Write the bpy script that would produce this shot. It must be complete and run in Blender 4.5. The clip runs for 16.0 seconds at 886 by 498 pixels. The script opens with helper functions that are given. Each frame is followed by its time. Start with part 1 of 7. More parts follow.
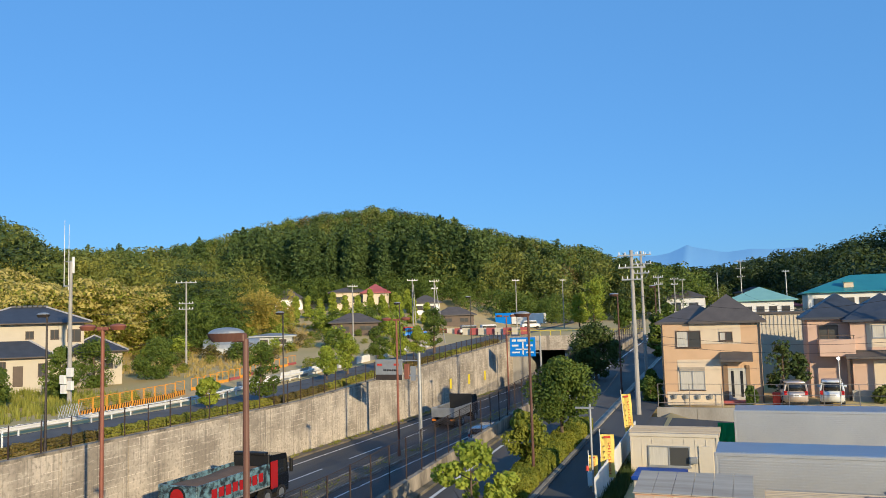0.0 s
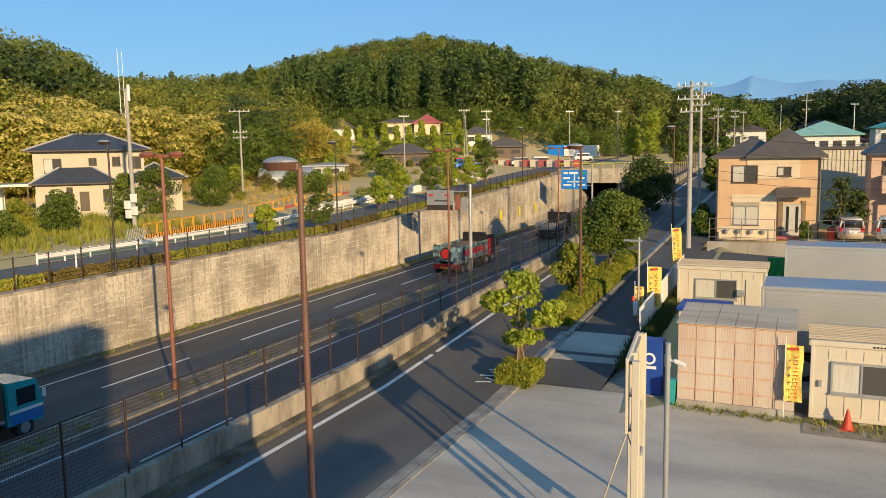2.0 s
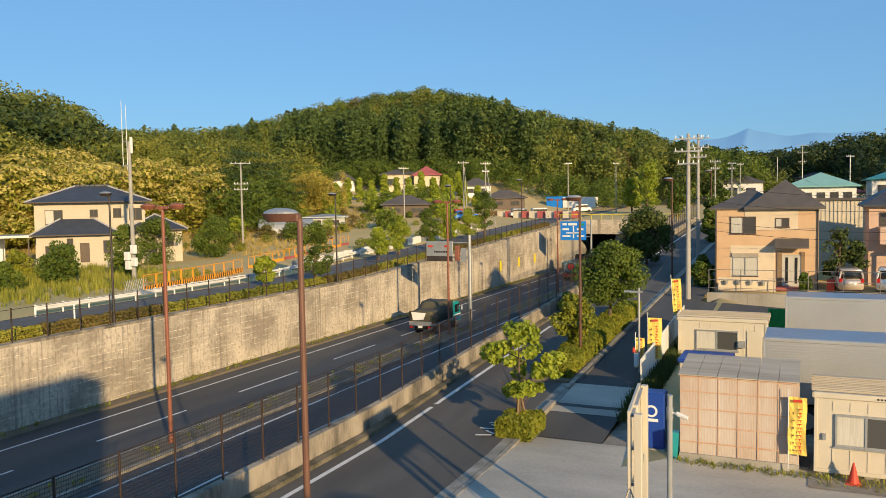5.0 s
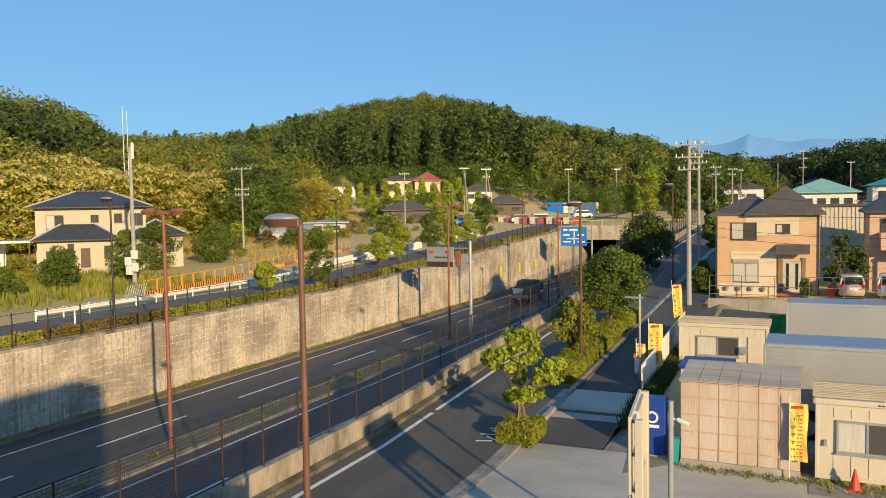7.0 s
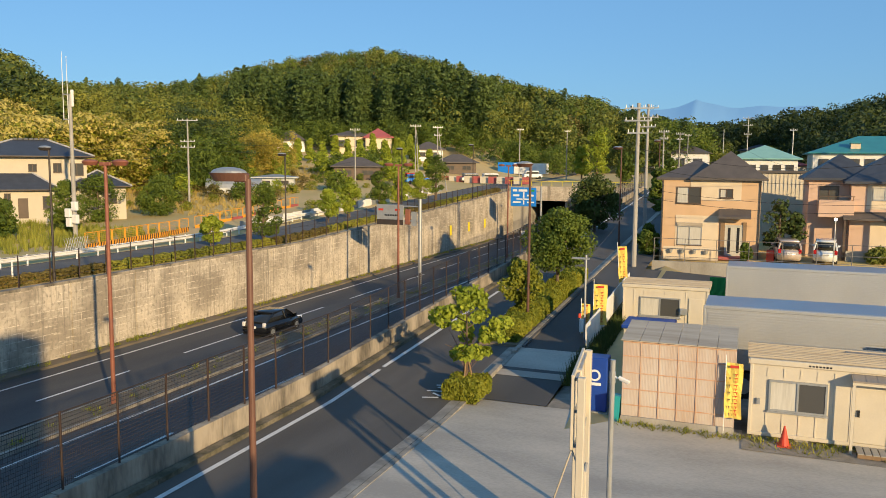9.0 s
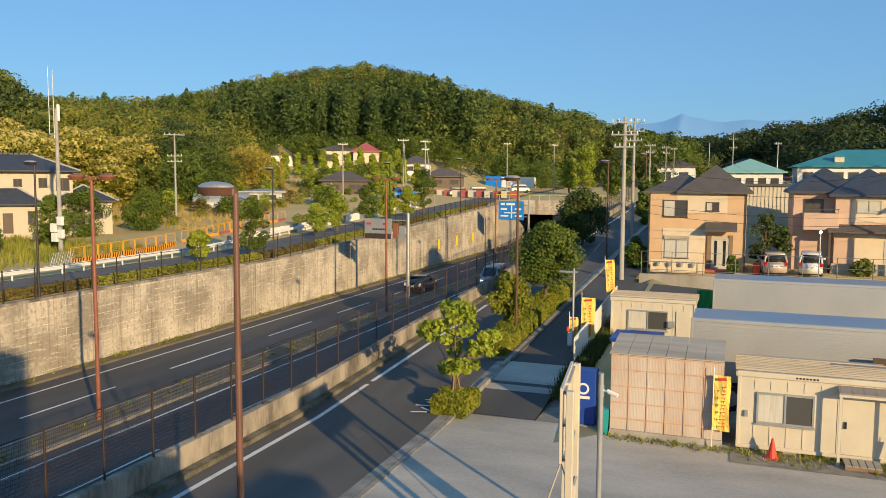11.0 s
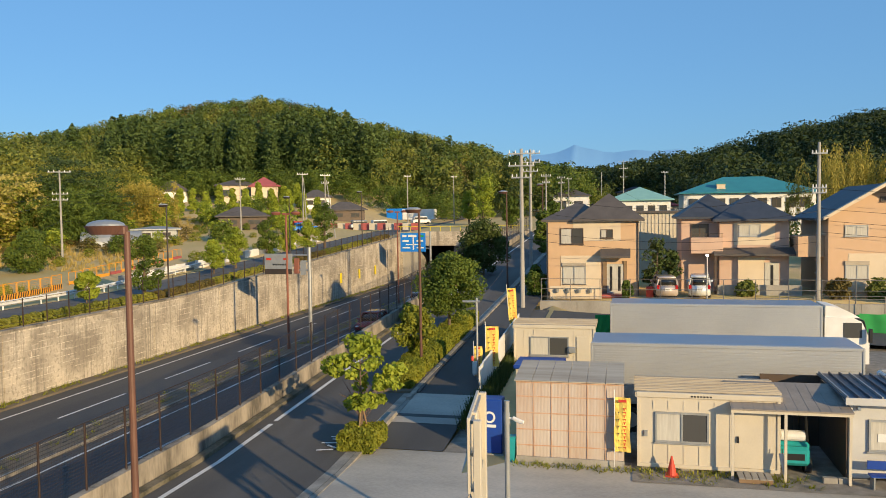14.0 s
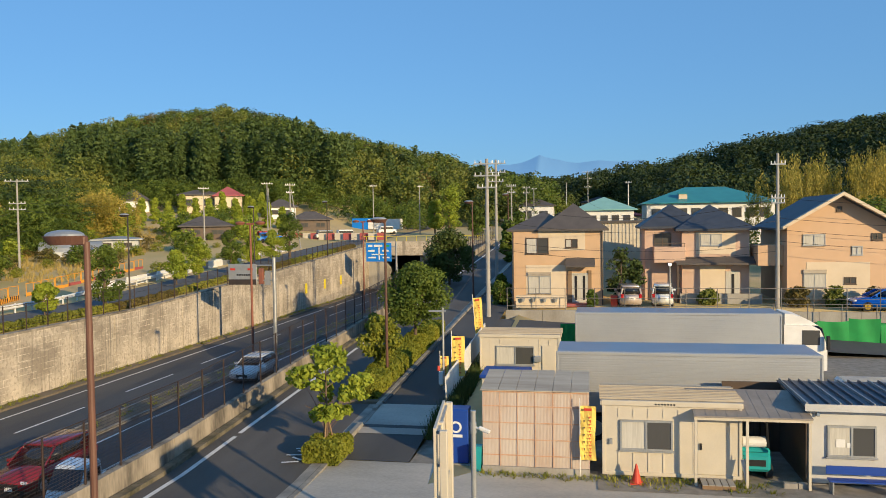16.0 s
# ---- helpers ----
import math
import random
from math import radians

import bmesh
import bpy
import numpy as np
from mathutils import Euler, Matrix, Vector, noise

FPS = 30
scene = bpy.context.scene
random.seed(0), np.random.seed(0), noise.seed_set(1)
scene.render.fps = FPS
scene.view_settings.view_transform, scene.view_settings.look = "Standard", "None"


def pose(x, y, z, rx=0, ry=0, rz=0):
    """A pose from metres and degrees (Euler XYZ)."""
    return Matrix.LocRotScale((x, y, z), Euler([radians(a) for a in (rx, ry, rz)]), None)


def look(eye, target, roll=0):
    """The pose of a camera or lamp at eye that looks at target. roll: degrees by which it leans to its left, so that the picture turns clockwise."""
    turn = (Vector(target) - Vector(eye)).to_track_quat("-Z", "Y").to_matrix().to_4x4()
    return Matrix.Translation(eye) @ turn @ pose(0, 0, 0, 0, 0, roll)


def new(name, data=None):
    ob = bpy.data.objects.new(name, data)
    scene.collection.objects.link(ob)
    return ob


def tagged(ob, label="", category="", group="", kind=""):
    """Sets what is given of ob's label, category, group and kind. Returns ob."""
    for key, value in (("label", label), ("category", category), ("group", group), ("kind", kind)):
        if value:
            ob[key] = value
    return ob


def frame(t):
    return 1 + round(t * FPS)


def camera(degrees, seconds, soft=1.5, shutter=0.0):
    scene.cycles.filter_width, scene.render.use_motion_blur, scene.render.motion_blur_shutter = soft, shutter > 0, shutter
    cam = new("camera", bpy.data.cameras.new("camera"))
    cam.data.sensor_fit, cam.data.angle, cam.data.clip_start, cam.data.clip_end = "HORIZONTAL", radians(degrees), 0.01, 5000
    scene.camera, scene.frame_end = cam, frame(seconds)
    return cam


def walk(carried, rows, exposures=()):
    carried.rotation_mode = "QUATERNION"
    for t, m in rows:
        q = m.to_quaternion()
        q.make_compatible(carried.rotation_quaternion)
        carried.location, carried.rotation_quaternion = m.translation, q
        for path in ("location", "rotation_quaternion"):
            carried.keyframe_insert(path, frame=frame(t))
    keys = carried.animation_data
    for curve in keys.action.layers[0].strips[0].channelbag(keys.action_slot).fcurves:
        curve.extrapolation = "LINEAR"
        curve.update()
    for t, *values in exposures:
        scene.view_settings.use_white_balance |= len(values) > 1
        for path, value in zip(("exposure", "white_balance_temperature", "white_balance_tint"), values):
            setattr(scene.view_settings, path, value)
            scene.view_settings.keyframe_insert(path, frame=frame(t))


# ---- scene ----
cam = camera(58.3, 16.0, soft=0.8)
EYE = 8.4
TURNS = [
    (0.0, 94.925, 1.574, 20.934), (0.5, 91.137, 0.924, 23.729), (1.0, 87.343, 0.813, 25.402), (1.5, 84.151, 0.882, 25.936),
    (2.0, 82.876, 0.952, 24.622), (2.5, 83.056, 0.895, 22.905), (3.0, 83.962, 1.032, 23.412), (3.5, 84.755, 0.99, 23.967),
    (4.0, 85.493, 0.989, 24.304), (4.5, 86.173, 1.011, 24.539), (7.0, 86.961, 0.915, 24.635), (7.5, 85.572, 0.22, 23.666),
    (8.0, 84.447, -0.261, 22.749), (8.5, 84.069, -0.404, 21.873), (9.0, 83.939, -0.443, 21.104), (11.5, 85.225, -0.374, 20.211),
    (12.0, 85.548, -0.377, 20.214), (12.5, 86.321, -0.172, 19.298), (13.0, 87.035, 0.299, 17.076), (13.5, 87.039, 0.647, 14.368),
    (14.0, 87.238, 0.822, 13.108), (14.5, 87.411, 0.893, 12.184), (15.0, 87.558, 0.869, 11.519), (15.5, 87.762, 0.839, 10.977),
    (16.0, 87.907, 0.834, 10.649),
]
walk(cam, [(t, pose(0, 0, EYE, rx, ry, rz)) for t, rx, ry, rz in TURNS], exposures=[(0.0, 0.1, 5500, 10), (0.5, 0.08, 5900, 10), (1.2, 0.14, 6450, 10), (2.0, 0.19, 6650, 10), (4.5, 0.17, 6600, 10), (12.0, 0.17, 6600, 10), (16.0, 0.08, 6150, 10)])

# world and sun
SUN_ELEV, SUN_AZ = radians(14.7), radians(132.1)
world = bpy.data.worlds.new("world")
scene.world = world
world.use_nodes = True
wn = world.node_tree.nodes
sky = wn.new("ShaderNodeTexSky")
sky.sky_type, sky.sun_disc = "NISHITA", False
sky.sun_elevation, sky.sun_rotation = SUN_ELEV, SUN_AZ
sky.air_density, sky.dust_density, sky.ozone_density = 1.0, 0.6, 2.5
tint = wn.new("ShaderNodeMix")
tint.data_type, tint.blend_type = "RGBA", "MULTIPLY"
tint.inputs[0].default_value, tint.inputs[7].default_value = 1.0, (0.63, 0.88, 1.10, 1)
world.node_tree.links.new(sky.outputs[0], tint.inputs[6])
haze = wn.new("ShaderNodeMix")
haze.data_type = "RGBA"
haze.inputs[0].default_value, haze.inputs[7].default_value = 0.52, (1.75, 4.0, 7.1, 1)
world.node_tree.links.new(tint.outputs[2], haze.inputs[6])
world.node_tree.links.new(haze.outputs[2], wn["Background"].inputs[0])
wn["Background"].inputs[1].default_value = 0.106
sun_data = bpy.data.lights.new("sun", "SUN")
sun_data.energy, sun_data.angle, sun_data.color = 5.4, radians(0.6), (1.0, 0.74, 0.40)
sun = new("sun", sun_data)
to_sun = Vector((math.sin(SUN_AZ) * math.cos(SUN_ELEV), math.cos(SUN_AZ) * math.cos(SUN_ELEV), math.sin(SUN_ELEV)))
sun.matrix_world = look(to_sun * 100, (0, 0, 0))


# ---- materials ----
def material(name, a, b=None, rough=0.8, scale=3.0, fine=40.0, bump=0.0, metal=0.0, stretch=(1, 1, 1), spread=0.5, vary=0.0, glow=0.0):
    """Two colours mixed by noise at two scales, with fine relief. vary: brightness change from piece to piece."""
    m = bpy.data.materials.new(name)
    m.use_nodes = True
    nt = m.node_tree
    n, l = nt.nodes, nt.links
    p = n["Principled BSDF"]
    p.inputs["Roughness"].default_value, p.inputs["Metallic"].default_value = rough, metal
    b = b or tuple(0.75 * c for c in a)
    tc = n.new("ShaderNodeNewGeometry")
    mp = n.new("ShaderNodeMapping")
    mp.inputs["Scale"].default_value = stretch
    l.new(tc.outputs["Position"], mp.inputs[0])
    n1, n2 = n.new("ShaderNodeTexNoise"), n.new("ShaderNodeTexNoise")
    n1.inputs["Scale"].default_value, n2.inputs["Scale"].default_value = scale, fine
    n1.inputs["Detail"].default_value, n2.inputs["Detail"].default_value = 5, 3
    l.new(mp.outputs[0], n1.inputs["Vector"])
    l.new(mp.outputs[0], n2.inputs["Vector"])
    add = n.new("ShaderNodeMath")
    add.operation = "MULTIPLY_ADD"
    add.inputs[1].default_value = 0.35
    l.new(n2.outputs["Fac"], add.inputs[0])
    l.new(n1.outputs["Fac"], add.inputs[2])
    ramp = n.new("ShaderNodeMapRange")
    ramp.inputs["From Min"].default_value, ramp.inputs["From Max"].default_value = 0.675 - spread / 2, 0.675 + spread / 2
    l.new(add.outputs[0], ramp.inputs["Value"])
    mix = n.new("ShaderNodeMix")
    mix.data_type = "RGBA"
    mix.inputs[6].default_value, mix.inputs[7].default_value = (*a, 1), (*b, 1)
    l.new(ramp.outputs[0], mix.inputs[0])
    out = mix.outputs[2]
    if vary:
        oi = n.new("ShaderNodeObjectInfo")
        hsv = n.new("ShaderNodeHueSaturation")
        mr = n.new("ShaderNodeMapRange")
        mr.inputs["To Min"].default_value, mr.inputs["To Max"].default_value = 1 - vary, 1 + vary
        l.new(oi.outputs["Random"], mr.inputs["Value"])
        l.new(mr.outputs[0], hsv.inputs["Value"])
        l.new(out, hsv.inputs["Color"])
        out = hsv.outputs[0]
    l.new(out, p.inputs["Base Color"])
    if bump:
        bp = n.new("ShaderNodeBump")
        bp.inputs["Strength"].default_value, bp.inputs["Distance"].default_value = bump, 0.02
        l.new(n2.outputs["Fac"], bp.inputs["Height"])
        l.new(bp.outputs[0], p.inputs["Normal"])
    if glow:
        p.inputs["Emission Color"].default_value, p.inputs["Emission Strength"].default_value = (*a, 1), glow
    return m


def leaf_material(name, dark, light, scale=0.25, trans=0.35, speck=0.5):
    """Foliage: tint by tree-sized noise and from leaf to leaf, with some light passing through."""
    m = bpy.data.materials.new(name)
    m.use_nodes = True
    nt = m.node_tree
    n, l = nt.nodes, nt.links
    p = n["Principled BSDF"]
    p.inputs["Roughness"].default_value = 0.6
    p.inputs["Specular IOR Level"].default_value = 0.25
    g = n.new("ShaderNodeNewGeometry")
    n1 = n.new("ShaderNodeTexNoise")
    n1.inputs["Scale"].default_value = scale
    l.new(g.outputs["Position"], n1.inputs["Vector"])
    mr = n.new("ShaderNodeMapRange")
    mr.inputs["From Min"].default_value, mr.inputs["From Max"].default_value = 0.32, 0.68
    l.new(n1.outputs["Fac"], mr.inputs["Value"])
    mn = n.new("ShaderNodeMath")
    mn.operation = "MULTIPLY_ADD"
    mn.inputs[1].default_value = speck
    l.new(g.outputs["Random Per Island"], mn.inputs[0])
    h = n.new("ShaderNodeMath")
    h.operation = "MULTIPLY"
    h.inputs[1].default_value = 1.05 - speck
    l.new(mr.outputs[0], h.inputs[0])
    l.new(h.outputs[0], mn.inputs[2])
    mix = n.new("ShaderNodeMix")
    mix.data_type = "RGBA"
    mix.inputs[6].default_value, mix.inputs[7].default_value = (*dark, 1), (*light, 1)
    l.new(mn.outputs[0], mix.inputs[0])
    l.new(mix.outputs[2], p.inputs["Base Color"])
    t = n.new("ShaderNodeBsdfTranslucent")
    l.new(mix.outputs[2], t.inputs["Color"])
    ms = n.new("ShaderNodeMixShader")
    ms.inputs[0].default_value = trans
    l.new(p.outputs[0], ms.inputs[1])
    l.new(t.outputs[0], ms.inputs[2])
    l.new(ms.outputs[0], n["Material Output"].inputs["Surface"])
    return m


def glass_material(name, tint=(0.07, 0.07, 0.068)):
    m = bpy.data.materials.new(name)
    m.use_nodes = True
    p = m.node_tree.nodes["Principled BSDF"]
    p.inputs["Base Color"].default_value, p.inputs["Roughness"].default_value = (*tint, 1), 0.06
    p.inputs["Specular IOR Level"].default_value = 0.7
    return m


ASPHALT = material("asphalt", (0.055, 0.055, 0.058), (0.085, 0.083, 0.08), 0.85, 0.3, 40, 0.3, stretch=(1.6, 0.25, 1), spread=0.3)
PARAPET = material("parapet_concrete", (0.38, 0.325, 0.25), (0.11, 0.095, 0.075), 0.92, 0.8, 6, 0.5, stretch=(1, 1.4, 0.4), spread=0.34)
ASPHALT_OLD = material("asphalt_worn", (0.075, 0.075, 0.075), (0.13, 0.125, 0.12), 0.85, 0.5, 60, 0.25)
CONCRETE = material("concrete", (0.40, 0.38, 0.34), (0.24, 0.22, 0.19), 0.9, 0.7, 14, 0.3, stretch=(1, 1, 0.35), spread=0.55)
LOT = material("lot_concrete", (0.50, 0.455, 0.385), (0.33, 0.305, 0.265), 0.85, 0.35, 18, 0.2, stretch=(0.5, 1.3, 1), spread=0.3)


def retaining_material():
    """Board-marked concrete: dark run-off streaks from the top, lighter scraped courses lower down."""
    m = bpy.data.materials.new("retaining_concrete")
    m.use_nodes = True
    nt = m.node_tree
    n, l = nt.nodes, nt.links
    p = n["Principled BSDF"]
    p.inputs["Roughness"].default_value = 0.92
    g = n.new("ShaderNodeNewGeometry")

    def noise_at(stretch, scale, detail=5):
        mp = n.new("ShaderNodeMapping")
        mp.inputs["Scale"].default_value = stretch
        l.new(g.outputs["Position"], mp.inputs[0])
        t = n.new("ShaderNodeTexNoise")
        t.inputs["Scale"].default_value, t.inputs["Detail"].default_value = scale, detail
        l.new(mp.outputs[0], t.inputs["Vector"])
        return t.outputs["Fac"]

    def mixed(fac, a, b, lo, hi):
        r = n.new("ShaderNodeMapRange")
        r.inputs["From Min"].default_value, r.inputs["From Max"].default_value = lo, hi
        l.new(fac, r.inputs["Value"])
        x = n.new("ShaderNodeMix")
        x.data_type = "RGBA"
        l.new(r.outputs[0], x.inputs[0])
        for socket, c in ((x.inputs[6], a), (x.inputs[7], b)):
            if isinstance(c, tuple):
                socket.default_value = (*c, 1)
            else:
                l.new(c, socket)
        return x.outputs[2]

    base = mixed(noise_at((1, 1, 1), 0.5), (0.31, 0.265, 0.205), (0.56, 0.485, 0.38), 0.38, 0.62)
    mp = n.new("ShaderNodeMapping")
    mp.inputs["Rotation"].default_value = (0, radians(90), radians(90))
    l.new(g.outputs["Position"], mp.inputs[0])
    br = n.new("ShaderNodeTexBrick")
    br.inputs["Scale"].default_value = 1.0
    br.inputs["Brick Width"].default_value, br.inputs["Row Height"].default_value = 2.6, 0.42
    br.inputs["Mortar Size"].default_value = 0.018
    sw = n.new("ShaderNodeSeparateXYZ")
    l.new(g.outputs["Position"], sw.inputs[0])
    cb = n.new("ShaderNodeCombineXYZ")
    l.new(sw.outputs["Y"], cb.inputs["X"])
    l.new(sw.outputs["Z"], cb.inputs["Y"])
    l.new(cb.outputs[0], br.inputs["Vector"])
    patch = n.new("ShaderNodeMath")
    patch.operation = "MULTIPLY"
    l.new(br.outputs["Fac"], patch.inputs[0])
    l.new(noise_at((1, 1, 1), 1.1), patch.inputs[1])
    lined = mixed(patch.outputs[0], base, (0.70, 0.62, 0.50), 0.44, 0.60)
    course = mixed(noise_at((1, 0.8, 4.0), 1.6, 9), lined, (0.62, 0.54, 0.425), 0.56, 0.80)
    streak = mixed(noise_at((1, 4.0, 0.10), 1.3, 8), course, (0.16, 0.14, 0.11), 0.52, 0.78)
    fine = mixed(noise_at((1, 1, 0.9), 5.0, 9), streak, (0.20, 0.175, 0.14), 0.50, 0.80)
    oi = n.new("ShaderNodeObjectInfo")
    hs = n.new("ShaderNodeHueSaturation")
    r = n.new("ShaderNodeMapRange")
    r.inputs["To Min"].default_value, r.inputs["To Max"].default_value = 0.9, 1.08
    l.new(oi.outputs["Random"], r.inputs["Value"])
    l.new(r.outputs[0], hs.inputs["Value"])
    l.new(fine, hs.inputs["Color"])
    l.new(hs.outputs[0], p.inputs["Base Color"])
    bp = n.new("ShaderNodeBump")
    bp.inputs["Strength"].default_value, bp.inputs["Distance"].default_value = 0.8, 0.04
    l.new(noise_at((1, 1, 1), 7.0), bp.inputs["Height"])
    l.new(bp.outputs[0], p.inputs["Normal"])
    return m


WALL = retaining_material()
LEDGE = material("mossy_ledge", (0.20, 0.17, 0.12), (0.07, 0.065, 0.04), 0.95, 1.2, 9, 0.6, spread=0.3)
KERB = material("kerb_concrete", (0.36, 0.33, 0.28), (0.19, 0.175, 0.15), 0.9, 1.5, 14, 0.3, spread=0.35)
PAINT = material("road_paint", (0.75, 0.75, 0.73), (0.55, 0.55, 0.53), 0.7, 3, 30)
LAMPBROWN = material("lamp_brown", (0.17, 0.08, 0.052), (0.12, 0.058, 0.04), 0.55, 2, 30, 0.1)
RUST = material("rust_paint", (0.27, 0.095, 0.055), (0.19, 0.07, 0.045), 0.6, 2, 30, 0.1)
BROWN = material("brown_paint", (0.12, 0.055, 0.035), (0.08, 0.04, 0.028), 0.5, 2, 30, 0.1)
DARKMETAL = material("dark_metal", (0.05, 0.035, 0.028), (0.03, 0.025, 0.022), 0.55, 2, 30, 0.1)
FENCEBROWN = material("fence_brown", (0.05, 0.027, 0.02), (0.03, 0.02, 0.016), 0.6, 2, 30, 0.1)
GALV = material("galvanised", (0.42, 0.43, 0.43), (0.32, 0.33, 0.33), 0.45, 2, 25, 0.05, metal=0.5)
POLE = material("pole_concrete", (0.38, 0.36, 0.33), (0.27, 0.26, 0.24), 0.85, 1.2, 20, 0.1)
WHITE = material("white_paint", (0.78, 0.77, 0.74), (0.66, 0.65, 0.62), 0.5, 1.5, 20)
FIELD = material("field", (0.60, 0.42, 0.21), (0.42, 0.34, 0.13), 0.95, 0.09, 2.5, 0.6)
SOIL = material("soil", (0.20, 0.16, 0.11), (0.12, 0.10, 0.07), 0.95, 0.8, 12, 0.5)
GRAVEL = material("gravel", (0.33, 0.30, 0.26), (0.18, 0.16, 0.13), 0.95, 2.5, 45, 0.8)
PLASTER = material("farm_plaster", (0.52, 0.46, 0.36), (0.46, 0.41, 0.32), 0.8, 1.2, 30, 0.1)
CREAM = material("cream_siding", (0.66, 0.55, 0.40), (0.60, 0.49, 0.35), 0.75, 1.2, 30, 0.1)
ORANGEWALL = material("ochre_siding", (0.60, 0.40, 0.24), (0.54, 0.36, 0.21), 0.75, 1.2, 30, 0.1)
PINKWALL = material("salmon_siding", (0.58, 0.40, 0.30), (0.52, 0.36, 0.27), 0.75, 1.2, 30, 0.1)
TANWALL = material("tan_siding", (0.60, 0.40, 0.25), (0.55, 0.37, 0.23), 0.75, 1.2, 30, 0.1)
BROWNTRIM = material("brown_trim", (0.10, 0.065, 0.045), (0.07, 0.05, 0.035), 0.6, 2, 20)
SLATE = material("slate_roof", (0.11, 0.095, 0.085), (0.075, 0.065, 0.06), 0.7, 1.5, 14, 0.3)
NAVYROOF = material("navy_tile", (0.055, 0.062, 0.08), (0.035, 0.04, 0.052), 0.55, 1.5, 12, 0.3)
TEALROOF = material("teal_metal_roof", (0.04, 0.24, 0.27), (0.03, 0.19, 0.22), 0.45, 0.6, 10)
MINTROOF = material("mint_metal_roof", (0.26, 0.48, 0.42), (0.20, 0.40, 0.36), 0.5, 0.6, 10)
REDROOF = material("red_roof", (0.42, 0.10, 0.09), (0.32, 0.08, 0.08), 0.6, 0.8, 10)
PREFAB = material("prefab_cream", (0.59, 0.53, 0.42), (0.50, 0.45, 0.36), 0.5, 1.0, 18)
PREFABDIRT = material("prefab_roof", (0.50, 0.44, 0.34), (0.34, 0.28, 0.21), 0.7, 1.2, 14, stretch=(0.3, 3, 1))
RUSTSHEET = material("rusty_sheet", (0.55, 0.49, 0.43), (0.42, 0.29, 0.21), 0.5, 0.9, 9, 0.1, stretch=(1.8, 1, 0.35), spread=0.6)
ALU = material("alu_box", (0.54, 0.55, 0.55), (0.45, 0.46, 0.47), 0.38, 0.4, 12, 0.03, metal=0.5)
CABINGREY = material("cabin_grey", (0.55, 0.54, 0.52), (0.46, 0.46, 0.45), 0.5, 1.0, 18)
NAVYSHEET = material("navy_sheet", (0.07, 0.085, 0.11), (0.05, 0.06, 0.08), 0.4, 1.0, 12)
PIPE = material("dull_pipe", (0.20, 0.19, 0.18), (0.13, 0.12, 0.11), 0.6, 2, 20)
SIDEASPHALT = material("asphalt_side", (0.075, 0.068, 0.061), (0.125, 0.114, 0.102), 0.85, 0.35, 45, 0.3, stretch=(1.5, 0.3, 1), spread=0.35)
BLUEGREY = material("box_roof", (0.30, 0.36, 0.44), (0.24, 0.29, 0.36), 0.35, 0.4, 10, metal=0.3)
BLUE = material("blue_paint", (0.015, 0.06, 0.32), (0.012, 0.05, 0.27), 0.4, 1, 20)
SIGNBLUE = material("sign_blue", (0.01, 0.20, 0.68), (0.01, 0.18, 0.62), 0.45, 1, 20)
YELLOWSIGN = material("yellow_plate", (0.75, 0.62, 0.02), (0.70, 0.56, 0.02), 0.5, 2, 20)
SITEORANGE = material("site_orange", (0.80, 0.36, 0.03), (0.70, 0.30, 0.03), 0.55, 2, 20)
REDINK = material("red_ink", (0.55, 0.04, 0.02), None, 0.7)
BLACK = material("black", (0.015, 0.015, 0.016), (0.01, 0.01, 0.01), 0.45)
RUBBER = material("rubber", (0.022, 0.022, 0.022), (0.03, 0.028, 0.026), 0.85)
RED = material("red_plastic", (0.62, 0.06, 0.03), None, 0.5)
GREENNET = material("green_net", (0.02, 0.30, 0.07), (0.015, 0.22, 0.05), 0.8, 1.2, 20, 0.3)
TEAL = material("teal_paint", (0.02, 0.32, 0.33), (0.02, 0.27, 0.28), 0.4)
WOOD = material("wood", (0.27, 0.18, 0.10), (0.19, 0.12, 0.07), 0.8, 2, 20, 0.2, stretch=(1, 1, 0.2))
BARK = material("bark", (0.17, 0.12, 0.08), (0.09, 0.065, 0.045), 0.95, 4, 20, 0.6, stretch=(1, 1, 0.3))
GLASS = glass_material("window_glass")
CARGLASS = glass_material("car_glass", (0.018, 0.02, 0.022))
CURTAIN = material("curtain", (0.55, 0.53, 0.47), (0.42, 0.40, 0.35), 0.8, 6, 30, stretch=(3, 3, 0.2))
LEAF = leaf_material("leaf_green", (0.06, 0.105, 0.018), (0.19, 0.24, 0.035))
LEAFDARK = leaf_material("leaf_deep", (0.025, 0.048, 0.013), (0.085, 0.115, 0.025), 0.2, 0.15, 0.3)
LEAFLIME = leaf_material("leaf_lime", (0.15, 0.22, 0.022), (0.42, 0.46, 0.05), 0.6)
LEAFHEDGE = leaf_material("leaf_hedge", (0.14, 0.18, 0.022), (0.36, 0.35, 0.04), 0.8)
LEAFMIX = leaf_material("leaf_mixed", (0.06, 0.10, 0.022), (0.25, 0.255, 0.045), 0.11, 0.2, 0.25)
LEAFGOLD = leaf_material("leaf_blossom", (0.30, 0.27, 0.05), (0.68, 0.55, 0.16), 0.22, 0.3, 0.35)
LEAFOLIVE = leaf_material("leaf_olive", (0.10, 0.13, 0.022), (0.34, 0.32, 0.05), 0.12, 0.25, 0.25)
# Darker leaf copy: the eastern hill's shade is put into its colour.
LEAFSHADE = leaf_material("leaf_shaded", (0.018, 0.036, 0.012), (0.06, 0.085, 0.022), 0.15, 0.1, 0.3)
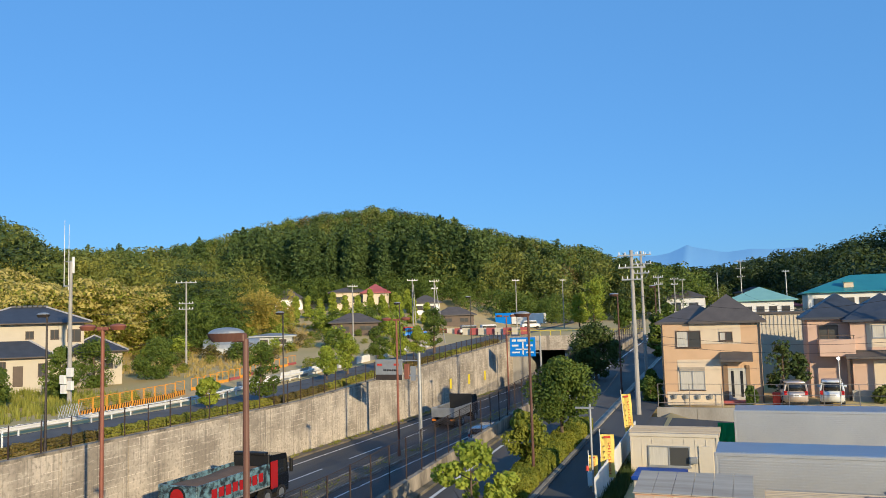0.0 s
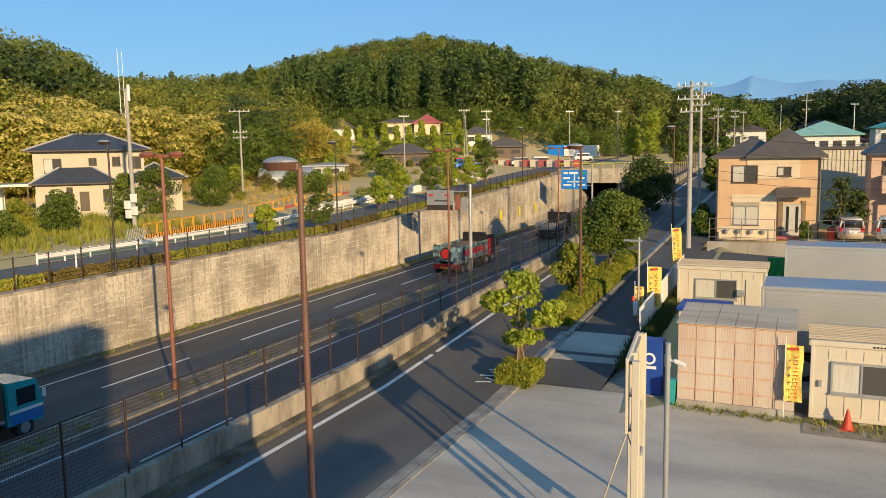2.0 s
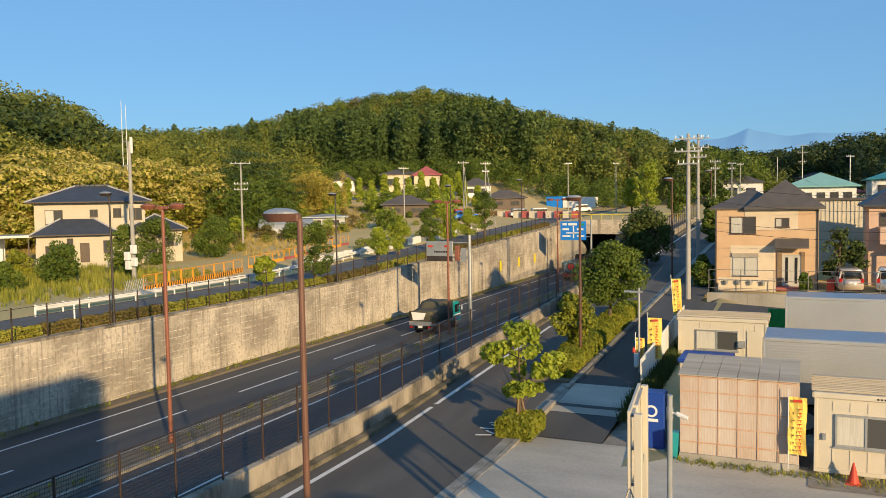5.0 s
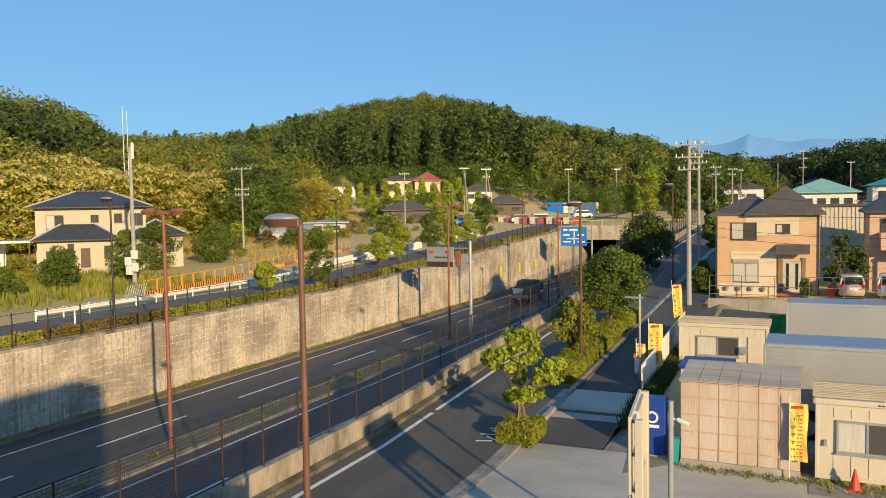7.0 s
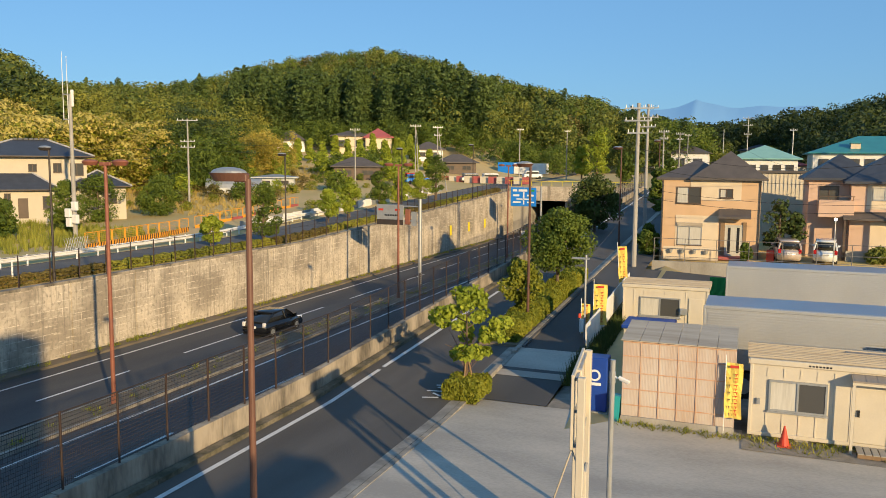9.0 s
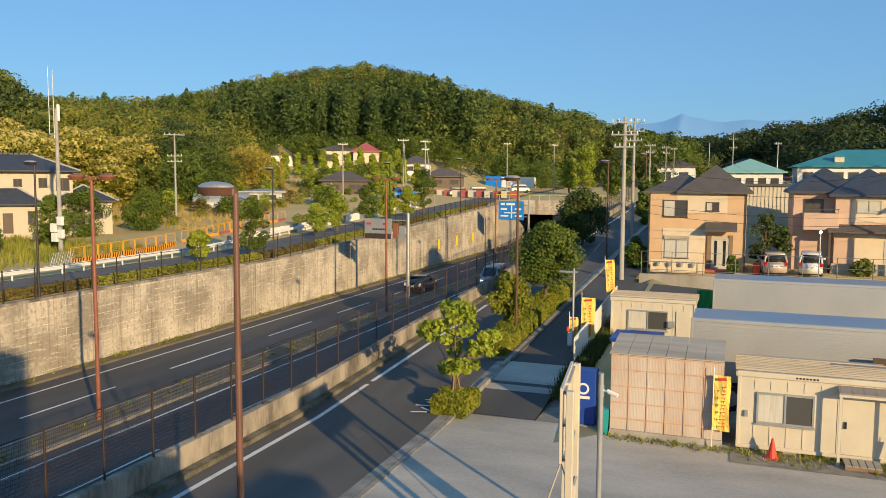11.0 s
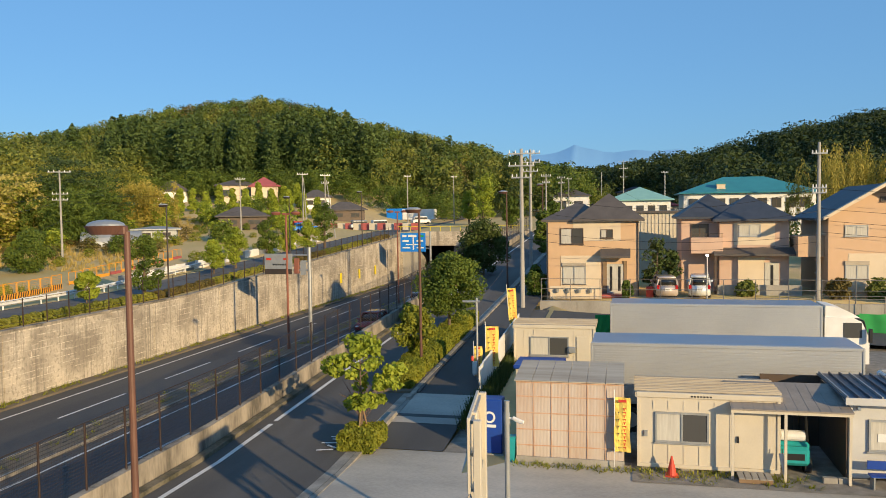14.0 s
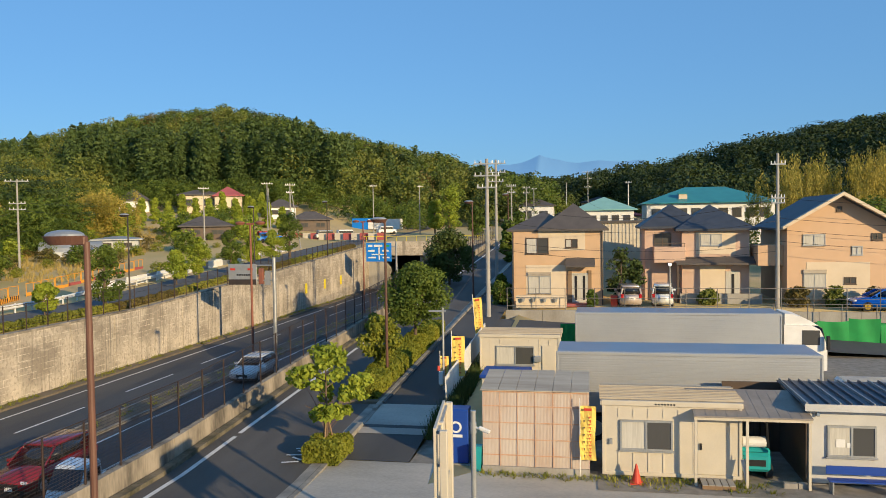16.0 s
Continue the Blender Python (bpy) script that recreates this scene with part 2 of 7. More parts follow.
LEAFRUST = leaf_material("leaf_rust", (0.10, 0.09, 0.03), (0.26, 0.20, 0.06), 0.2)
LEAFCONIFER = leaf_material("leaf_conifer", (0.03, 0.06, 0.016), (0.11, 0.155, 0.036), 0.12, 0.1, 0.25)
LEAFBAMBOO = leaf_material("leaf_bamboo", (0.20, 0.20, 0.03), (0.52, 0.40, 0.08), 0.12)
GRASSBLADE = leaf_material("leaf_grass", (0.14, 0.17, 0.025), (0.42, 0.40, 0.07), 0.3)


# ---- mesh helpers ----
def empty(name, m=None):
    ob = new(name)
    if m is not None:
        ob.matrix_basis = m
    return ob


def part(name, bm, mat, parent=None, label="", smooth=False):
    me = bpy.data.meshes.new(name)
    bm.to_mesh(me)
    bm.free()
    return mesh_part(name, me, mat, parent, label, smooth)


def mesh_part(name, me, mat, parent=None, label="", smooth=False):
    me.materials.append(mat)
    if smooth:
        me.shade_smooth()
    ob = new(name, me)
    if parent is not None:
        ob.parent = parent
    if label:
        ob["label"] = label
    return ob


def box(bm, x0, x1, y0, y1, z0, z1, bevel=0.0):
    r = bmesh.ops.create_cube(bm, size=1, matrix=Matrix.LocRotScale(((x0 + x1) / 2, (y0 + y1) / 2, (z0 + z1) / 2), None, (x1 - x0, y1 - y0, z1 - z0)))
    if bevel:
        es = list({e for v in r["verts"] for e in v.link_edges})
        bmesh.ops.bevel(bm, geom=es, offset=bevel, segments=1, affect="EDGES")
    return bm


def cuboid(x0, x1, y0, y1, z0, z1, bevel=0.0):
    return box(bmesh.new(), x0, x1, y0, y1, z0, z1, bevel)


def tube(bm, a, b, r0, r1=None, seg=8):
    a, b = Vector(a), Vector(b)
    d = b - a
    m = Matrix.Translation((a + b) / 2) @ d.to_track_quat("Z", "Y").to_matrix().to_4x4()
    bmesh.ops.create_cone(bm, cap_ends=True, segments=seg, radius1=r0, radius2=r0 if r1 is None else r1, depth=d.length, matrix=m)
    return bm


def rod(a, b, r0, r1=None, seg=8):
    return tube(bmesh.new(), a, b, r0, r1, seg)


def prism(profile, y0, y1, axis="y", bm=None):
    """Extrudes a closed profile of (u, z) from y0 to y1; u runs along x, or along y with axis x."""
    bm = bm or bmesh.new()
    at = (lambda u, z, w: (u, w, z)) if axis == "y" else (lambda u, z, w: (w, u, z))
    a = [bm.verts.new(at(u, z, y0)) for u, z in profile]
    b = [bm.verts.new(at(u, z, y1)) for u, z in profile]
    bm.faces.new(a)
    bm.faces.new(b[::-1])
    for i in range(len(a)):
        j = (i + 1) % len(a)
        bm.faces.new((a[j], a[i], b[i], b[j]))
    bmesh.ops.recalc_face_normals(bm, faces=bm.faces)
    return bm


def array_mesh(name, verts, faces):
    verts, faces = np.asarray(verts, np.float32), np.asarray(faces, np.int32)
    me = bpy.data.meshes.new(name)
    k = faces.shape[1]
    me.vertices.add(len(verts))
    me.vertices.foreach_set("co", verts.ravel())
    me.loops.add(faces.size)
    me.loops.foreach_set("vertex_index", faces.ravel())
    me.polygons.add(len(faces))
    me.polygons.foreach_set("loop_start", np.arange(0, faces.size, k, dtype=np.int32))
    me.update(calc_edges=True)
    me.validate()
    return me


def strip(name, xs, ys, zf, mat, parent=None, thick=0.0):
    """A ground sheet over the grid xs, ys with height zf(x, y)."""
    v = [(x, y, zf(x, y)) for y in ys for x in xs]
    nx = len(xs)
    f = [(j * nx + i, j * nx + i + 1, (j + 1) * nx + i + 1, (j + 1) * nx + i) for j in range(len(ys) - 1) for i in range(nx - 1)]
    return mesh_part(name, array_mesh(name, v, f), mat, parent)


RNG = np.random.default_rng(7)


def leaves(centres, radii, per, size, flat=0.35, shell=0.55, long=1.5, tri=False, jitter=0.7, above=-2.0):
    """Leaf quads scattered in ellipsoids: vertices (n*4, 3) and faces (n, 4)."""
    centres, radii = np.asarray(centres, float), np.asarray(radii, float)
    if radii.ndim == 1:
        radii = np.repeat(radii[:, None], 3, 1)
    c = np.repeat(centres, per, 0)
    r = np.repeat(radii, per, 0)
    n = len(c)
    d = RNG.normal(size=(n, 3))
    d /= np.linalg.norm(d, axis=1)[:, None]
    if above > -1:
        d[:, 2] = np.abs(d[:, 2]) + above
        d /= np.linalg.norm(d, axis=1)[:, None]
    rad = shell + (1 - shell) * RNG.random(n) ** 0.6
    p = c + d * r * rad[:, None]
    nrm = d + RNG.normal(size=(n, 3)) * jitter + [0, 0, flat]
    nrm /= np.linalg.norm(nrm, axis=1)[:, None]
    u = np.cross(nrm, RNG.normal(size=(n, 3)))
    u /= np.linalg.norm(u, axis=1)[:, None]
    w = np.cross(nrm, u)
    s = size * (0.6 + 0.8 * RNG.random(n))[:, None]
    v = np.stack([p - u * s * long / 2, p - w * s * 0.5 + u * s * 0.1, p + u * s * long / 2 - nrm * s * 0.2, p + w * s * 0.5 + u * s * 0.1], 1)
    if tri:
        return v[:, 1:].reshape(-1, 3), np.arange(n * 3).reshape(-1, 3)
    return v.reshape(-1, 3), np.arange(n * 4).reshape(-1, 4)


def join_arrays(pieces):
    vs, fs, o = [], [], 0
    for v, f in pieces:
        vs.append(v)
        fs.append(np.asarray(f) + o)
        o += len(v)
    return np.concatenate(vs), np.concatenate(fs)


def smooth01(t):
    t = np.clip(t, 0, 1)
    return t * t * (3 - 2 * t)


# ---- heights of the land ----
WALL_X, MAIN_Z, PARAPET_X = -34.8, -2.4, -14.75
TUNNEL_Y = 122.0


def side_z(y):
    """The frontage road climbs beside the lot."""
    return float(np.clip(0.05 * (y - 24), 0, 4.8) + np.clip(0.03 * (y - 122), 0, 6))


def upper_z(y):
    """Top of the retaining wall."""
    return float(1.75 + np.clip(0.043 * (y - 58), 0, 2.75) + np.clip(0.03 * (y - 122), 0, 6))


RIDGE_X = np.array([-900, -420, -355, -308, -250, -207, -176, -144, -122, -89, -67, -45, -30, -22, 12, 40, 70, 105, 150, 400])
RIDGE_Z = np.array([40, 40, 36, 31, 31, 37, 42, 44, 39, 30, 24, 18, 9, 8, 14, 20, 27, 34, 38, 40])


def land_z(x, y):
    """Natural ground outside the road."""
    if x < WALL_X:
        base = upper_z(y) + 0.00055 * max(0.0, min(y, 185.0) - 80) ** 2 * float(smooth01((-x - 40) / 30))
        base += 0.012 * max(0.0, -x - 44)
        base += 0.27 * max(0.0, min(-x, 200.0) - 97 - 0.25 * abs(y - 70)) * float(smooth01((230 - y) / 90))
    else:
        base = side_z(y) - (0.35 if x < -5.3 and -20 < y < 128 else 0.0)
        if x > -5.2:
            lot = 1.9 * float(smooth01((y - 56.2) / 0.6)) + 0.02 * max(0.0, y - 75)
            base = base + (lot - base) * float(smooth01((x + 6.2) / 0.9))
        base += 0.30 * max(0.0, min(x, 160.0) - 36 - 0.12 * max(0.0, 110 - y)) * float(smooth01((y - 70) / 50))
    top = float(np.interp(x * 300.0 / max(y, 120.0), RIDGE_X, RIDGE_Z)) * max(1.0, y / 300.0)
    start = 150.0 if x > 20 else 188.0
    k = float(smooth01((y - start) / (300 - start)))
    z = base + max(0.0, top - base) * k
    if y > 300:
        z = max(base, top * (1 - 0.0002 * (y - 300)))
        if y > 900:
            z = max(14.0, z * max(0.0, 1 - (y - 900) / 700))
    return z


# ---- the ground and the roads ----
gx = sorted(set([-2500, -1600, -1000, -700, -500] + list(range(-440, -140, 12)) + list(range(-140, -36, 6)) + [-35.2, WALL_X - 0.02, PARAPET_X + 0.2, -9.0, -6.2, -5.7, -5.2] + list(range(0, 160, 6)) + list(range(160, 440, 14)) + [500, 800, 1400, 2500]))
gy = sorted(set([-1500, -500, -200, -60, 0] + list(range(6, 60, 6)) + [56, 56.4, 56.8, TUNNEL_Y] + list(range(62, 190, 6)) + list(range(190, 420, 10)) + [460, 520, 600, 700, 820, 900, 1000, 1150, 1300, 1500, 2000, 3200]))
gv = [(x, y, land_z(x, y)) for y in gy for x in gx]
gf = []
for j in range(len(gy) - 1):
    for i in range(len(gx) - 1):
        mx, my = (gx[i] + gx[i + 1]) / 2, (gy[j] + gy[j + 1]) / 2
        if not (WALL_X - 0.1 < mx < PARAPET_X + 0.21 and -500 < my < TUNNEL_Y):
            gf.append((j * len(gx) + i, j * len(gx) + i + 1, (j + 1) * len(gx) + i + 1, (j + 1) * len(gx) + i))
ground = mesh_part("ground", array_mesh("ground", gv, gf), FIELD, smooth=True)
tagged(ground, "dry grassy valley ground rising to wooded hills", "ground", kind="structure")

YS = [-60 + 4 * i for i in range(46)] + [TUNNEL_Y + 0.5]
main_road = strip("road_main", [WALL_X, -30, -25, -20, PARAPET_X + 0.1], [-500, -60, 0, 40, 80, 122, 420], lambda x, y: MAIN_Z, ASPHALT)
tagged(main_road, "dark asphalt dual carriageway sunk in a cutting", "road", kind="structure")
side_road = strip("road_side", [PARAPET_X + 0.35, -12, -9.15], YS + [140, 180, 240, 320], lambda x, y: side_z(y) + 0.02, SIDEASPHALT)
tagged(side_road, "dark asphalt one-lane frontage road climbing gently", "road", kind="structure")
upper_road = strip("road_upper", [-43.2, -40, -37.2], YS + [140, 180, 220], lambda x, y: max(upper_z(y), land_z(x, y)) + 0.03, ASPHALT_OLD)
tagged(upper_road, "worn grey asphalt lane above the retaining wall", "road", kind="structure")
lot = strip("lot", [-9.0, -6.2, 8, 30], [-6, 10, 26.5], lambda x, y: 0.02, LOT)
yard = strip("ground_yard", [-6.3, 0, 12, 34], [26.52, 40, 55.9], lambda x, y: 0.008, GRAVEL)
tagged(yard, "bare gravel yard behind the cabins", "yard", kind="structure")
tagged(lot, "pale worn concrete forecourt", "forecourt", kind="structure")
walkway = strip("pavement", [-9.0, -6.3], [26.52, 28.2] + [30 + 4 * i for i in range(23)], lambda x, y: side_z(y) - 0.13 * (1 - float(smooth01((y - 26.5) / 5))) + 0.035, ASPHALT)
tagged(walkway, "dark asphalt footway beside the planted strip", "pavement", kind="structure")
apron = strip("pavement_apron", [-9.0, -6.35], [29.2, 33.0], lambda x, y: side_z(y) - 0.13 * (1 - float(smooth01((y - 26.5) / 5))) + 0.05, LOT)
tagged(apron, "pale concrete driveway crossing", "driveway", kind="structure")
crossroad = strip("road_crossing", [-9.1, -4.5, 20, 60], [49.5, 52, 54.5], lambda x, y: side_z(y) * float(smooth01((-x + 2) / 8)) + 0.06, ASPHALT)
tagged(crossroad, "asphalt side street joining the frontage road", "road", kind="structure")
gravel = strip("ground_gravel", [0.1, 4, 9, 30], [24.6, 25.4, 27.5, 33, 42], lambda x, y: 0.035 + 0.02 * math.sin(3 * x), GRAVEL)
tagged(gravel, "gravel and weeds before the site cabins", "ground", kind="structure")


def line(name, x, w, spans, zf, mat=PAINT):
    """Painted line pieces along the road."""
    v, f = [], []
    for y0, y1 in spans:
        n = max(1, int((y1 - y0) / 4))
        for k in range(n):
            a, b = y0 + (y1 - y0) * k / n, y0 + (y1 - y0) * (k + 1) / n
            o = len(v)
            v += [(x - w / 2, a, zf(a)), (x + w / 2, a, zf(a)), (x + w / 2, b, zf(b)), (x - w / 2, b, zf(b))]
            f.append((o, o + 1, o + 2, o + 3))
    ob = mesh_part(name, array_mesh(name, v, f), mat)
    return tagged(ob, "white painted road line", "road marking", kind="structure")


flat = lambda y: MAIN_Z + 0.012
line("marking_edge", -32.6, 0.16, [(-60, 122)], flat)
line("marking_dash", -29.7, 0.15, [(26.05 + 10.1 * k - 60.6, 31.9 + 10.1 * k - 60.6) for k in range(18)], flat)
line("marking_edge_far", -24.2, 0.16, [(-60, 122)], flat)
line("marking_dash_far", -21.2, 0.15, [(20 + 10 * k - 60, 25 + 10 * k - 60) for k in range(16)], flat)
line("marking_side", -13.5, 0.18, [(-60, 28.1), (28.5, 120)], lambda y: side_z(y) + 0.034)

# cycle symbols on the frontage road
for xb, yb in ((-10.3, 25.6), (-11.2, 37.4)):
    bm = bmesh.new()
    for k, (dx, dy, ln, an) in enumerate([(0, 0, 0.9, 20), (0.12, 0.35, 0.8, -35), (-0.1, 0.7, 0.9, 10), (0.1, 1.05, 0.8, -20), (0, 1.4, 0.9, 15), (0.05, 1.75, 0.6, -40)]):
        r = bmesh.ops.create_grid(bm, x_segments=1, y_segments=1, size=0.5, matrix=pose(xb + dx, yb + dy, side_z(yb + dy) + 0.075, 2.8, 0, an) @ Matrix.Diagonal((0.65 * ln, 0.1, 1, 1)))
    ob = part("marking_cycle", bm, PAINT)
    tagged(ob, "worn white cycle symbol on asphalt", "road marking", kind="structure")

# kerbs and gutter
kerb = empty("kerb")
tagged(kerb, "low concrete kerb between road and forecourt", "kerb", kind="structure")
for k in range(62):
    y0 = -20 + 2 * k
    if 17 < y0 < 0:
        continue
    h = 0.04 if y0 < 25 or 29 < y0 < 32 else 0.16
    part("kerb_stone", prism([(y0 + 0.006, side_z(y0) - 0.05), (y0 + 1.99, side_z(y0 + 2) - 0.05), (y0 + 1.99, side_z(y0 + 2) + h), (y0 + 0.006, side_z(y0) + h)], -9.16, -8.98, "x"), KERB, kerb)
gutter = strip("gutter", [-9.62, -9.17], YS, lambda x, y: side_z(y) + 0.045 - 0.03 * (x < -9.4), KERB)
tagged(gutter, "pale concrete gutter along the kerb", "gutter", kind="structure")
ledge = empty("ledge")
tagged(ledge, "stained concrete ledge at the foot of the parapet", "kerb", kind="structure")
for k in range(90):
    y0 = -60 + 2 * k
    part("ledge_stone", prism([(y0 + 0.01, side_z(y0) - 0.1), (y0 + 1.99, side_z(y0 + 2) - 0.1), (y0 + 1.99, side_z(y0 + 2) + 0.16), (y0 + 0.01, side_z(y0) + 0.16)], -14.42, -14.08, "x"), LEDGE, ledge)

# median of the main road, with weeds
median = empty("median")
tagged(median, "low dusty median strip between the carriageways", "median", kind="structure")
part("kerb_edge", cuboid(-26.9, -26.75, -60, 122, MAIN_Z - 0.05, MAIN_Z + 0.16), KERB, median)
part("kerb_edge", cuboid(-25.2, -25.05, -60, 122, MAIN_Z - 0.05, MAIN_Z + 0.16), KERB, median)
part("fill", cuboid(-26.75, -25.2, -60, 122, MAIN_Z - 0.05, MAIN_Z + 0.13), SOIL, median)
footing = part("gutter_wall", cuboid(WALL_X, WALL_X + 0.95, -60, 122, MAIN_Z - 0.05, MAIN_Z + 0.13), SOIL)
tagged(footing, "weedy soil and gutter at the foot of the wall", "verge", kind="structure")

# ---- retaining wall in panels ----
wall_left = empty("wall_left")
tagged(wall_left, "tall weathered concrete retaining wall in panels", "wall", kind="structure")
part("backing", prism([(-60, -3), (TUNNEL_Y, -3), (TUNNEL_Y, upper_z(TUNNEL_Y) - 0.1), (58, 1.6), (-60, 1.6)], WALL_X - 0.4, WALL_X - 0.12, "x"), CONCRETE, wall_left)
PANEL = 4.95
for k in range(37):
    y0 = -60.9 + PANEL * k
    y1 = min(y0 + PANEL, TUNNEL_Y)
    za, zb = upper_z(y0), upper_z(y1)
    dx = 0.012 * ((k * 37) % 3)
    bm = prism([(y0 + 0.025, MAIN_Z - 0.3), (y1 - 0.025, MAIN_Z - 0.3), (y1 - 0.025, zb), (y0 + 0.025, za)], WALL_X - 0.12, WALL_X + dx, "x")
    part("panel", bm, WALL, wall_left)
coping = empty("coping")
tagged(coping, "concrete coping along the retaining wall", "coping", kind="structure")
for k in range(37):
    y0 = -60.9 + PANEL * k
    y1 = min(y0 + PANEL, TUNNEL_Y)
    za, zb = upper_z(y0), upper_z(y1)
    part("coping_stone", prism([(y0 + 0.01, za + 0.003), (y1 - 0.01, zb + 0.003), (y1 - 0.01, zb + 0.14), (y0 + 0.01, za + 0.14)], WALL_X - 0.42, WALL_X + 0.03, "x"), PARAPET, coping)

# ---- parapet between the two roads ----
parapet = empty("wall_parapet")
tagged(parapet, "stained low concrete parapet above the sunken road", "wall", kind="structure")
for k in range(30):
    y0, y1 = -60 + 6.1 * k, -60 + 6.1 * (k + 1) - 0.03
    if y0 > 122:
        break
    y1 = min(y1, TUNNEL_Y)
    part("parapet_block", prism([(y0, -3), (y1, -3), (y1, side_z(y1) + 0.8), (y0, side_z(y0) + 0.8)], PARAPET_X - 0.02, PARAPET_X + 0.26, "x"), PARAPET, parapet)


def fence(name, x, y0, y1, step, zf, height, wires, label, post_w=0.06, mesh=False):
    """Posts with a top rail and wires along y."""
    root = empty(name)
    tagged(root, label, "fence")
    n = int((y1 - y0) / step)
    post = None
    for k in range(n + 1):
        y = y0 + k * step
        if post is None:
            bm = cuboid(-post_w / 2, post_w / 2, -post_w / 2, post_w / 2, 0, height, 0.008)
            post = part("post", bm, FENCEBROWN, root)
            post.location = (x, y, zf(y))
        else:
            o = new("post", post.data)
            o.parent, o.location = root, (x, y, zf(y))
    ys = [y0 + (y1 - y0) * i / 12 for i in range(13)]
    for k, (h, r) in enumerate(wires):
        v, f = [], []
        for y in ys:
            z = zf(y) + h
            v += [(x - r, y, z - r), (x + r, y, z - r), (x + r, y, z + r), (x - r, y, z + r)]
        for i in range(12):
            for q in range(4):
                a, b = 4 * i + q, 4 * i + (q + 1) % 4
                f.append((a, b, b + 4, a + 4))
        mesh_part("rail", array_mesh("rail", v, f), DARKMETAL, root)
    if mesh:
        v, f = [], []
        n = int((y1 - y0) / 0.06)
        for k in range(n):
            y = y0 + 0.06 * k
            z = zf(y)
            o = len(v)
            v += [(x + 0.012, y - 0.004, z + 0.05), (x + 0.012, y + 0.004, z + 0.05), (x + 0.012, y + 0.004, z + height - 0.04), (x + 0.012, y - 0.004, z + height - 0.04)]
            f.append((o, o + 1, o + 2, o + 3))
        wm = mesh_part("wire_mesh", array_mesh("wire_mesh", v, f), DARKMETAL, root)
        wm["kind"] = "stuff"
    return root


fence("fence", PARAPET_X + 0.12, -20.55, 121, 1.79, lambda y: side_z(y) + 0.8, 1.88, [(1.85, 0.016)] + [(0.07 + 0.1 * k, 0.006) for k in range(18)], "dark brown steel post and wire mesh fence on the parapet", 0.05, mesh=True)
fence("fence", WALL_X - 0.2, -20, 121, 2.0, lambda y: upper_z(y) + 0.14, 1.7, [(1.62, 0.012), (1.15, 0.008), (0.7, 0.008), (0.3, 0.008)], "brown steel fence along the retaining wall top")

# ---- bridge over the cutting ----
bridge = empty("bridge")
tagged(bridge, "concrete road bridge over the sunken road", "bridge", kind="structure")
part("deck", cuboid(WALL_X - 0.5, PARAPET_X + 0.4, 120, 131, 3.1, 4.35), CONCRETE, bridge)
part("parapet", cuboid(WALL_X - 0.5, PARAPET_X + 0.4, 119.8, 120.05, 3.0, 5.2), WALL, bridge)
part("abutment", cuboid(WALL_X - 0.3, WALL_X + 2.5, 121, 131, -2.4, 3.1), CONCRETE, bridge)
part("abutment", cuboid(PARAPET_X - 2.2, PARAPET_X + 0.3, 121, 131, -2.4, 3.1), CONCRETE, bridge)
part("pier", cuboid(-26.5, -25.4, 121, 131, -2.4, 3.1), CONCRETE, bridge)
part("tunnel_back", cuboid(WALL_X - 1, PARAPET_X + 1, 420, 420.5, -3, 5), CONCRETE, bridge)
part("tunnel_roof", cuboid(WALL_X - 1, PARAPET_X + 1, 131, 420, 3.0, 4.2), CONCRETE, bridge)
part("tunnel_side", cuboid(WALL_X - 0.6, WALL_X - 0.1, 122, 420, -3, 3.0), CONCRETE, bridge)
part("tunnel_side", cuboid(PARAPET_X, PARAPET_X + 0.5, 122, 420, -3, 3.0), CONCRETE, bridge)
for k in range(12):
    part("rail_post", cuboid(WALL_X + 1.6 * k, WALL_X + 1.6 * k + 0.06, 119.9, 119.96, 5.2, 6.0), YELLOWSIGN, bridge)
part("rail", cuboid(WALL_X - 0.5, PARAPET_X + 0.4, 119.9, 119.96, 5.95, 6.02), YELLOWSIGN, bridge)

# ---- building at the camera: unseen blocks placed to cast its shade ----
block = empty("building")
tagged(block, "unseen plain concrete blocks behind the viewpoint, placed to cast shade", "building", kind="structure")
# out of view, sized so the shadow edges fall on wall and parapet
part("wall", cuboid(7.2, 9.0, -34, -8.4, 0, 14.5), CONCRETE, block)
part("wall", cuboid(-10.0, 2.9, -24, -1.4, 0, 6.9), CONCRETE, block)
part("shade_block", cuboid(8.2, 9.8, -8.3, -4.0, 0, 9.2), CONCRETE, block)
# added slabs, out of view, that throw streaks of shade on the road
for z0, z1 in ((3.9, 4.5), (5.4, 5.9), (6.9, 7.3)):
    part("shade_slat", cuboid(8.2, 9.6, -4.0, 0.6, z0, z1), CONCRETE, block)


# ---- trees and woods ----
def trunk_mesh(h, r, limbs, spread, lean=0.0):
    bm = bmesh.new()
    p, q = Vector((0, 0, -0.1)), Vector((lean * h, 0, h * 0.55))
    tube(bm, p, q, r, r * 0.65, 8)
    tube(bm, q, (lean * h * 1.3, 0, h * 0.9), r * 0.65, r * 0.2, 6)
    for k in range(limbs):
        a = 2.4 * k + 0.4
        z = h * (0.42 + 0.45 * k / limbs)
        s = spread * (0.6 + 0.3 * math.sin(3 * k))
        tube(bm, (lean * z, 0, z), (lean * z + s * math.cos(a), s * math.sin(a), z + 0.5 * s), r * 0.38, r * 0.12, 5)
    return bm


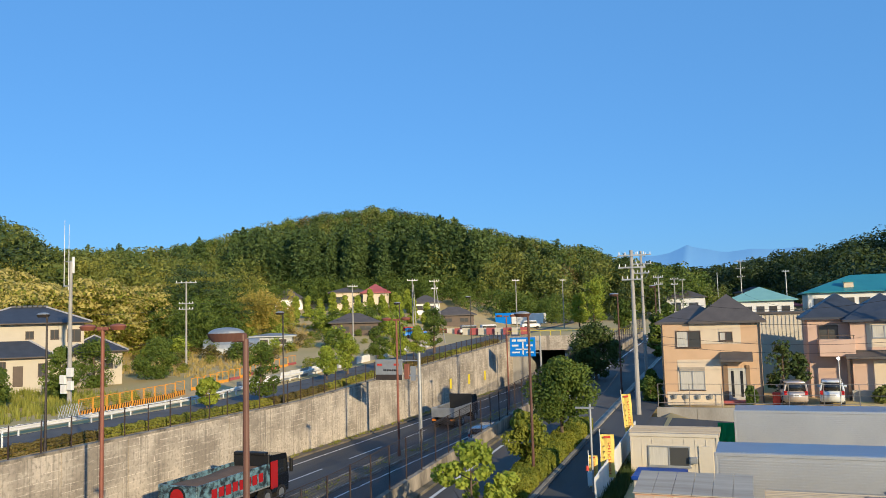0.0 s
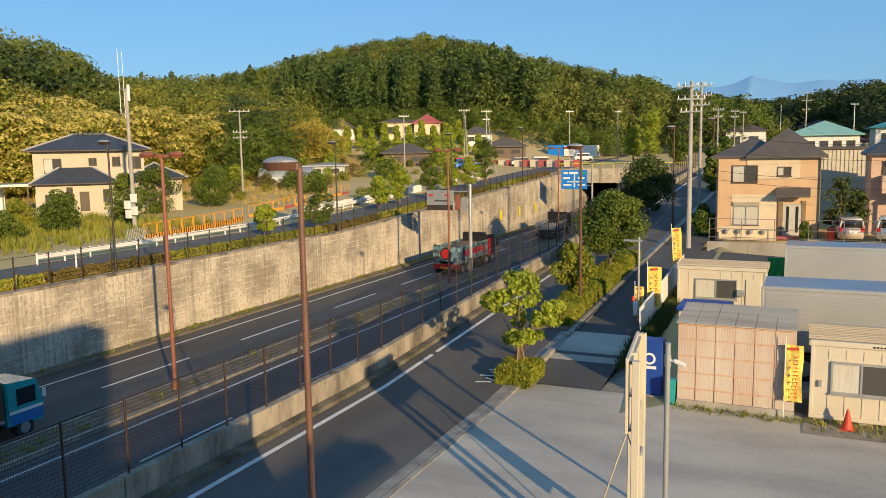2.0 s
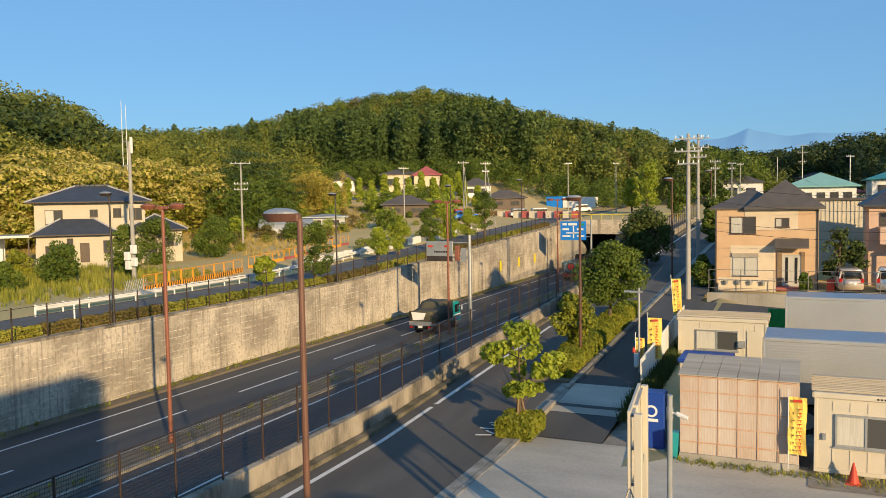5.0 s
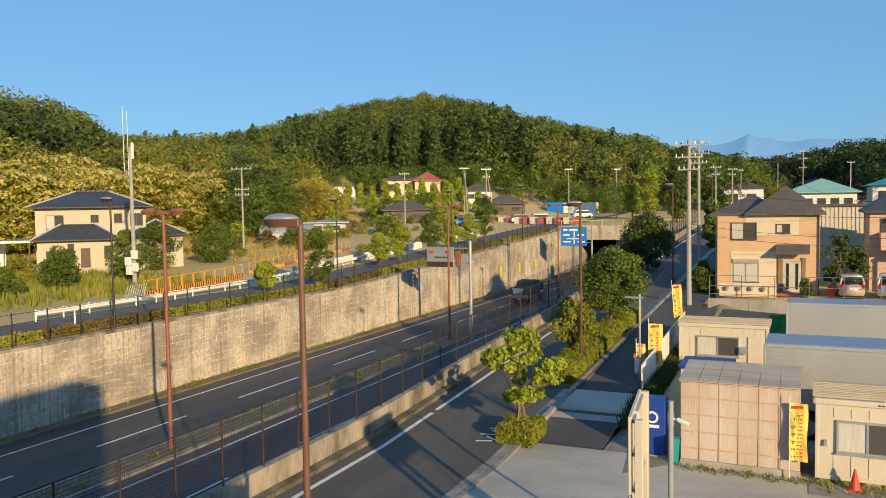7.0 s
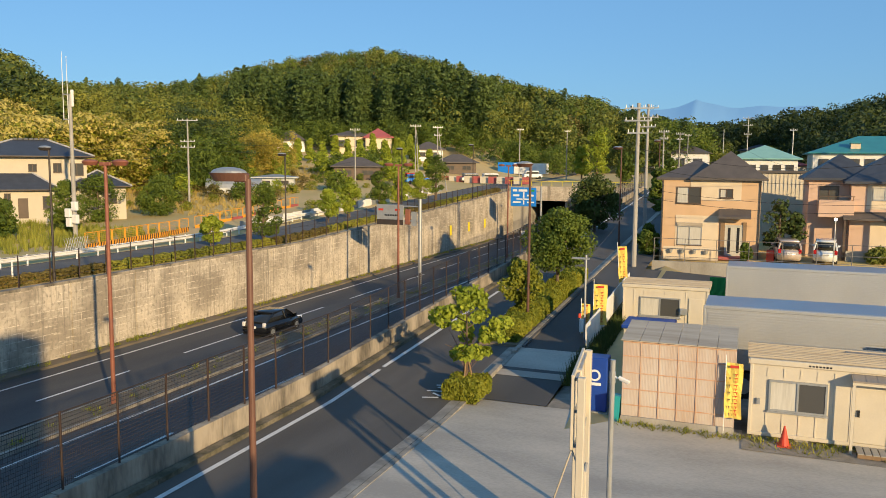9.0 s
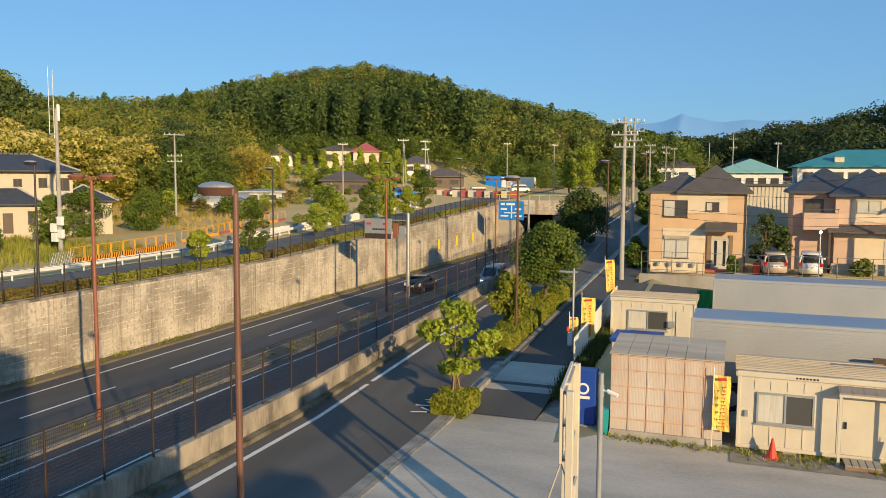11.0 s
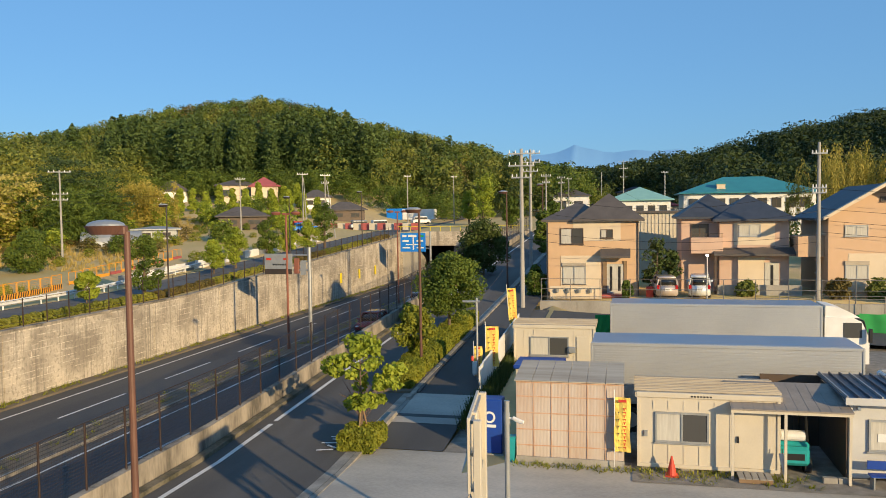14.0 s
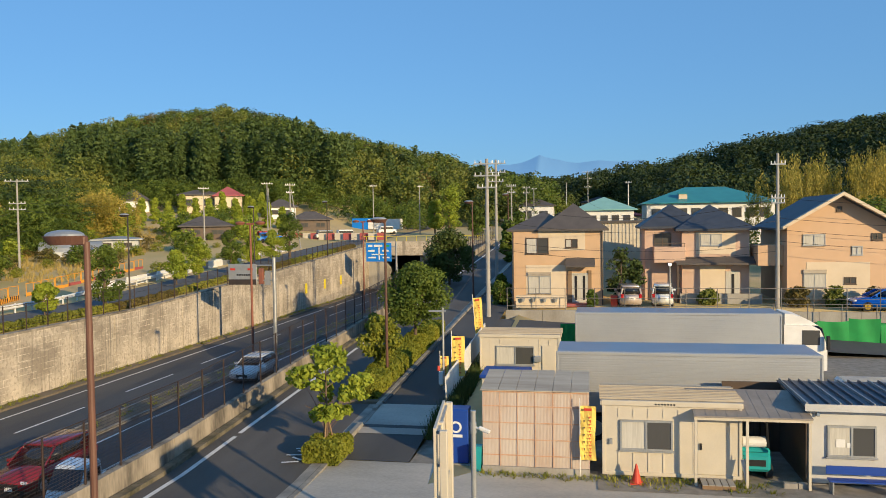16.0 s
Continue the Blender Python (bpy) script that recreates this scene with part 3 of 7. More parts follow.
def crown(h0, h1, rx, ry, blobs, per, size, seed, gap=0.32, taper=0.0):
    """A crown of leaf clumps between two heights, uneven and with gaps."""
    rng = np.random.default_rng(seed)
    c, r = [], []
    for k in range(blobs):
        u = rng.random()
        z = h0 + (h1 - h0) * u
        w = math.sin(math.pi * (0.14 + 0.80 * u)) if not taper else (1 - taper * u) * math.sin(math.pi * min(1, 0.2 + 2 * u) / 1.0 if u < 0.15 else math.pi / 2)
        a, q = rng.random() * 6.283, math.sqrt(rng.random()) * (1 - gap * 0.6)
        c.append((rx * w * q * math.cos(a), ry * w * q * math.sin(a), z))
        s = gap * (0.7 + 0.6 * rng.random()) * (rx + ry) / 2
        r.append((s, s, s * 0.75))
    return leaves(c, r, per, size)


def tree(name, x, y, z, h, r, mat, label, h0=0.3, blobs=34, per=70, size=0.16, seed=1, taper=0.0, gap=0.32, group="", trunk_r=0.0, kind_of="tree"):
    root = empty(name, pose(x, y, z, 0, 0, (seed * 67) % 360))
    tagged(root, label, kind_of, group)
    part("trunk", trunk_mesh(h * 0.92, trunk_r or 0.028 * h, 7, r * 0.75), BARK, root)
    v, f = crown(h * h0, h * 0.97, r, r, blobs, per, size, seed, gap, taper)
    mesh_part("crown", array_mesh("crown", v, f), mat, root)
    return root


# along the frontage road
tree("street_tree", -9.3, 26.6, 0.1, 3.9, 1.85, LEAFLIME, "young lime-green street tree tied to wooden stakes", 0.38, 34, 100, 0.115, 3, gap=0.17, trunk_r=0.07)
tree("street_tree", -10.2, 37.2, side_z(37.2), 3.1, 1.35, LEAFHEDGE, "small green street tree in the hedge strip", 0.42, 24, 220, 0.10, 5, gap=0.3, trunk_r=0.06)
tree("street_tree", -9.9, 43.7, side_z(43.7), 4.75, 2.25, LEAF, "round dense green street tree beside the road", 0.42, 48, 260, 0.105, 8, gap=0.34, trunk_r=0.11)
tree("street_tree", -13.0, 72.0, side_z(72), 4.9, 2.6, LEAFDARK, "dark dense evergreen tree beside the road", 0.12, 50, 240, 0.14, 9, gap=0.33, trunk_r=0.14)
# stakes of the young tree
stakes = empty("tree_stake", pose(-9.3, 26.6, 0.1))
tagged(stakes, "wooden stakes propping the young street tree", "stake")
for sx, sy in ((0.35, 0.1), (-0.3, 0.25), (0.0, -0.35)):
    part("stake", rod((sx, sy, 0), (sx * 0.15, sy * 0.15, 1.35), 0.03), WOOD, stakes)


def hedge(name, x0, x1, y0, y1, zf, h, mat, label, per_m=420, size=0.075, blob=0.3):
    """A clipped hedge: leaves over all sides of a rounded box, with a dark solid core."""
    root = empty(name)
    tagged(root, label, "hedge")
    rng = np.random.default_rng(int(abs(x0 * 10 + y0)))
    n = int(per_m * (y1 - y0))
    w, d = x1 - x0, y1 - y0
    side = rng.random(n) * (w * d + 2 * h * d + 2 * h * w)
    u, t = rng.random(n), rng.random(n)
    p = np.empty((n, 3))
    top = side < w * d
    lng = (side >= w * d) & (side < w * d + 2 * h * d)
    end = ~top & ~lng
    p[top] = np.c_[x0 + w * u[top], y0 + d * t[top], np.full(top.sum(), h)]
    p[lng] = np.c_[np.where(u[lng] < 0.5, x0, x1), y0 + d * t[lng], h * (2 * u[lng] % 1.0)]
    p[end] = np.c_[x0 + w * t[end], np.where(u[end] < 0.5, y0, y1), h * (2 * u[end] % 1.0)]
    mid = np.array([(x0 + x1) / 2, (y0 + y1) / 2, h * 0.5])
    q = (p - mid) / np.array([w / 2, d / 2, h / 2])
    far = np.linalg.norm(q[:, [0, 2]], axis=1)
    p[:, 0] = mid[0] + (p[:, 0] - mid[0]) * np.minimum(1, 1.22 / np.maximum(far, 0.1))
    p[:, 2] = mid[2] + (p[:, 2] - mid[2]) * np.minimum(1, 1.22 / np.maximum(far, 0.1))
    lump = 0.05 * np.sin(4.1 * p[:, 1] + 2 * p[:, 0]) + 0.04 * np.sin(7.3 * p[:, 1] + 1.0)
    p[:, 2] += lump * (p[:, 2] > 0.4 * h)
    p[:, 2] += np.array([zf(y) for y in p[:, 1]])
    v, f = leaves(p, np.full(n, 0.07), 1, size, flat=0.5, shell=0.0)
    mesh_part("foliage", array_mesh("foliage", v, f), mat, root)
    # solid boxes in a darker leaf colour fill the middle
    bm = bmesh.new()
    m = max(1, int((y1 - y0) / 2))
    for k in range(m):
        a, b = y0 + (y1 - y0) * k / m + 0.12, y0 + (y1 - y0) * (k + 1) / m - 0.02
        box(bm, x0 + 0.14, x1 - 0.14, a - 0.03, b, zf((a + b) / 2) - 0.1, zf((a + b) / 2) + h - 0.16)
    part("dark_core", bm, LEAFDARK, root)
    return root


for k, (a, b) in enumerate([(33.4, 36.0), (36.3, 38.8), (39.15, 42.0), (42.5, 45.8), (46.2, 49.0)]):
    hedge("hedge", -10.6 + 0.03 * k, -9.35 + 0.03 * k, a, b, side_z, 0.82 + 0.07 * (k % 2), LEAFHEDGE, "clipped yellow-green hedge block on the roadside strip", 4200, 0.085)
hedge("hedge", -9.85, -8.6, 25.7, 27.3, lambda y: 0.08, 0.68, LEAFHEDGE, "low clipped shrub round the young tree", 3600, 0.085)
for k in range(11):
    a = 20 + 9.0 * k
    hedge("hedge", -37.0, -36.2, a, a + 8.6, lambda y: upper_z(y) + 0.05, 0.42, LEAFRUST if k % 3 == 1 else LEAFOLIVE, "low brownish hedge along the upper lane", 700, 0.11)
# planter soil with kerb under the hedge
planter = empty("planter")
tagged(planter, "kerbed soil strip for hedge and trees", "planter", kind="structure")
for a, b in [(25.8, 27.2), (33.0, 41.0), (41.0, 49.4)]:
    part("soil", prism([(a, side_z(a) - 0.1), (b, side_z(b) - 0.1), (b, side_z(b) + 0.13), (a, side_z(a) + 0.13)], -10.95 if a > 30 else -9.75, -8.99 if a > 30 else -8.7, "x"), SOIL, planter)
    part("kerb_side", prism([(a, side_z(a) - 0.1), (b, side_z(b) - 0.1), (b, side_z(b) + 0.14), (a, side_z(a) + 0.14)], -8.985 if a > 30 else -8.69, -8.86 if a > 30 else -8.62, "x"), ASPHALT_OLD, planter)

# trees beside the upper lane
for k, (x, y, h, r, m, sd, lab) in enumerate([
        (-37.2, 55.5, 4.9, 1.75, LEAF, 11, "dark green roadside tree above the wall"),
        (-40.2, 52.5, 2.4, 1.1, LEAFLIME, 12, "small lime-green roadside tree above the wall"),
        (-40.4, 72.0, 3.4, 1.3, LEAFLIME, 13, "small lime-green roadside tree above the wall"),
        (-40.6, 77.0, 4.3, 1.4, LEAFLIME, 14, "lime-green roadside tree above the wall"),
        (-39.4, 82.0, 4.9, 1.5, LEAF, 15, "green roadside tree above the wall"),
        (-40.4, 96.0, 3.8, 1.7, LEAFLIME, 16, "lime-green roadside tree above the wall"),
        (-40.0, 101.0, 6.4, 2.0, LEAF, 17, "green roadside tree above the wall"),
        (-41.0, 91.0, 3.6, 1.6, LEAFLIME, 18, "lime-green roadside tree above the wall")]):
    tree("roadside_tree", x, y, land_z(x, y), h, r, m, lab, 0.2, 30, 170, 0.125, sd, gap=0.34)
# garden and field trees on the valley floor
for k in range(34):
    q = np.random.default_rng(100 + k)
    y = 62 + 100 * q.random()
    x = -50 - 0.42 * (y - 50) - (26 + 0.2 * y) * q.random()
    if abs(x + 70) < 14 and y < 76:
        continue
    z = land_z(x, y)
    h = 1.5 + 2.2 * q.random()
    tree("orchard_tree", x, y, z, h, h * (0.36 + 0.12 * q.random()), [LEAFLIME, LEAFMIX, LEAFHEDGE, LEAF][k % 4], ["lime-green garden tree in the fields", "brownish green garden tree in the fields", "yellow-green shrub tree in the fields", "green garden tree in the fields"][k % 4], 0.14, 20, 90, 0.26, 200 + k, gap=0.34)
for x, y, h, r, m in [(-57, 47, 3.2, 1.9, LEAF), (-60.5, 50, 3.2, 2.0, LEAF), (-58, 55, 4.6, 1.8, LEAF), (-63, 64, 4.6, 2.8, LEAF), (-61, 71, 4.4, 2.6, LEAF), (-66, 50, 2.6, 1.3, LEAFHEDGE), (-60, 36, 4.0, 3.0, LEAF), (-56, 41, 2.2, 1.4, LEAF), (-63, 43, 3.6, 2.4, LEAF)]:
    tree("garden_tree", x, y, land_z(x, y), h, r, m, "clipped green garden tree beside the house", 0.05, 34, 190, 0.13, int(-x * 3), gap=0.34)
# row of young conical trees before the woods
for k in range(17):
    y = 150 + 0.9 * k - 18 * (k > 12)
    x = -101 + 2.6 * k
    tree("ginkgo_tree", x, y, land_z(x, y) - 0.1, 4.9 + 0.9 * math.sin(2.3 * k), 1.35, LEAFLIME, "narrow lime-green young tree in a row", 0.08, 60, 70, 0.27, 300 + k, taper=0.85, gap=0.36, group="row of young trees")
for x, y, h, r in [(-27.0, 150, 9.5, 3.0), (-31, 156, 6.5, 2.2), (-20, 138, 5, 2.4), (-9.6, 92, 5, 1.6), (-10.2, 108, 5.5, 2.0)]:
    tree("roadside_tree", x, y, land_z(x, y), h, r, LEAFLIME if h > 6 else LEAF, "bright green tree beyond the bridge", 0.15, 34, 120, 0.22, int(h * 31), taper=0.5 if h > 6 else 0.0, gap=0.34)


def tree_template(kind, seed):
    """A distant tree about one unit high, as vertices and faces."""
    rng = np.random.default_rng(seed)
    c, r = [], []

    def lobes(m, wide, lo, hi, s0, s1, squash):
        """Overlapping leaf clumps filling a domed crown."""
        for k in range(m):
            u = (k + rng.random()) / m
            w = wide * math.sin(math.pi * (0.26 + 0.60 * u))
            a, q = 2.399 * k + rng.random(), 0.45 + 0.55 * rng.random()
            s = s0 + (s1 - s0) * rng.random()
            c.append((w * q * math.cos(a), w * q * math.sin(a), lo + (hi - lo) * u))
            r.append((s, s, s * squash))

    if kind == "conifer":
        for k in range(26):
            u = k / 25
            w = 0.125 * min(1.0, (1.04 - u) * 2.6) ** 0.7 * (0.85 + 0.3 * rng.random())
            a = 2.4 * k + rng.random()
            c.append((0.6 * w * math.cos(a), 0.6 * w * math.sin(a), 0.16 + 0.82 * u))
            r.append((w * 0.8, w * 0.8, 0.055))
        return leaves(c, r, 36, 0.034, flat=0.0, shell=0.6, tri=True, jitter=0.35)
    if kind == "bamboo":
        for k in range(18):
            u = rng.random()
            a = rng.random() * 6.28
            c.append((0.2 * math.cos(a), 0.2 * math.sin(a), 0.2 + 0.78 * u))
            r.append((0.10, 0.10, 0.16))
        return leaves(c, r, 70, 0.026, flat=0.1, shell=0.2, long=2.6, tri=True, jitter=0.5)
    if kind in ("fine", "blossom"):
        rng = np.random.default_rng(seed % 5 + 900)
        lobes(26, 0.36, 0.16, 0.90, 0.085, 0.135, 0.7)
        if kind == "fine":
            return leaves(c, r, 70, 0.032, flat=0.35, shell=0.8, tri=True, jitter=0.4)
        return leaves(c, np.array(r) * 1.1, 80, 0.037, flat=0.3, shell=0.85, tri=True, jitter=0.4, above=0.1)
    if kind in ("bush", "far"):
        lobes(12 if kind == "bush" else 7, 0.30, 0.16, 0.82, 0.15, 0.24, 0.75)
        return leaves(c, r, 60 if kind == "bush" else 30, 0.075 if kind == "bush" else 0.12, flat=0.4, tri=True, jitter=0.4)
    if kind == "pine":
        for k in range(15):
            u = k / 14
            w = 0.30 * (1 - 0.55 * u)
            a = 2.4 * k + rng.random()
            c.append((w * math.cos(a), w * math.sin(a), 0.34 + 0.62 * u))
            r.append((0.17, 0.17, 0.035))
        return leaves(c, r, 80, 0.03, flat=0.6, shell=0.4, tri=True, jitter=0.4)
    lobes(15, 0.31, 0.20, 0.88, 0.10, 0.19, 0.8)
    return leaves(c, r, 62, 0.047, flat=0.25, shell=0.78, tri=True, jitter=0.38)


TEMPLATES = {k: [tree_template(k, 40 + i) for i in range(5)] for k in ("broad", "conifer", "bamboo", "fine", "blossom", "bush", "far", "pine")}


# slope of the skyline seen over the valley, by direction x / y
SKYLINE_R = [-1.6, -1.4, -1.31, -1.22, -1.18, -1.127, -1.10, -1.03, -0.93, -0.83, -0.75, -0.69, -0.63, -0.587, -0.53, -0.48, -0.407, -0.35, -0.296, -0.222, -0.187, -0.15, -0.117, -0.061, -0.026, 0.036, 0.11, 0.19, 0.27, 0.334, 0.6]
SKYLINE_K = [0.30, 0.27, 0.238, 0.2, 0.195, 0.166, 0.135, 0.129, 0.127, 0.128, 0.134, 0.146, 0.151, 0.16, 0.157, 0.161, 0.146, 0.13, 0.111, 0.091, 0.086, 0.072, 0.066, 0.053, 0.056, 0.067, 0.082, 0.096, 0.11, 0.117, 0.13]


def woods(name, kind, spots, mat, label):
    """Many trees in one mesh; spots: x, y, z, height, width factor. No tree rises above the skyline."""
    kept = []
    for x, y, z, h, w in spots:
        room = 8.4 + y * float(np.interp(x / y, SKYLINE_R, SKYLINE_K)) - z
        if room > 2.0:
            cap = room * (0.88 + 0.18 * ((x * 12.9898 + y * 78.233) % 1.0))
            kept.append((x, y, z, min(h, cap), w * max(1.0, min(1.5, h / cap))))
    spots = kept
    vs, fs, o = [], [], 0
    for i, (x, y, z, h, w) in enumerate(spots):
        v, f = TEMPLATES[kind][i % 5]
        a = i * 2.399
        ca, sa = math.cos(a), math.sin(a)
        vs.append(np.stack([(v[:, 0] * ca - v[:, 1] * sa) * h * w + x, (v[:, 0] * sa + v[:, 1] * ca) * h * w + y, v[:, 2] * h + z], 1))
        fs.append(f + o)
        o += len(v)
    ob = mesh_part(name, array_mesh(name, np.concatenate(vs), np.concatenate(fs)), mat)
    return tagged(ob, label, "woods", kind="stuff")


def scatter(n, x0, x1, y0, y1, seed, keep):
    rng = np.random.default_rng(seed)
    out = []
    while len(out) < n:
        x, y = x0 + (x1 - x0) * rng.random(), y0 + (y1 - y0) * rng.random()
        if keep(x, y, rng):
            out.append((x, y))
    return out


def hill_spots(n, seed, y0, y1, hmin, hmax, dens=lambda u, y: 1.0):
    """Spots on the big hill, u being the sight line's x at 300 m."""
    rng = np.random.default_rng(seed)
    out = []
    while len(out) < n:
        y = y0 + (y1 - y0) * rng.random() ** 0.8
        u = -330 + 315 * rng.random()
        x = u * y / 300
        if rng.random() > dens(u, y):
            continue
        h = hmin + (hmax - hmin) * rng.random()
        out.append((x, y, land_z(x, y) - 0.6, h, 0.85 + 0.4 * rng.random()))
    return out


cedar = lambda u, y: 1.0 if -215 < u < -95 and y < 222 else 0.05 if y < 250 else 0.0
broad = lambda u, y: 0.12 if -215 < u < -95 and y < 214 else 1.0
woods("woods_cedar", "conifer", hill_spots(250, 1, 184, 250, 16, 21, cedar), LEAFCONIFER, "dark green cedar plantation on the lower hillside")
woods("woods_mixed", "broad", hill_spots(520, 2, 186, 306, 8, 15, broad), LEAFMIX, "mixed olive-green broadleaf woods covering the hill")
woods("woods_green", "broad", hill_spots(260, 3, 190, 306, 8, 14.5, broad), LEAF, "fresh green broadleaf trees among the hillside woods")
woods("woods_brown", "broad", hill_spots(80, 5, 200, 306, 8, 13, broad), LEAFRUST, "brownish olive trees scattered in the hillside woods")
woods("woods_pine", "broad", hill_spots(130, 4, 220, 304, 9, 14, lambda u, y: 1.0), LEAFDARK, "scattered dark trees over the hill")
woods("woods_tall", "conifer", [(-152 + 5 * k, 214 + 3 * k, 17, 23 - 2.5 * k, 1.3) for k in range(3)], LEAFDARK, "group of tall dark cedars")
# left wood behind the house
left_spot = lambda n, sd, x0, x1, y0, y1, h0, h1, keep: [(x, y, land_z(x, y) - 0.5, h0 + (h1 - h0) * ((i * 0.618) % 1), 0.9 + 0.35 * ((i * 0.37) % 1)) for i, (x, y) in enumerate(scatter(n, x0, x1, y0, y1, sd, keep))]
gold = left_spot(58, 21, -122, -80, 70, 112, 8, 13, lambda x, y, r: -x > 84 + 0.1 * (112 - y) and x / y < -0.86)
woods("woods_blossom_leaf", "fine", gold, LEAFHEDGE, "green crowns of the blossoming trees behind the house")
woods("woods_blossom", "blossom", gold, LEAFGOLD, "pale yellow blossom on the trees behind the house")
woods("woods_spreading", "pine", [(-82, 104, land_z(-82, 104), 12.5, 1.1), (-86, 108, land_z(-86, 108), 13.5, 1.1), (-80, 110, land_z(-80, 110), 11, 1.1), (-90, 113, land_z(-90, 113), 13, 1.2)], LEAFDARK, "dark spreading pines beside the blossoming trees")
woods("woods_behind", "broad", left_spot(120, 22, -190, -100, 78, 190, 10, 15, lambda x, y, r: -x > 112 + 0.1 * (y - 100)), LEAFMIX, "mixed woods climbing behind the house")
woods("woods_slope", "fine", left_spot(80, 28, -132, -96, 66, 150, 9, 13, lambda x, y, r: -x > 100), LEAFOLIVE, "olive-green trees on the slope behind the house")
woods("woods_edge", "fine", left_spot(60, 23, -100, -74, 96, 150, 6, 11, lambda x, y, r: x / y < -0.72), LEAF, "green trees along the edge of the fields")
woods("woods_dark", "broad", left_spot(64, 24, -200, -112, 84, 130, 13, 17, lambda x, y, r: -x > 125), LEAFDARK, "dark tall trees on the slope")
woods("woods_bamboo", "bamboo", left_spot(30, 25, -90, -75, 108, 122, 6, 8.5, lambda x, y, r: True) + left_spot(26, 26, -112, -86, 56, 80, 7, 10, lambda x, y, r: -x > 88), LEAFBAMBOO, "yellow-green bamboo at the wood's edge")
# right hill and bamboo
rng_r = np.random.default_rng(31)
right = []
for i in range(390):
    y = 150 + 160 * rng_r.random() ** 0.8
    u = -24 + 190 * rng_r.random()
    x = u * y / 300
    if x < 12 and y < 235:
        continue
    right.append((x, y, land_z(x, y) - 0.6, 10 + 5.5 * rng_r.random(), 0.9 + 0.4 * rng_r.random()))
woods("woods_right", "broad", right, LEAFSHADE, "dark green woods on the eastern hill, shade put into the leaf colour")
woods("woods_near_right", "broad", [(x, y, land_z(x, y) - 0.3, 6 + 3 * ((i * 0.618) % 1), 1.1) for i, (x, y) in enumerate(scatter(36, 19.5, 50, 82, 99, 33, lambda x, y, r: True))], LEAF, "green trees behind the houses")
woods("woods_bamboo_right", "bamboo", [(x, y, land_z(x, y) - 0.3, 10 + 4.0 * ((i * 0.618) % 1), 0.36) for i, (x, y) in enumerate(scatter(46, 22.5, 42, 100, 124, 34, lambda x, y, r: True))], LEAFBAMBOO, "tall golden bamboo grove behind the houses")
woods("woods_valley", "broad", [(x, y, land_z(x, y) - 0.3, 4 + 4 * ((i * 0.618) % 1), 1.2) for i, (x, y) in enumerate(scatter(130, -42, 22, 178, 330, 35, lambda x, y, r: abs(x + 14 - 0.02 * (y - 178)) > 5))], LEAFMIX, "trees among the far valley houses")
woods("woods_field", "bush", [(x, y, land_z(x, y) - 0.2, 0.7 + 1.2 * ((i * 0.618) % 1), 1.6) for i, (x, y) in enumerate(scatter(110, -112, -47, 76, 168, 37, lambda x, y, r: -x > 44 + 0.32 * (y - 70) * 0.5 and not (x > -80 and y < 74)))], LEAFHEDGE, "yellow-green bushes and crops over the fields")
woods("woods_garden", "bush", [(x, y, land_z(x, y) - 0.2, 2.0 + 3.0 * ((i * 0.618) % 1), 1.2) for i, (x, y) in enumerate(scatter(34, -100, -46, 90, 150, 38, lambda x, y, r: -x > 46 + 0.2 * (y - 84) and x / y > -0.86))], LEAFLIME, "bright green orchard trees over the fields")
woods("woods_shrub", "bush", [(x, y, land_z(x, y) - 0.2, 1.2 + 2.6 * ((i * 0.618) % 1), 1.3) for i, (x, y) in enumerate(scatter(70, -112, -48, 84, 160, 39, lambda x, y, r: -x > 48 + 0.24 * (y - 70) and not (x > -82 and y < 78)))], LEAF, "green garden shrubs over the fields")
woods("woods_russet", "bush", [(x, y, land_z(x, y) - 0.2, 0.8 + 1.6 * ((i * 0.618) % 1), 1.7) for i, (x, y) in enumerate(scatter(50, -100, -50, 80, 150, 40, lambda x, y, r: -x > 50 + 0.24 * (y - 70) and not (x > -82 and y < 78)))], LEAFRUST, "russet brown shrubs over the fields")
woods("woods_foot", "broad", [(x, y, land_z(x, y) - 0.3, 4 + 4 * ((i * 0.618) % 1), 1.2) for i, (x, y) in enumerate(scatter(120, -130, -38, 168, 196, 36, lambda x, y, r: True))], LEAF, "bushy green trees at the foot of the hill")

# far hills and mountains
def ridge(name, y, pts, depth, mat, label, zlow=-5):
    xs = np.linspace(pts[0][0], pts[-1][0], 260)
    zs = np.interp(xs, [p[0] for p in pts], [p[1] for p in pts])
    rng = np.random.default_rng(len(pts))
    zs = zs + np.convolve(rng.normal(size=len(xs)), np.ones(3) / 3, "same") * 0.001 * zs.max()
    v = [(x, y, z) for x, z in zip(xs, zs)] + [(x * 0.97, y - depth, zlow) for x in xs] + [(x, y + depth, zlow) for x in xs]
    n = len(xs)
    f = [(i, i + 1, n + i + 1, n + i) for i in range(n - 1)] + [(i + 1, i, 2 * n + i, 2 * n + i + 1) for i in range(n - 1)]
    ob = mesh_part(name, array_mesh(name, v, f), mat, smooth=True)
    return tagged(ob, label, "mountain", kind="structure")


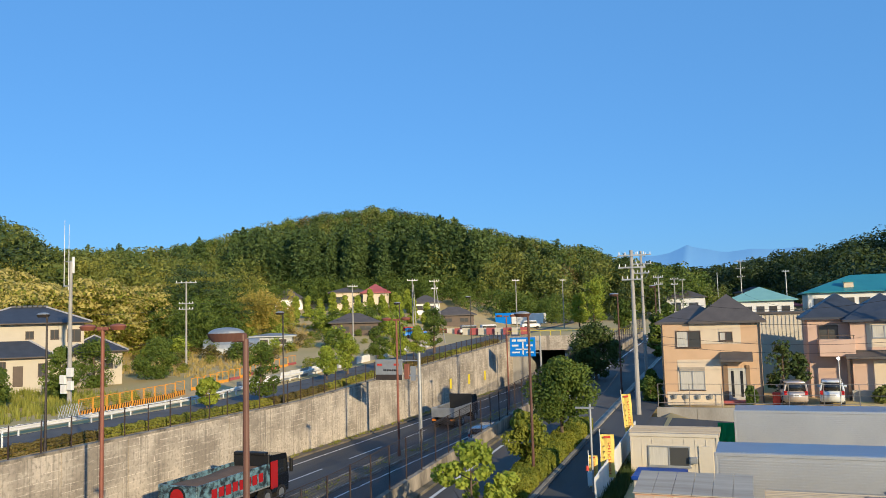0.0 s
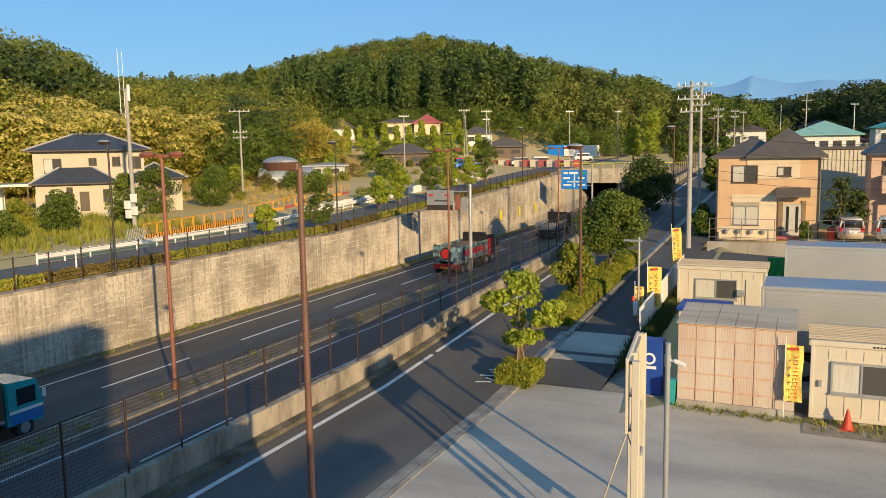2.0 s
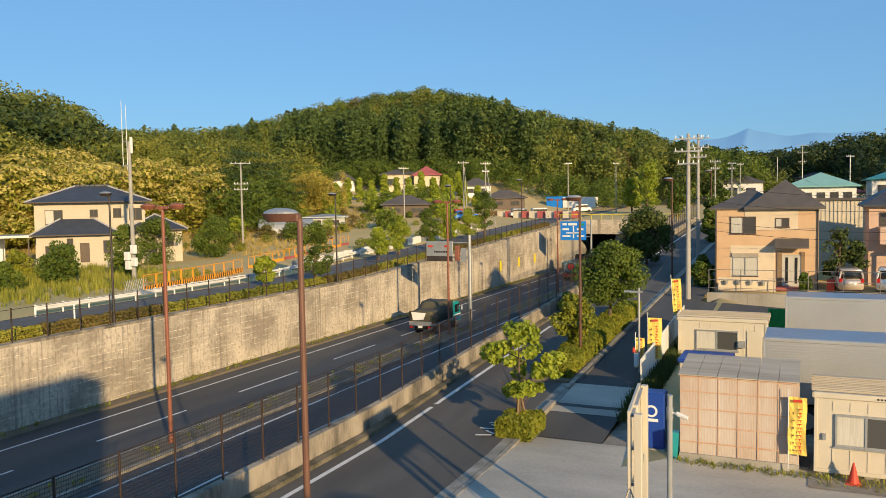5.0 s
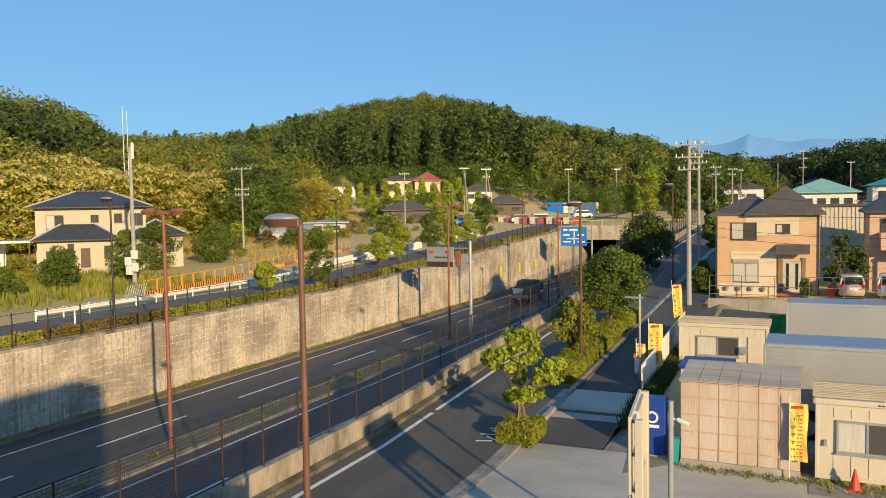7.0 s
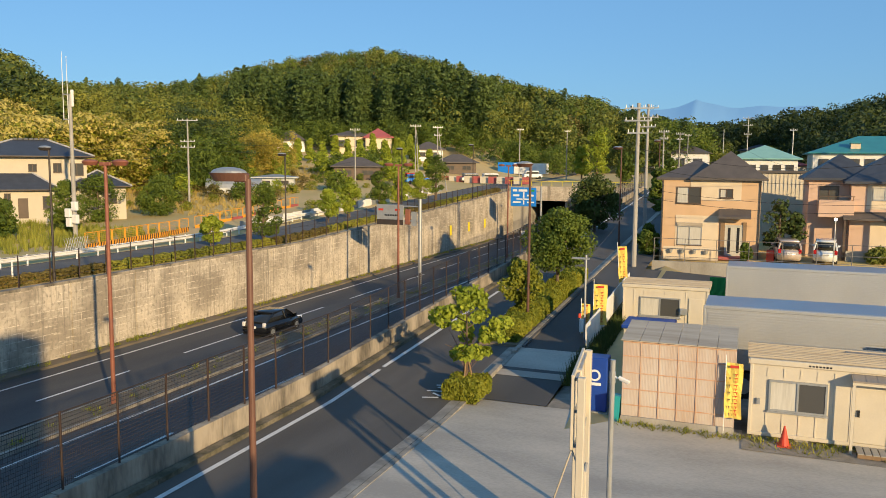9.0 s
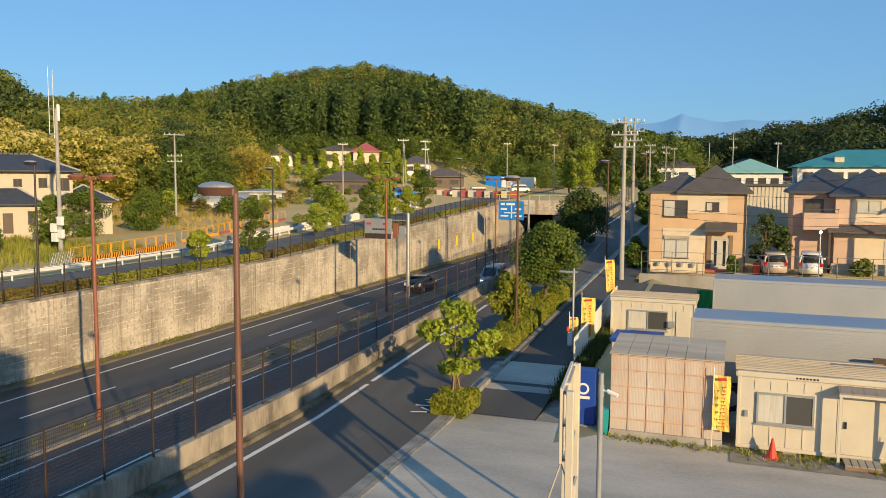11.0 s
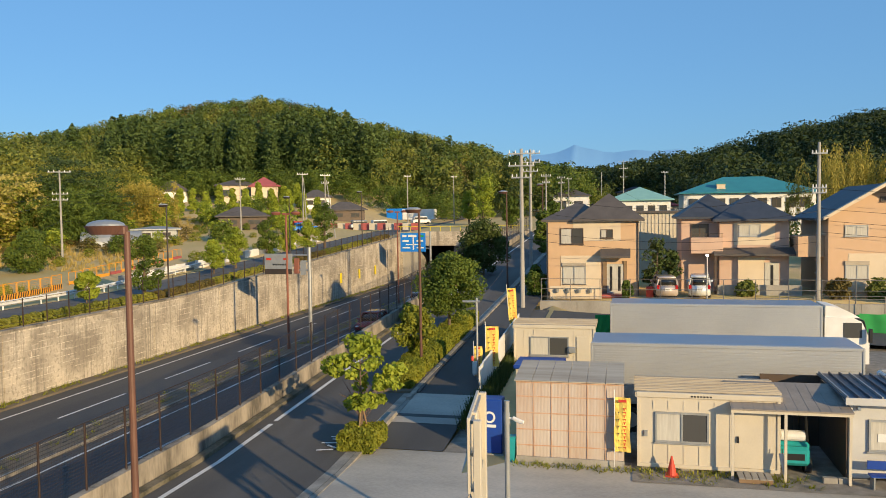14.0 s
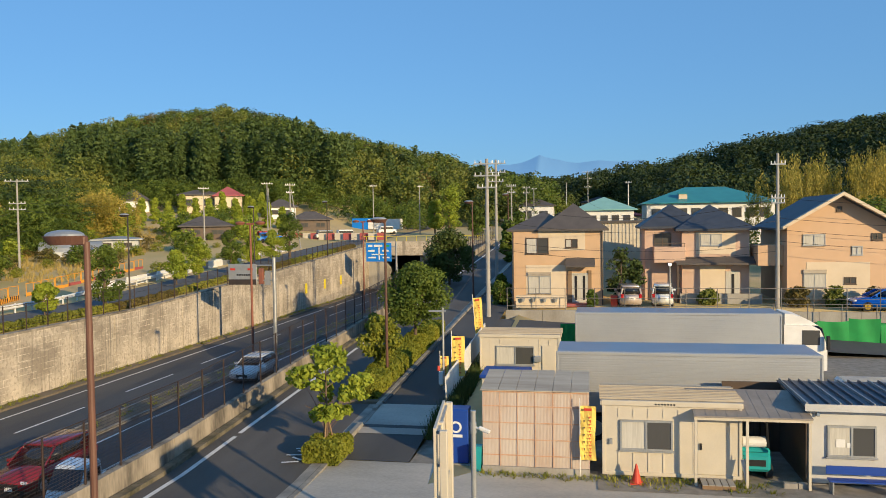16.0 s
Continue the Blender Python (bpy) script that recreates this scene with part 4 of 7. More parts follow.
# Distance haze is put into this blue, and the ridge glows to hold it.
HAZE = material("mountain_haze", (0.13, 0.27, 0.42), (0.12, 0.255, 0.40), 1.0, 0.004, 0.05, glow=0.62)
HAZE2 = material("far_hill", (0.09, 0.14, 0.10), (0.04, 0.075, 0.055), 1.0, 0.06, 0.4, 1.0)
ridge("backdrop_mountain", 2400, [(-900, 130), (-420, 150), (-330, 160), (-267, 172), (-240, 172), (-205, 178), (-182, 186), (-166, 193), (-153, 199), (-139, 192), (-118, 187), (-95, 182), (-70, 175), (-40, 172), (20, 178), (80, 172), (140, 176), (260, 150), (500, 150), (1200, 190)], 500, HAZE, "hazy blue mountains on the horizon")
ridge("backdrop_hill", 900, [(-420, 76), (-260, 72), (-160, 68), (-120, 60), (-80, 52), (-55, 45), (-20, 50), (40, 58), (120, 66), (260, 76)], 260, HAZE2, "distant wooded hill closing the valley")
rng_f = np.random.default_rng(77)
far = []
for i in range(520):
    x0, q = -130 + 330 * rng_f.random(), 0.75 * rng_f.random() ** 1.4
    zc = float(np.interp(x0, [-160, -120, -80, -55, -20, 40, 120, 260], [68, 60, 52, 45, 50, 58, 66, 76]))
    far.append((x0 * (1 - 0.03 * q), 900 - 260 * q, zc * (1 - q) - 5 * q - 4, 10 + 7 * rng_f.random(), 1.2))
woods("woods_far", "far", far, LEAFDARK, "distant dark woods covering the far hill")

# leafless shrub and small bush by the road
bare = empty("bare_shrub", pose(-10.1, 29.0, side_z(29)))
tagged(bare, "leafless purple-brown twiggy shrub beside the road", "shrub")
TWIG = material("twig_bark", (0.20, 0.13, 0.12), (0.13, 0.09, 0.08), 0.9, 4, 20)
rng_b = np.random.default_rng(5)
bm = bmesh.new()
for k in range(34):
    a, sp = rng_b.random() * 6.283, 0.15 + 0.75 * rng_b.random()
    hh = 0.9 + 0.9 * rng_b.random()
    mid = (0.45 * sp * math.cos(a), 0.45 * sp * math.sin(a), hh * 0.5)
    tip = (sp * math.cos(a + 0.3), sp * math.sin(a + 0.3), hh)
    tube(bm, (0, 0, 0), mid, 0.016, 0.01, 4)
    tube(bm, mid, tip, 0.01, 0.004, 4)
    tube(bm, mid, (tip[0] + 0.2, tip[1] - 0.15, hh * 0.9), 0.007, 0.003, 4)
part("twig_bundle", bm, TWIG, bare)
tree("roadside_shrub", -13.75, 49.0, side_z(49), 1.1, 0.8, LEAF, "small green bush against the parapet", 0.05, 14, 120, 0.09, 71, gap=0.4, kind_of="shrub", trunk_r=0.03)


# ---- houses ----
def hip_roof(x0, x1, y0, y1, ze, h, ov=0.45, along="x"):
    """A hipped roof slab with eaves."""
    x0, x1, y0, y1 = x0 - ov, x1 + ov, y0 - ov, y1 + ov
    w = min(x1 - x0, y1 - y0) / 2
    bm = bmesh.new()
    lo = [bm.verts.new(p) for p in ((x0, y0, ze - 0.16), (x1, y0, ze - 0.16), (x1, y1, ze - 0.16), (x0, y1, ze - 0.16))]
    mid = [bm.verts.new(p) for p in ((x0, y0, ze), (x1, y0, ze), (x1, y1, ze), (x0, y1, ze))]
    xm, ym = (x0 + x1) / 2, (y0 + y1) / 2
    if along == "x":
        a, b = bm.verts.new((x0 + w, ym, ze + h)), bm.verts.new((max(x1 - w, x0 + w + 0.02), ym, ze + h))
        faces = [(mid[0], mid[1], b, a), (mid[1], mid[2], b), (mid[2], mid[3], a, b), (mid[3], mid[0], a)]
    else:
        a, b = bm.verts.new((xm, y0 + w, ze + h)), bm.verts.new((xm, max(y1 - w, y0 + w + 0.02), ze + h))
        faces = [(mid[0], mid[1], a), (mid[1], mid[2], b, a), (mid[2], mid[3], b), (mid[3], mid[0], a, b)]
    for fc in faces:
        bm.faces.new(fc)
    bm.faces.new(lo[::-1])
    for i in range(4):
        j = (i + 1) % 4
        bm.faces.new((lo[i], lo[j], mid[j], mid[i]))
    bmesh.ops.recalc_face_normals(bm, faces=bm.faces)
    return bm


def gable_roof(x0, x1, y0, y1, ze, h, ov=0.45, thick=0.16):
    """A gable roof with its ridge along y."""
    xm = (x0 + x1) / 2
    s = h / (xm - x0)
    pr = [(x0 - ov, ze - s * ov), (xm, ze + h), (x1 + ov, ze - s * ov), (x1 + ov, ze - s * ov + thick), (xm, ze + h + thick * 1.2), (x0 - ov, ze - s * ov + thick)]
    return prism(pr, y0 - ov, y1 + ov)


def window(parent, x0, x1, z0, z1, y, curtain=True, shutter=False, name="window", frame_mat=None, both=False):
    """A sliding window on a wall that faces -y: frame, two panes, curtain behind, sill."""
    d = 0.05
    bm = bmesh.new()
    xm = (x0 + x1) / 2
    for a, b, c, e in ((x0, x0 + 0.06, z0, z1), (x1 - 0.06, x1, z0, z1), (x0 + 0.06, x1 - 0.06, z0, z0 + 0.06), (x0 + 0.06, x1 - 0.06, z1 - 0.06, z1), (xm - 0.03, xm + 0.03, z0 + 0.06, z1 - 0.06)):
        box(bm, a, b, y - d - 0.025, y + 0.02, c, e)
    w = part(name, bm, frame_mat or (BROWNTRIM if not shutter else GALV), parent)
    part("pane", cuboid(x0 + 0.06, xm - 0.03, y - 0.045, y - 0.004, z0 + 0.06, z1 - 0.06), GLASS if not curtain else CURTAIN, w)
    part("pane", cuboid(xm + 0.03, x1 - 0.06, y - 0.052, y - 0.004, z0 + 0.06, z1 - 0.06), CURTAIN if both else GLASS, w)
    part("sill", cuboid(x0 - 0.04, x1 + 0.04, y - 0.09, y, z0 - 0.05, z0 - 0.002), frame_mat or BROWNTRIM, w)
    if shutter:
        part("shutter_box", cuboid(x0 - 0.03, x1 + 0.03, y - 0.14, y, z1 + 0.002, z1 + 0.28, 0.01), PREFABDIRT, w)
    return w


# ochre house
Y1, ZB = 60.0, 1.9
house = empty("house")
tagged(house, "two-storey ochre and cream house with dark hipped roofs", "house")
part("wall", cuboid(-6.0, 0.75, Y1, Y1 + 7.2, ZB - 0.6, 7.55), ORANGEWALL, house, "ochre rendered walls")
part("wall_panel", cuboid(-4.0, -0.55, Y1 - 0.03, Y1, 6.0, 7.45), CREAM, house, "cream upper panel")
part("wall_panel", cuboid(-4.95, -2.0, Y1 - 0.03, Y1, ZB - 0.3, 4.9), CREAM, house, "cream lower panel")
part("roof", hip_roof(-6.0, -1.6, Y1 + 0.3, Y1 + 7.2, 7.6, 1.35, 0.4, "x"), SLATE, house, "dark slate hipped roof")
part("roof", hip_roof(-3.6, 0.75, Y1, Y1 + 6.5, 7.606, 1.95, 0.42, "y"), SLATE, house, "dark slate hipped roof")
window(house, -4.95, -3.25, 5.75, 6.95, Y1)
window(house, -2.0, -1.1, 6.2, 6.85, Y1)
window(house, -4.8, -3.1, 2.75, 4.1, Y1, True, True, both=True)
part("porch_roof", prism([(Y1 - 0.95, 4.78), (Y1, 5.3), (Y1, 5.42), (Y1 - 0.95, 4.9)], -2.0, 0.15, "x"), SLATE, house)
door = part("door", cuboid(-1.55, -0.35, Y1 - 0.06, Y1 + 0.02, ZB, 4.3), CURTAIN, house, "pale panelled double door")
for xx in (-1.25, -0.65):
    part("pane", cuboid(xx - 0.09, xx + 0.09, Y1 - 0.075, Y1 - 0.06, 2.3, 4.1), BLACK, door)
part("door_frame", cuboid(-1.85, -1.55, Y1 - 0.1, Y1, ZB, 4.5), WOOD, house)
part("door_frame", cuboid(-0.35, -0.1, Y1 - 0.1, Y1, ZB, 4.5), WOOD, house)
part("downpipe", rod((0.70, Y1 - 0.08, ZB), (0.70, Y1 - 0.08, 7.4), 0.04, None, 6), BROWNTRIM, house)
part("downpipe", rod((-5.9, Y1 - 0.08, ZB), (-5.9, Y1 - 0.08, 7.4), 0.04, None, 6), BROWNTRIM, house)
part("step", cuboid(-1.9, 0.1, Y1 - 1.2, Y1 - 0.1, ZB, ZB + 0.2, 0.02), REDROOF, house)
part("antenna", rod((-2.0, Y1 + 3.0, 9.4), (-2.0, Y1 + 3.0, 11.2), 0.025, None, 5), GALV, house)

# salmon house
Y2 = 63.0
house2 = empty("house")
tagged(house2, "two-storey salmon house with navy roofs and a balcony", "house")
part("wall", cuboid(6.7, 11.6, Y2, Y2 + 7, ZB - 0.6, 7.4), PINKWALL, house2)
part("wall", cuboid(4.0, 6.7, Y2 + 0.9, Y2 + 7, ZB - 0.6, 7.6), PINKWALL, house2)
part("wall_panel", cuboid(7.7, 10.6, Y2 - 0.03, Y2, 5.5, 7.2), CREAM, house2)
part("wall_panel", cuboid(8.0, 9.9, Y2 - 0.03, Y2, ZB, 4.6), CREAM, house2)
part("roof", hip_roof(4.0, 8.4, Y2 + 0.9, Y2 + 7, 7.65, 1.75, 0.4, "y"), NAVYROOF, house2)
part("roof", hip_roof(6.7, 11.6, Y2, Y2 + 6.5, 7.45, 1.85, 0.5, "x"), NAVYROOF, house2)
part("lean_roof", prism([(Y2 - 1.0, 4.75), (Y2, 5.2), (Y2, 5.32), (Y2 - 1.0, 4.87)], 6.2, 12.0, "x"), SLATE, house2)
part("balcony", cuboid(4.6, 6.9, Y2 - 0.55, Y2 + 0.88, 4.9, 6.1, 0.02), PINKWALL, house2)
part("balcony_rail", cuboid(4.6, 6.9, Y2 - 0.52, Y2 - 0.46, 6.35, 6.40), BROWNTRIM, house2)
for xx in (4.65, 5.7, 6.82):
    part("rail_post", cuboid(xx - 0.02, xx + 0.02, Y2 - 0.51, Y2 - 0.47, 6.1, 6.36), BROWNTRIM, house2)
window(house2, 8.05, 9.6, 6.15, 7.05, Y2, both=True, frame_mat=GALV)
window(house2, 4.7, 6.0, 5.4, 7.1, Y2 + 0.9, False)
d2 = part("door", cuboid(9.9, 10.9, Y2 - 0.06, Y2 + 0.02, ZB, 4.2), CURTAIN, house2, "pale double door")
part("pane", cuboid(10.3, 10.5, Y2 - 0.075, Y2 - 0.06, 2.2, 4.0), BLACK, d2)
part("porch_post", cuboid(6.25, 6.4, Y2 - 0.95, Y2 - 0.8, ZB, 4.8), BROWNTRIM, house2)
part("garden_wall", cuboid(6.4, 12.2, Y2 - 1.6, Y2 - 1.45, ZB - 0.3, ZB + 0.75), CONCRETE, house2)

# tan gabled house
Y3 = 60.5
house3 = empty("house")
tagged(house3, "two-storey tan house with a broad gable and navy roof", "house")
part("wall", prism([(13.7, ZB - 0.6), (20.7, ZB - 0.6), (20.7, 7.6), (17.2, 9.65), (13.7, 7.6)], Y3, Y3 + 9), TANWALL, house3)
part("wall_panel", cuboid(15.0, 19.2, Y3 - 0.03, Y3, 2.3, 5.0), CREAM, house3)
part("roof", gable_roof(13.7, 20.7, Y3, Y3 + 9, 7.62, 2.05, 0.55), NAVYROOF, house3)
part("bargeboard", gable_roof(13.7, 20.7, Y3 - 0.52, Y3 - 0.97, 7.66, 2.05, 0.5, 0.22), CREAM, house3)
part("balcony", cuboid(11.9, 13.7, Y3 + 1.0, Y3 + 4.0, 4.7, 6.2, 0.02), TANWALL, house3)
window(house3, 14.75, 16.25, 6.2, 7.0, Y3, both=True, frame_mat=GALV)
window(house3, 18.0, 18.7, 5.5, 6.15, Y3, both=True, frame_mat=GALV)
window(house3, 19.3, 20.0, 6.55, 7.05, Y3, False)
window(house3, 14.8, 16.3, 3.2, 4.2, Y3, True, True, both=True)
window(house3, 17.5, 18.3, 3.45, 3.95, Y3, False)
window(house3, 17.0, 17.35, 8.6, 8.95, Y3, False)

# low cream warehouse behind
shed = empty("warehouse")
tagged(shed, "cream corrugated warehouse behind the houses", "warehouse")
part("wall", cuboid(-1.5, 5.5, 75, 83, 1.5, 7.9), PREFAB, shed)
part("roof", cuboid(-1.8, 5.8, 74.8, 83.2, 7.9, 8.1), SLATE, shed)
for k in range(22):
    part("rib", cuboid(-1.45 + 0.32 * k, -1.37 + 0.32 * k, 74.95, 75, 4.6, 7.85), PREFAB, shed)

# mint and teal roofed halls
hall = empty("hall")
tagged(hall, "low white hall with a mint hipped metal roof", "hall")
part("wall", cuboid(-3.0, 7.0, 140, 150, 2, 9.6), WHITE, hall)
part("roof", hip_roof(-3.0, 7.0, 140, 150, 9.8, 2.3, 0.7, "x"), MINTROOF, hall)
for k in range(5):
    window(hall, -2.4 + 1.9 * k, -1.2 + 1.9 * k, 7.4, 8.8, 140, False)
hall2 = empty("hall")
tagged(hall2, "large white hall with a teal metal roof", "hall")
part("wall", cuboid(9.2, 30, 141, 155, 2, 10.6), WHITE, hall2)
part("roof", hip_roof(9.2, 30, 141, 155, 10.8, 2.8, 0.8, "x"), TEALROOF, hall2)
part("dormer", cuboid(14.6, 16.0, 141.8, 143.0, 11.4, 12.4), CREAM, hall2)
part("dormer_roof", hip_roof(14.6, 16.0, 141.8, 143.0, 12.4, 0.5, 0.15), TEALROOF, hall2)
for k in range(9):
    window(hall2, 10 + 2.2 * k, 11.5 + 2.2 * k, 8.2, 9.8, 141, False)

# far cottages at the foot of the hill and in the valley
def cottage(x, y, w, d, h, turn, wall, roof, label, rise=1.6):
    root = empty("house", pose(x, y, land_z(x, y) - 0.4, 0, 0, turn))
    tagged(root, label, "house")
    part("wall", cuboid(-w / 2, w / 2, -d / 2, d / 2, 0, h), wall, root)
    part("roof", hip_roof(-w / 2, w / 2, -d / 2, d / 2, h + 0.05, rise, 0.6, "x"), roof, root)
    window(root, -w * 0.35, -w * 0.12, h * 0.4, h * 0.75, -d / 2, False)
    window(root, w * 0.1, w * 0.35, h * 0.4, h * 0.75, -d / 2, False)
    return root


cottage(-90, 172, 9, 7, 4.2, 28, CREAM, SLATE, "cream house with a grey roof at the hill foot", 1.2)
cottage(-82.5, 171, 6, 7, 4.0, 28, CREAM, REDROOF, "cream house with a red roof at the hill foot", 2.2)
cottage(-107, 172, 7, 6, 3.0, 30, WHITE, SLATE, "grey-roofed old house at the hill foot", 2.4)
cottage(-66, 162, 6, 5, 2.6, 25, WHITE, SLATE, "small white house with a grey roof")
cottage(-65, 126, 8, 6, 2.4, 30, BROWNTRIM, SLATE, "low brown wooden house with a tiled roof")
cottage(-70, 108, 6, 5, 2.0, 30, GALV, GALV, "low metal garden shed with pale roof", 0.4)
cottage(-55, 150, 7, 5, 2.4, 30, BROWNTRIM, SLATE, "low brown farm shed with dark roof")
for k, (x, y) in enumerate([(-13, 190), (-4, 205), (6, 190), (-22, 215), (14, 210), (2, 240), (-10, 260), (18, 250), (-18, 290), (8, 300)]):
    cottage(x, y, 8, 7, 5, 15 * (k % 3), [WHITE, CREAM, PREFAB][k % 3], [SLATE, NAVYROOF, REDROOF, SLATE][k % 4], ["white valley house with a grey roof", "cream valley house with a dark roof", "pale valley house with a tiled roof"][k % 3])

# white farmhouse with navy tiles
farm = empty("house", pose(-69.2, 61.5, 2.75, 0, 0, 46))
tagged(farm, "white two-storey farmhouse with navy tiled hipped roofs", "house")
part("wall", cuboid(-5.6, 5.2, 0, 7.5, -0.8, 6.2), PLASTER, farm, "cream plastered upper walls")
part("roof", hip_roof(-5.6, 5.2, 0, 7.5, 6.25, 1.7, 0.75, "x"), NAVYROOF, farm, "navy glazed tile roof")
part("wall", cuboid(-5.2, 2.2, -3.2, 0, -0.8, 2.85), PLASTER, farm)
part("roof", hip_roof(-5.2, 2.2, -3.2, 1.0, 2.9, 1.55, 0.55, "x"), NAVYROOF, farm)
part("wall", cuboid(4.2, 8.9, -1.2, 5, -0.8, 3.1), PLASTER, farm)
part("roof", hip_roof(3.6, 8.9, -1.2, 5, 3.15, 1.6, 0.6, "x"), NAVYROOF, farm)
part("carport", cuboid(-12.5, -5.7, -0.5, 4.5, 2.6, 2.85), GALV, farm)
part("carport_wall", cuboid(-12.3, -9.0, 4.3, 4.5, -0.6, 2.6), WHITE, farm)
for xx in (-12.3, -9.0, -6.2):
    part("carport_post", cuboid(xx - 0.07, xx + 0.07, -0.4, -0.26, -0.6, 2.6), BROWNTRIM, farm)
window(farm, -4.6, -2.9, 3.9, 5.4, 0)
window(farm, -0.3, 0.5, 4.6, 5.4, 0, False)
window(farm, 2.0, 2.8, 4.5, 5.5, 0, False)
window(farm, 3.6, 4.9, 4.2, 5.5, 0, False)
window(farm, -4.4, -3.2, 0.3, 1.8, -3.2, False)
window(farm, -2.4, -1.8, 0.9, 2.5, -3.2, False)
window(farm, 1.0, 1.9, 0.9, 2.2, -3.2, False)
window(farm, 6.8, 8.0, 1.3, 2.2, -1.2, False)
part("door", cuboid(-1.2, -0.3, -3.26, -3.19, 0.0, 2.0), BROWNTRIM, farm)
RIDGE = material("ridge_mortar", (0.50, 0.48, 0.45), (0.30, 0.30, 0.32), 0.7, 3, 20)
for x0, x1, y0, y1, ze, h, ov in ((-5.6, 5.2, 0, 7.5, 6.25, 1.7, 0.75), (-5.2, 2.2, -3.2, 1.0, 2.9, 1.55, 0.55), (3.6, 8.9, -1.2, 5, 3.15, 1.6, 0.6)):
    w, ym = min(x1 - x0, y1 - y0) / 2 + ov, (y0 + y1) / 2
    for sx, xe in ((1, x0 - ov), (-1, x1 + ov)):
        part("hip_ridge", rod((xe, y0 - ov, ze + 0.04), (xe + sx * w, ym, ze + h + 0.04), 0.09, None, 6), RIDGE, farm, "pale mortared hip ridge")
    part("eave_gutter", rod((x0 - ov, y0 - ov - 0.06, ze - 0.08), (x1 + ov, y0 - ov - 0.06, ze - 0.08), 0.06, None, 6), BROWNTRIM, farm)
for k in range(7):
    part("ridge_tile", cuboid(-1.8 + 0.5 * k, -1.35 + 0.5 * k, 3.6, 3.9, 7.9, 8.15, 0.04), NAVYROOF, farm)

# ---- site cabins ----
def cabin(x0, x1, y0, y1, h, label, windows, ribs=0.45, skin=None):
    root = empty("site_cabin")
    tagged(root, label, "cabin")
    part("wall", cuboid(x0, x1, y0, y1, 0.18, h - 0.12), skin or PREFAB, root)
    n = int((x1 - x0) / ribs)
    for k in range(1, n):
        xx = x0 + k * (x1 - x0) / n
        if any(a - 0.08 < xx < b + 0.08 for a, b in windows):
            part("rib", cuboid(xx - 0.02, xx + 0.02, y0 - 0.018, y0, 0.22, 0.85), skin or PREFAB, root)
            part("rib", cuboid(xx - 0.02, xx + 0.02, y0 - 0.018, y0, 2.0, h - 0.25), skin or PREFAB, root)
        else:
            part("rib", cuboid(xx - 0.02, xx + 0.02, y0 - 0.018, y0, 0.22, h - 0.25), skin or PREFAB, root)
    for xx in (x0, x1):
        part("corner_post", cuboid(xx - 0.05, xx + 0.05, y0 - 0.04, y0 + 0.06, 0.12, h, 0.01), skin or PREFAB, root)
    part("top_rail", cuboid(x0 - 0.06, x1 + 0.06, y0 - 0.06, y0 + 0.06, h - 0.14, h + 0.02, 0.01), skin or PREFAB, root)
    part("base_rail", cuboid(x0 - 0.05, x1 + 0.05, y0 - 0.045, y0 + 0.06, 0.12, 0.24, 0.01), skin or PREFAB, root)
    part("roof", prism([(y0 - 0.05, h), (y1 + 0.1, h + 0.05), (y1 + 0.1, h - 0.15), (y0 - 0.05, h - 0.15)], x0 - 0.1, x1 + 0.1, "x"), PREFABDIRT, root)
    for k in range(9):
        yy = y0 + 0.15 + k * (y1 - y0 - 0.2) / 9
        part("roof_rib", cuboid(x0 - 0.12, x1 + 0.12, yy, yy + 0.05, h + 0.02, h + 0.085), PREFABDIRT, root)
    for xx in np.linspace(x0 + 0.3, x1 - 0.3, 4):
        part("foot_block", cuboid(xx - 0.2, xx + 0.2, y0 + 0.02, y0 + 0.25, 0.0, 0.13), CONCRETE, root)
    for a, b in windows:
        window(root, a, b, 0.95, 1.92, y0, True, frame_mat=GALV)
    return root


c1 = cabin(0.3, 4.5, 25.9, 28.2, 2.52, "cream prefabricated site cabin with sliding window", [(0.82, 2.45)])
bm = cuboid(3.2, 4.05, 25.84, 25.9, 0.26, 2.05)
cd = part("door", bm, PREFAB, c1, "cream steel door")
part("handle", cuboid(3.27, 3.33, 25.79, 25.84, 1.05, 1.25), BLACK, cd)
for k in range(7):
    part("name_mark", cuboid(1.9 + 0.095 * k, 1.96 + 0.095 * k, 25.832, 25.838, 2.42, 2.47), BLACK, c1)
part("meter_box", cuboid(0.48, 0.58, 25.82, 25.9, 1.12, 1.3), GALV, c1)
c2 = cabin(-5.7, -1.7, 40.3, 42.6, 2.5, "cream prefabricated site office beside white fence", [(-4.9, -2.95)])
part("door", cuboid(-2.55, -1.9, 40.24, 40.3, 0.26, 1.95), PREFAB, c2, "cream steel door")
part("air_unit", cuboid(-2.95, -2.6, 40.05, 40.28, 1.15, 1.45, 0.02), GALV, c2)
c3 = cabin(6.55, 12.0, 26.0, 29.0, 2.5, "pale site cabin under a ribbed metal roof", [(7.05, 8.45), (9.4, 10.9)], 5.4, CABINGREY)
for k in range(18):
    part("roof_seam", cuboid(6.35 + 0.32 * k, 6.39 + 0.32 * k, 25.6, 29.3, 2.62, 2.70), NAVYSHEET if k % 3 else GALV, c3)
part("roof_sheet", cuboid(6.3, 12.2, 25.55, 29.35, 2.58, 2.62), NAVYSHEET, c3, "navy ribbed roof sheet")
part("fascia", cuboid(6.3, 12.2, 25.52, 25.55, 2.44, 2.66), CABINGREY, c3)
part("wall_lamp", cuboid(6.72, 6.82, 25.88, 25.95, 2.2, 2.34, 0.01), BLUEGREY, c3)
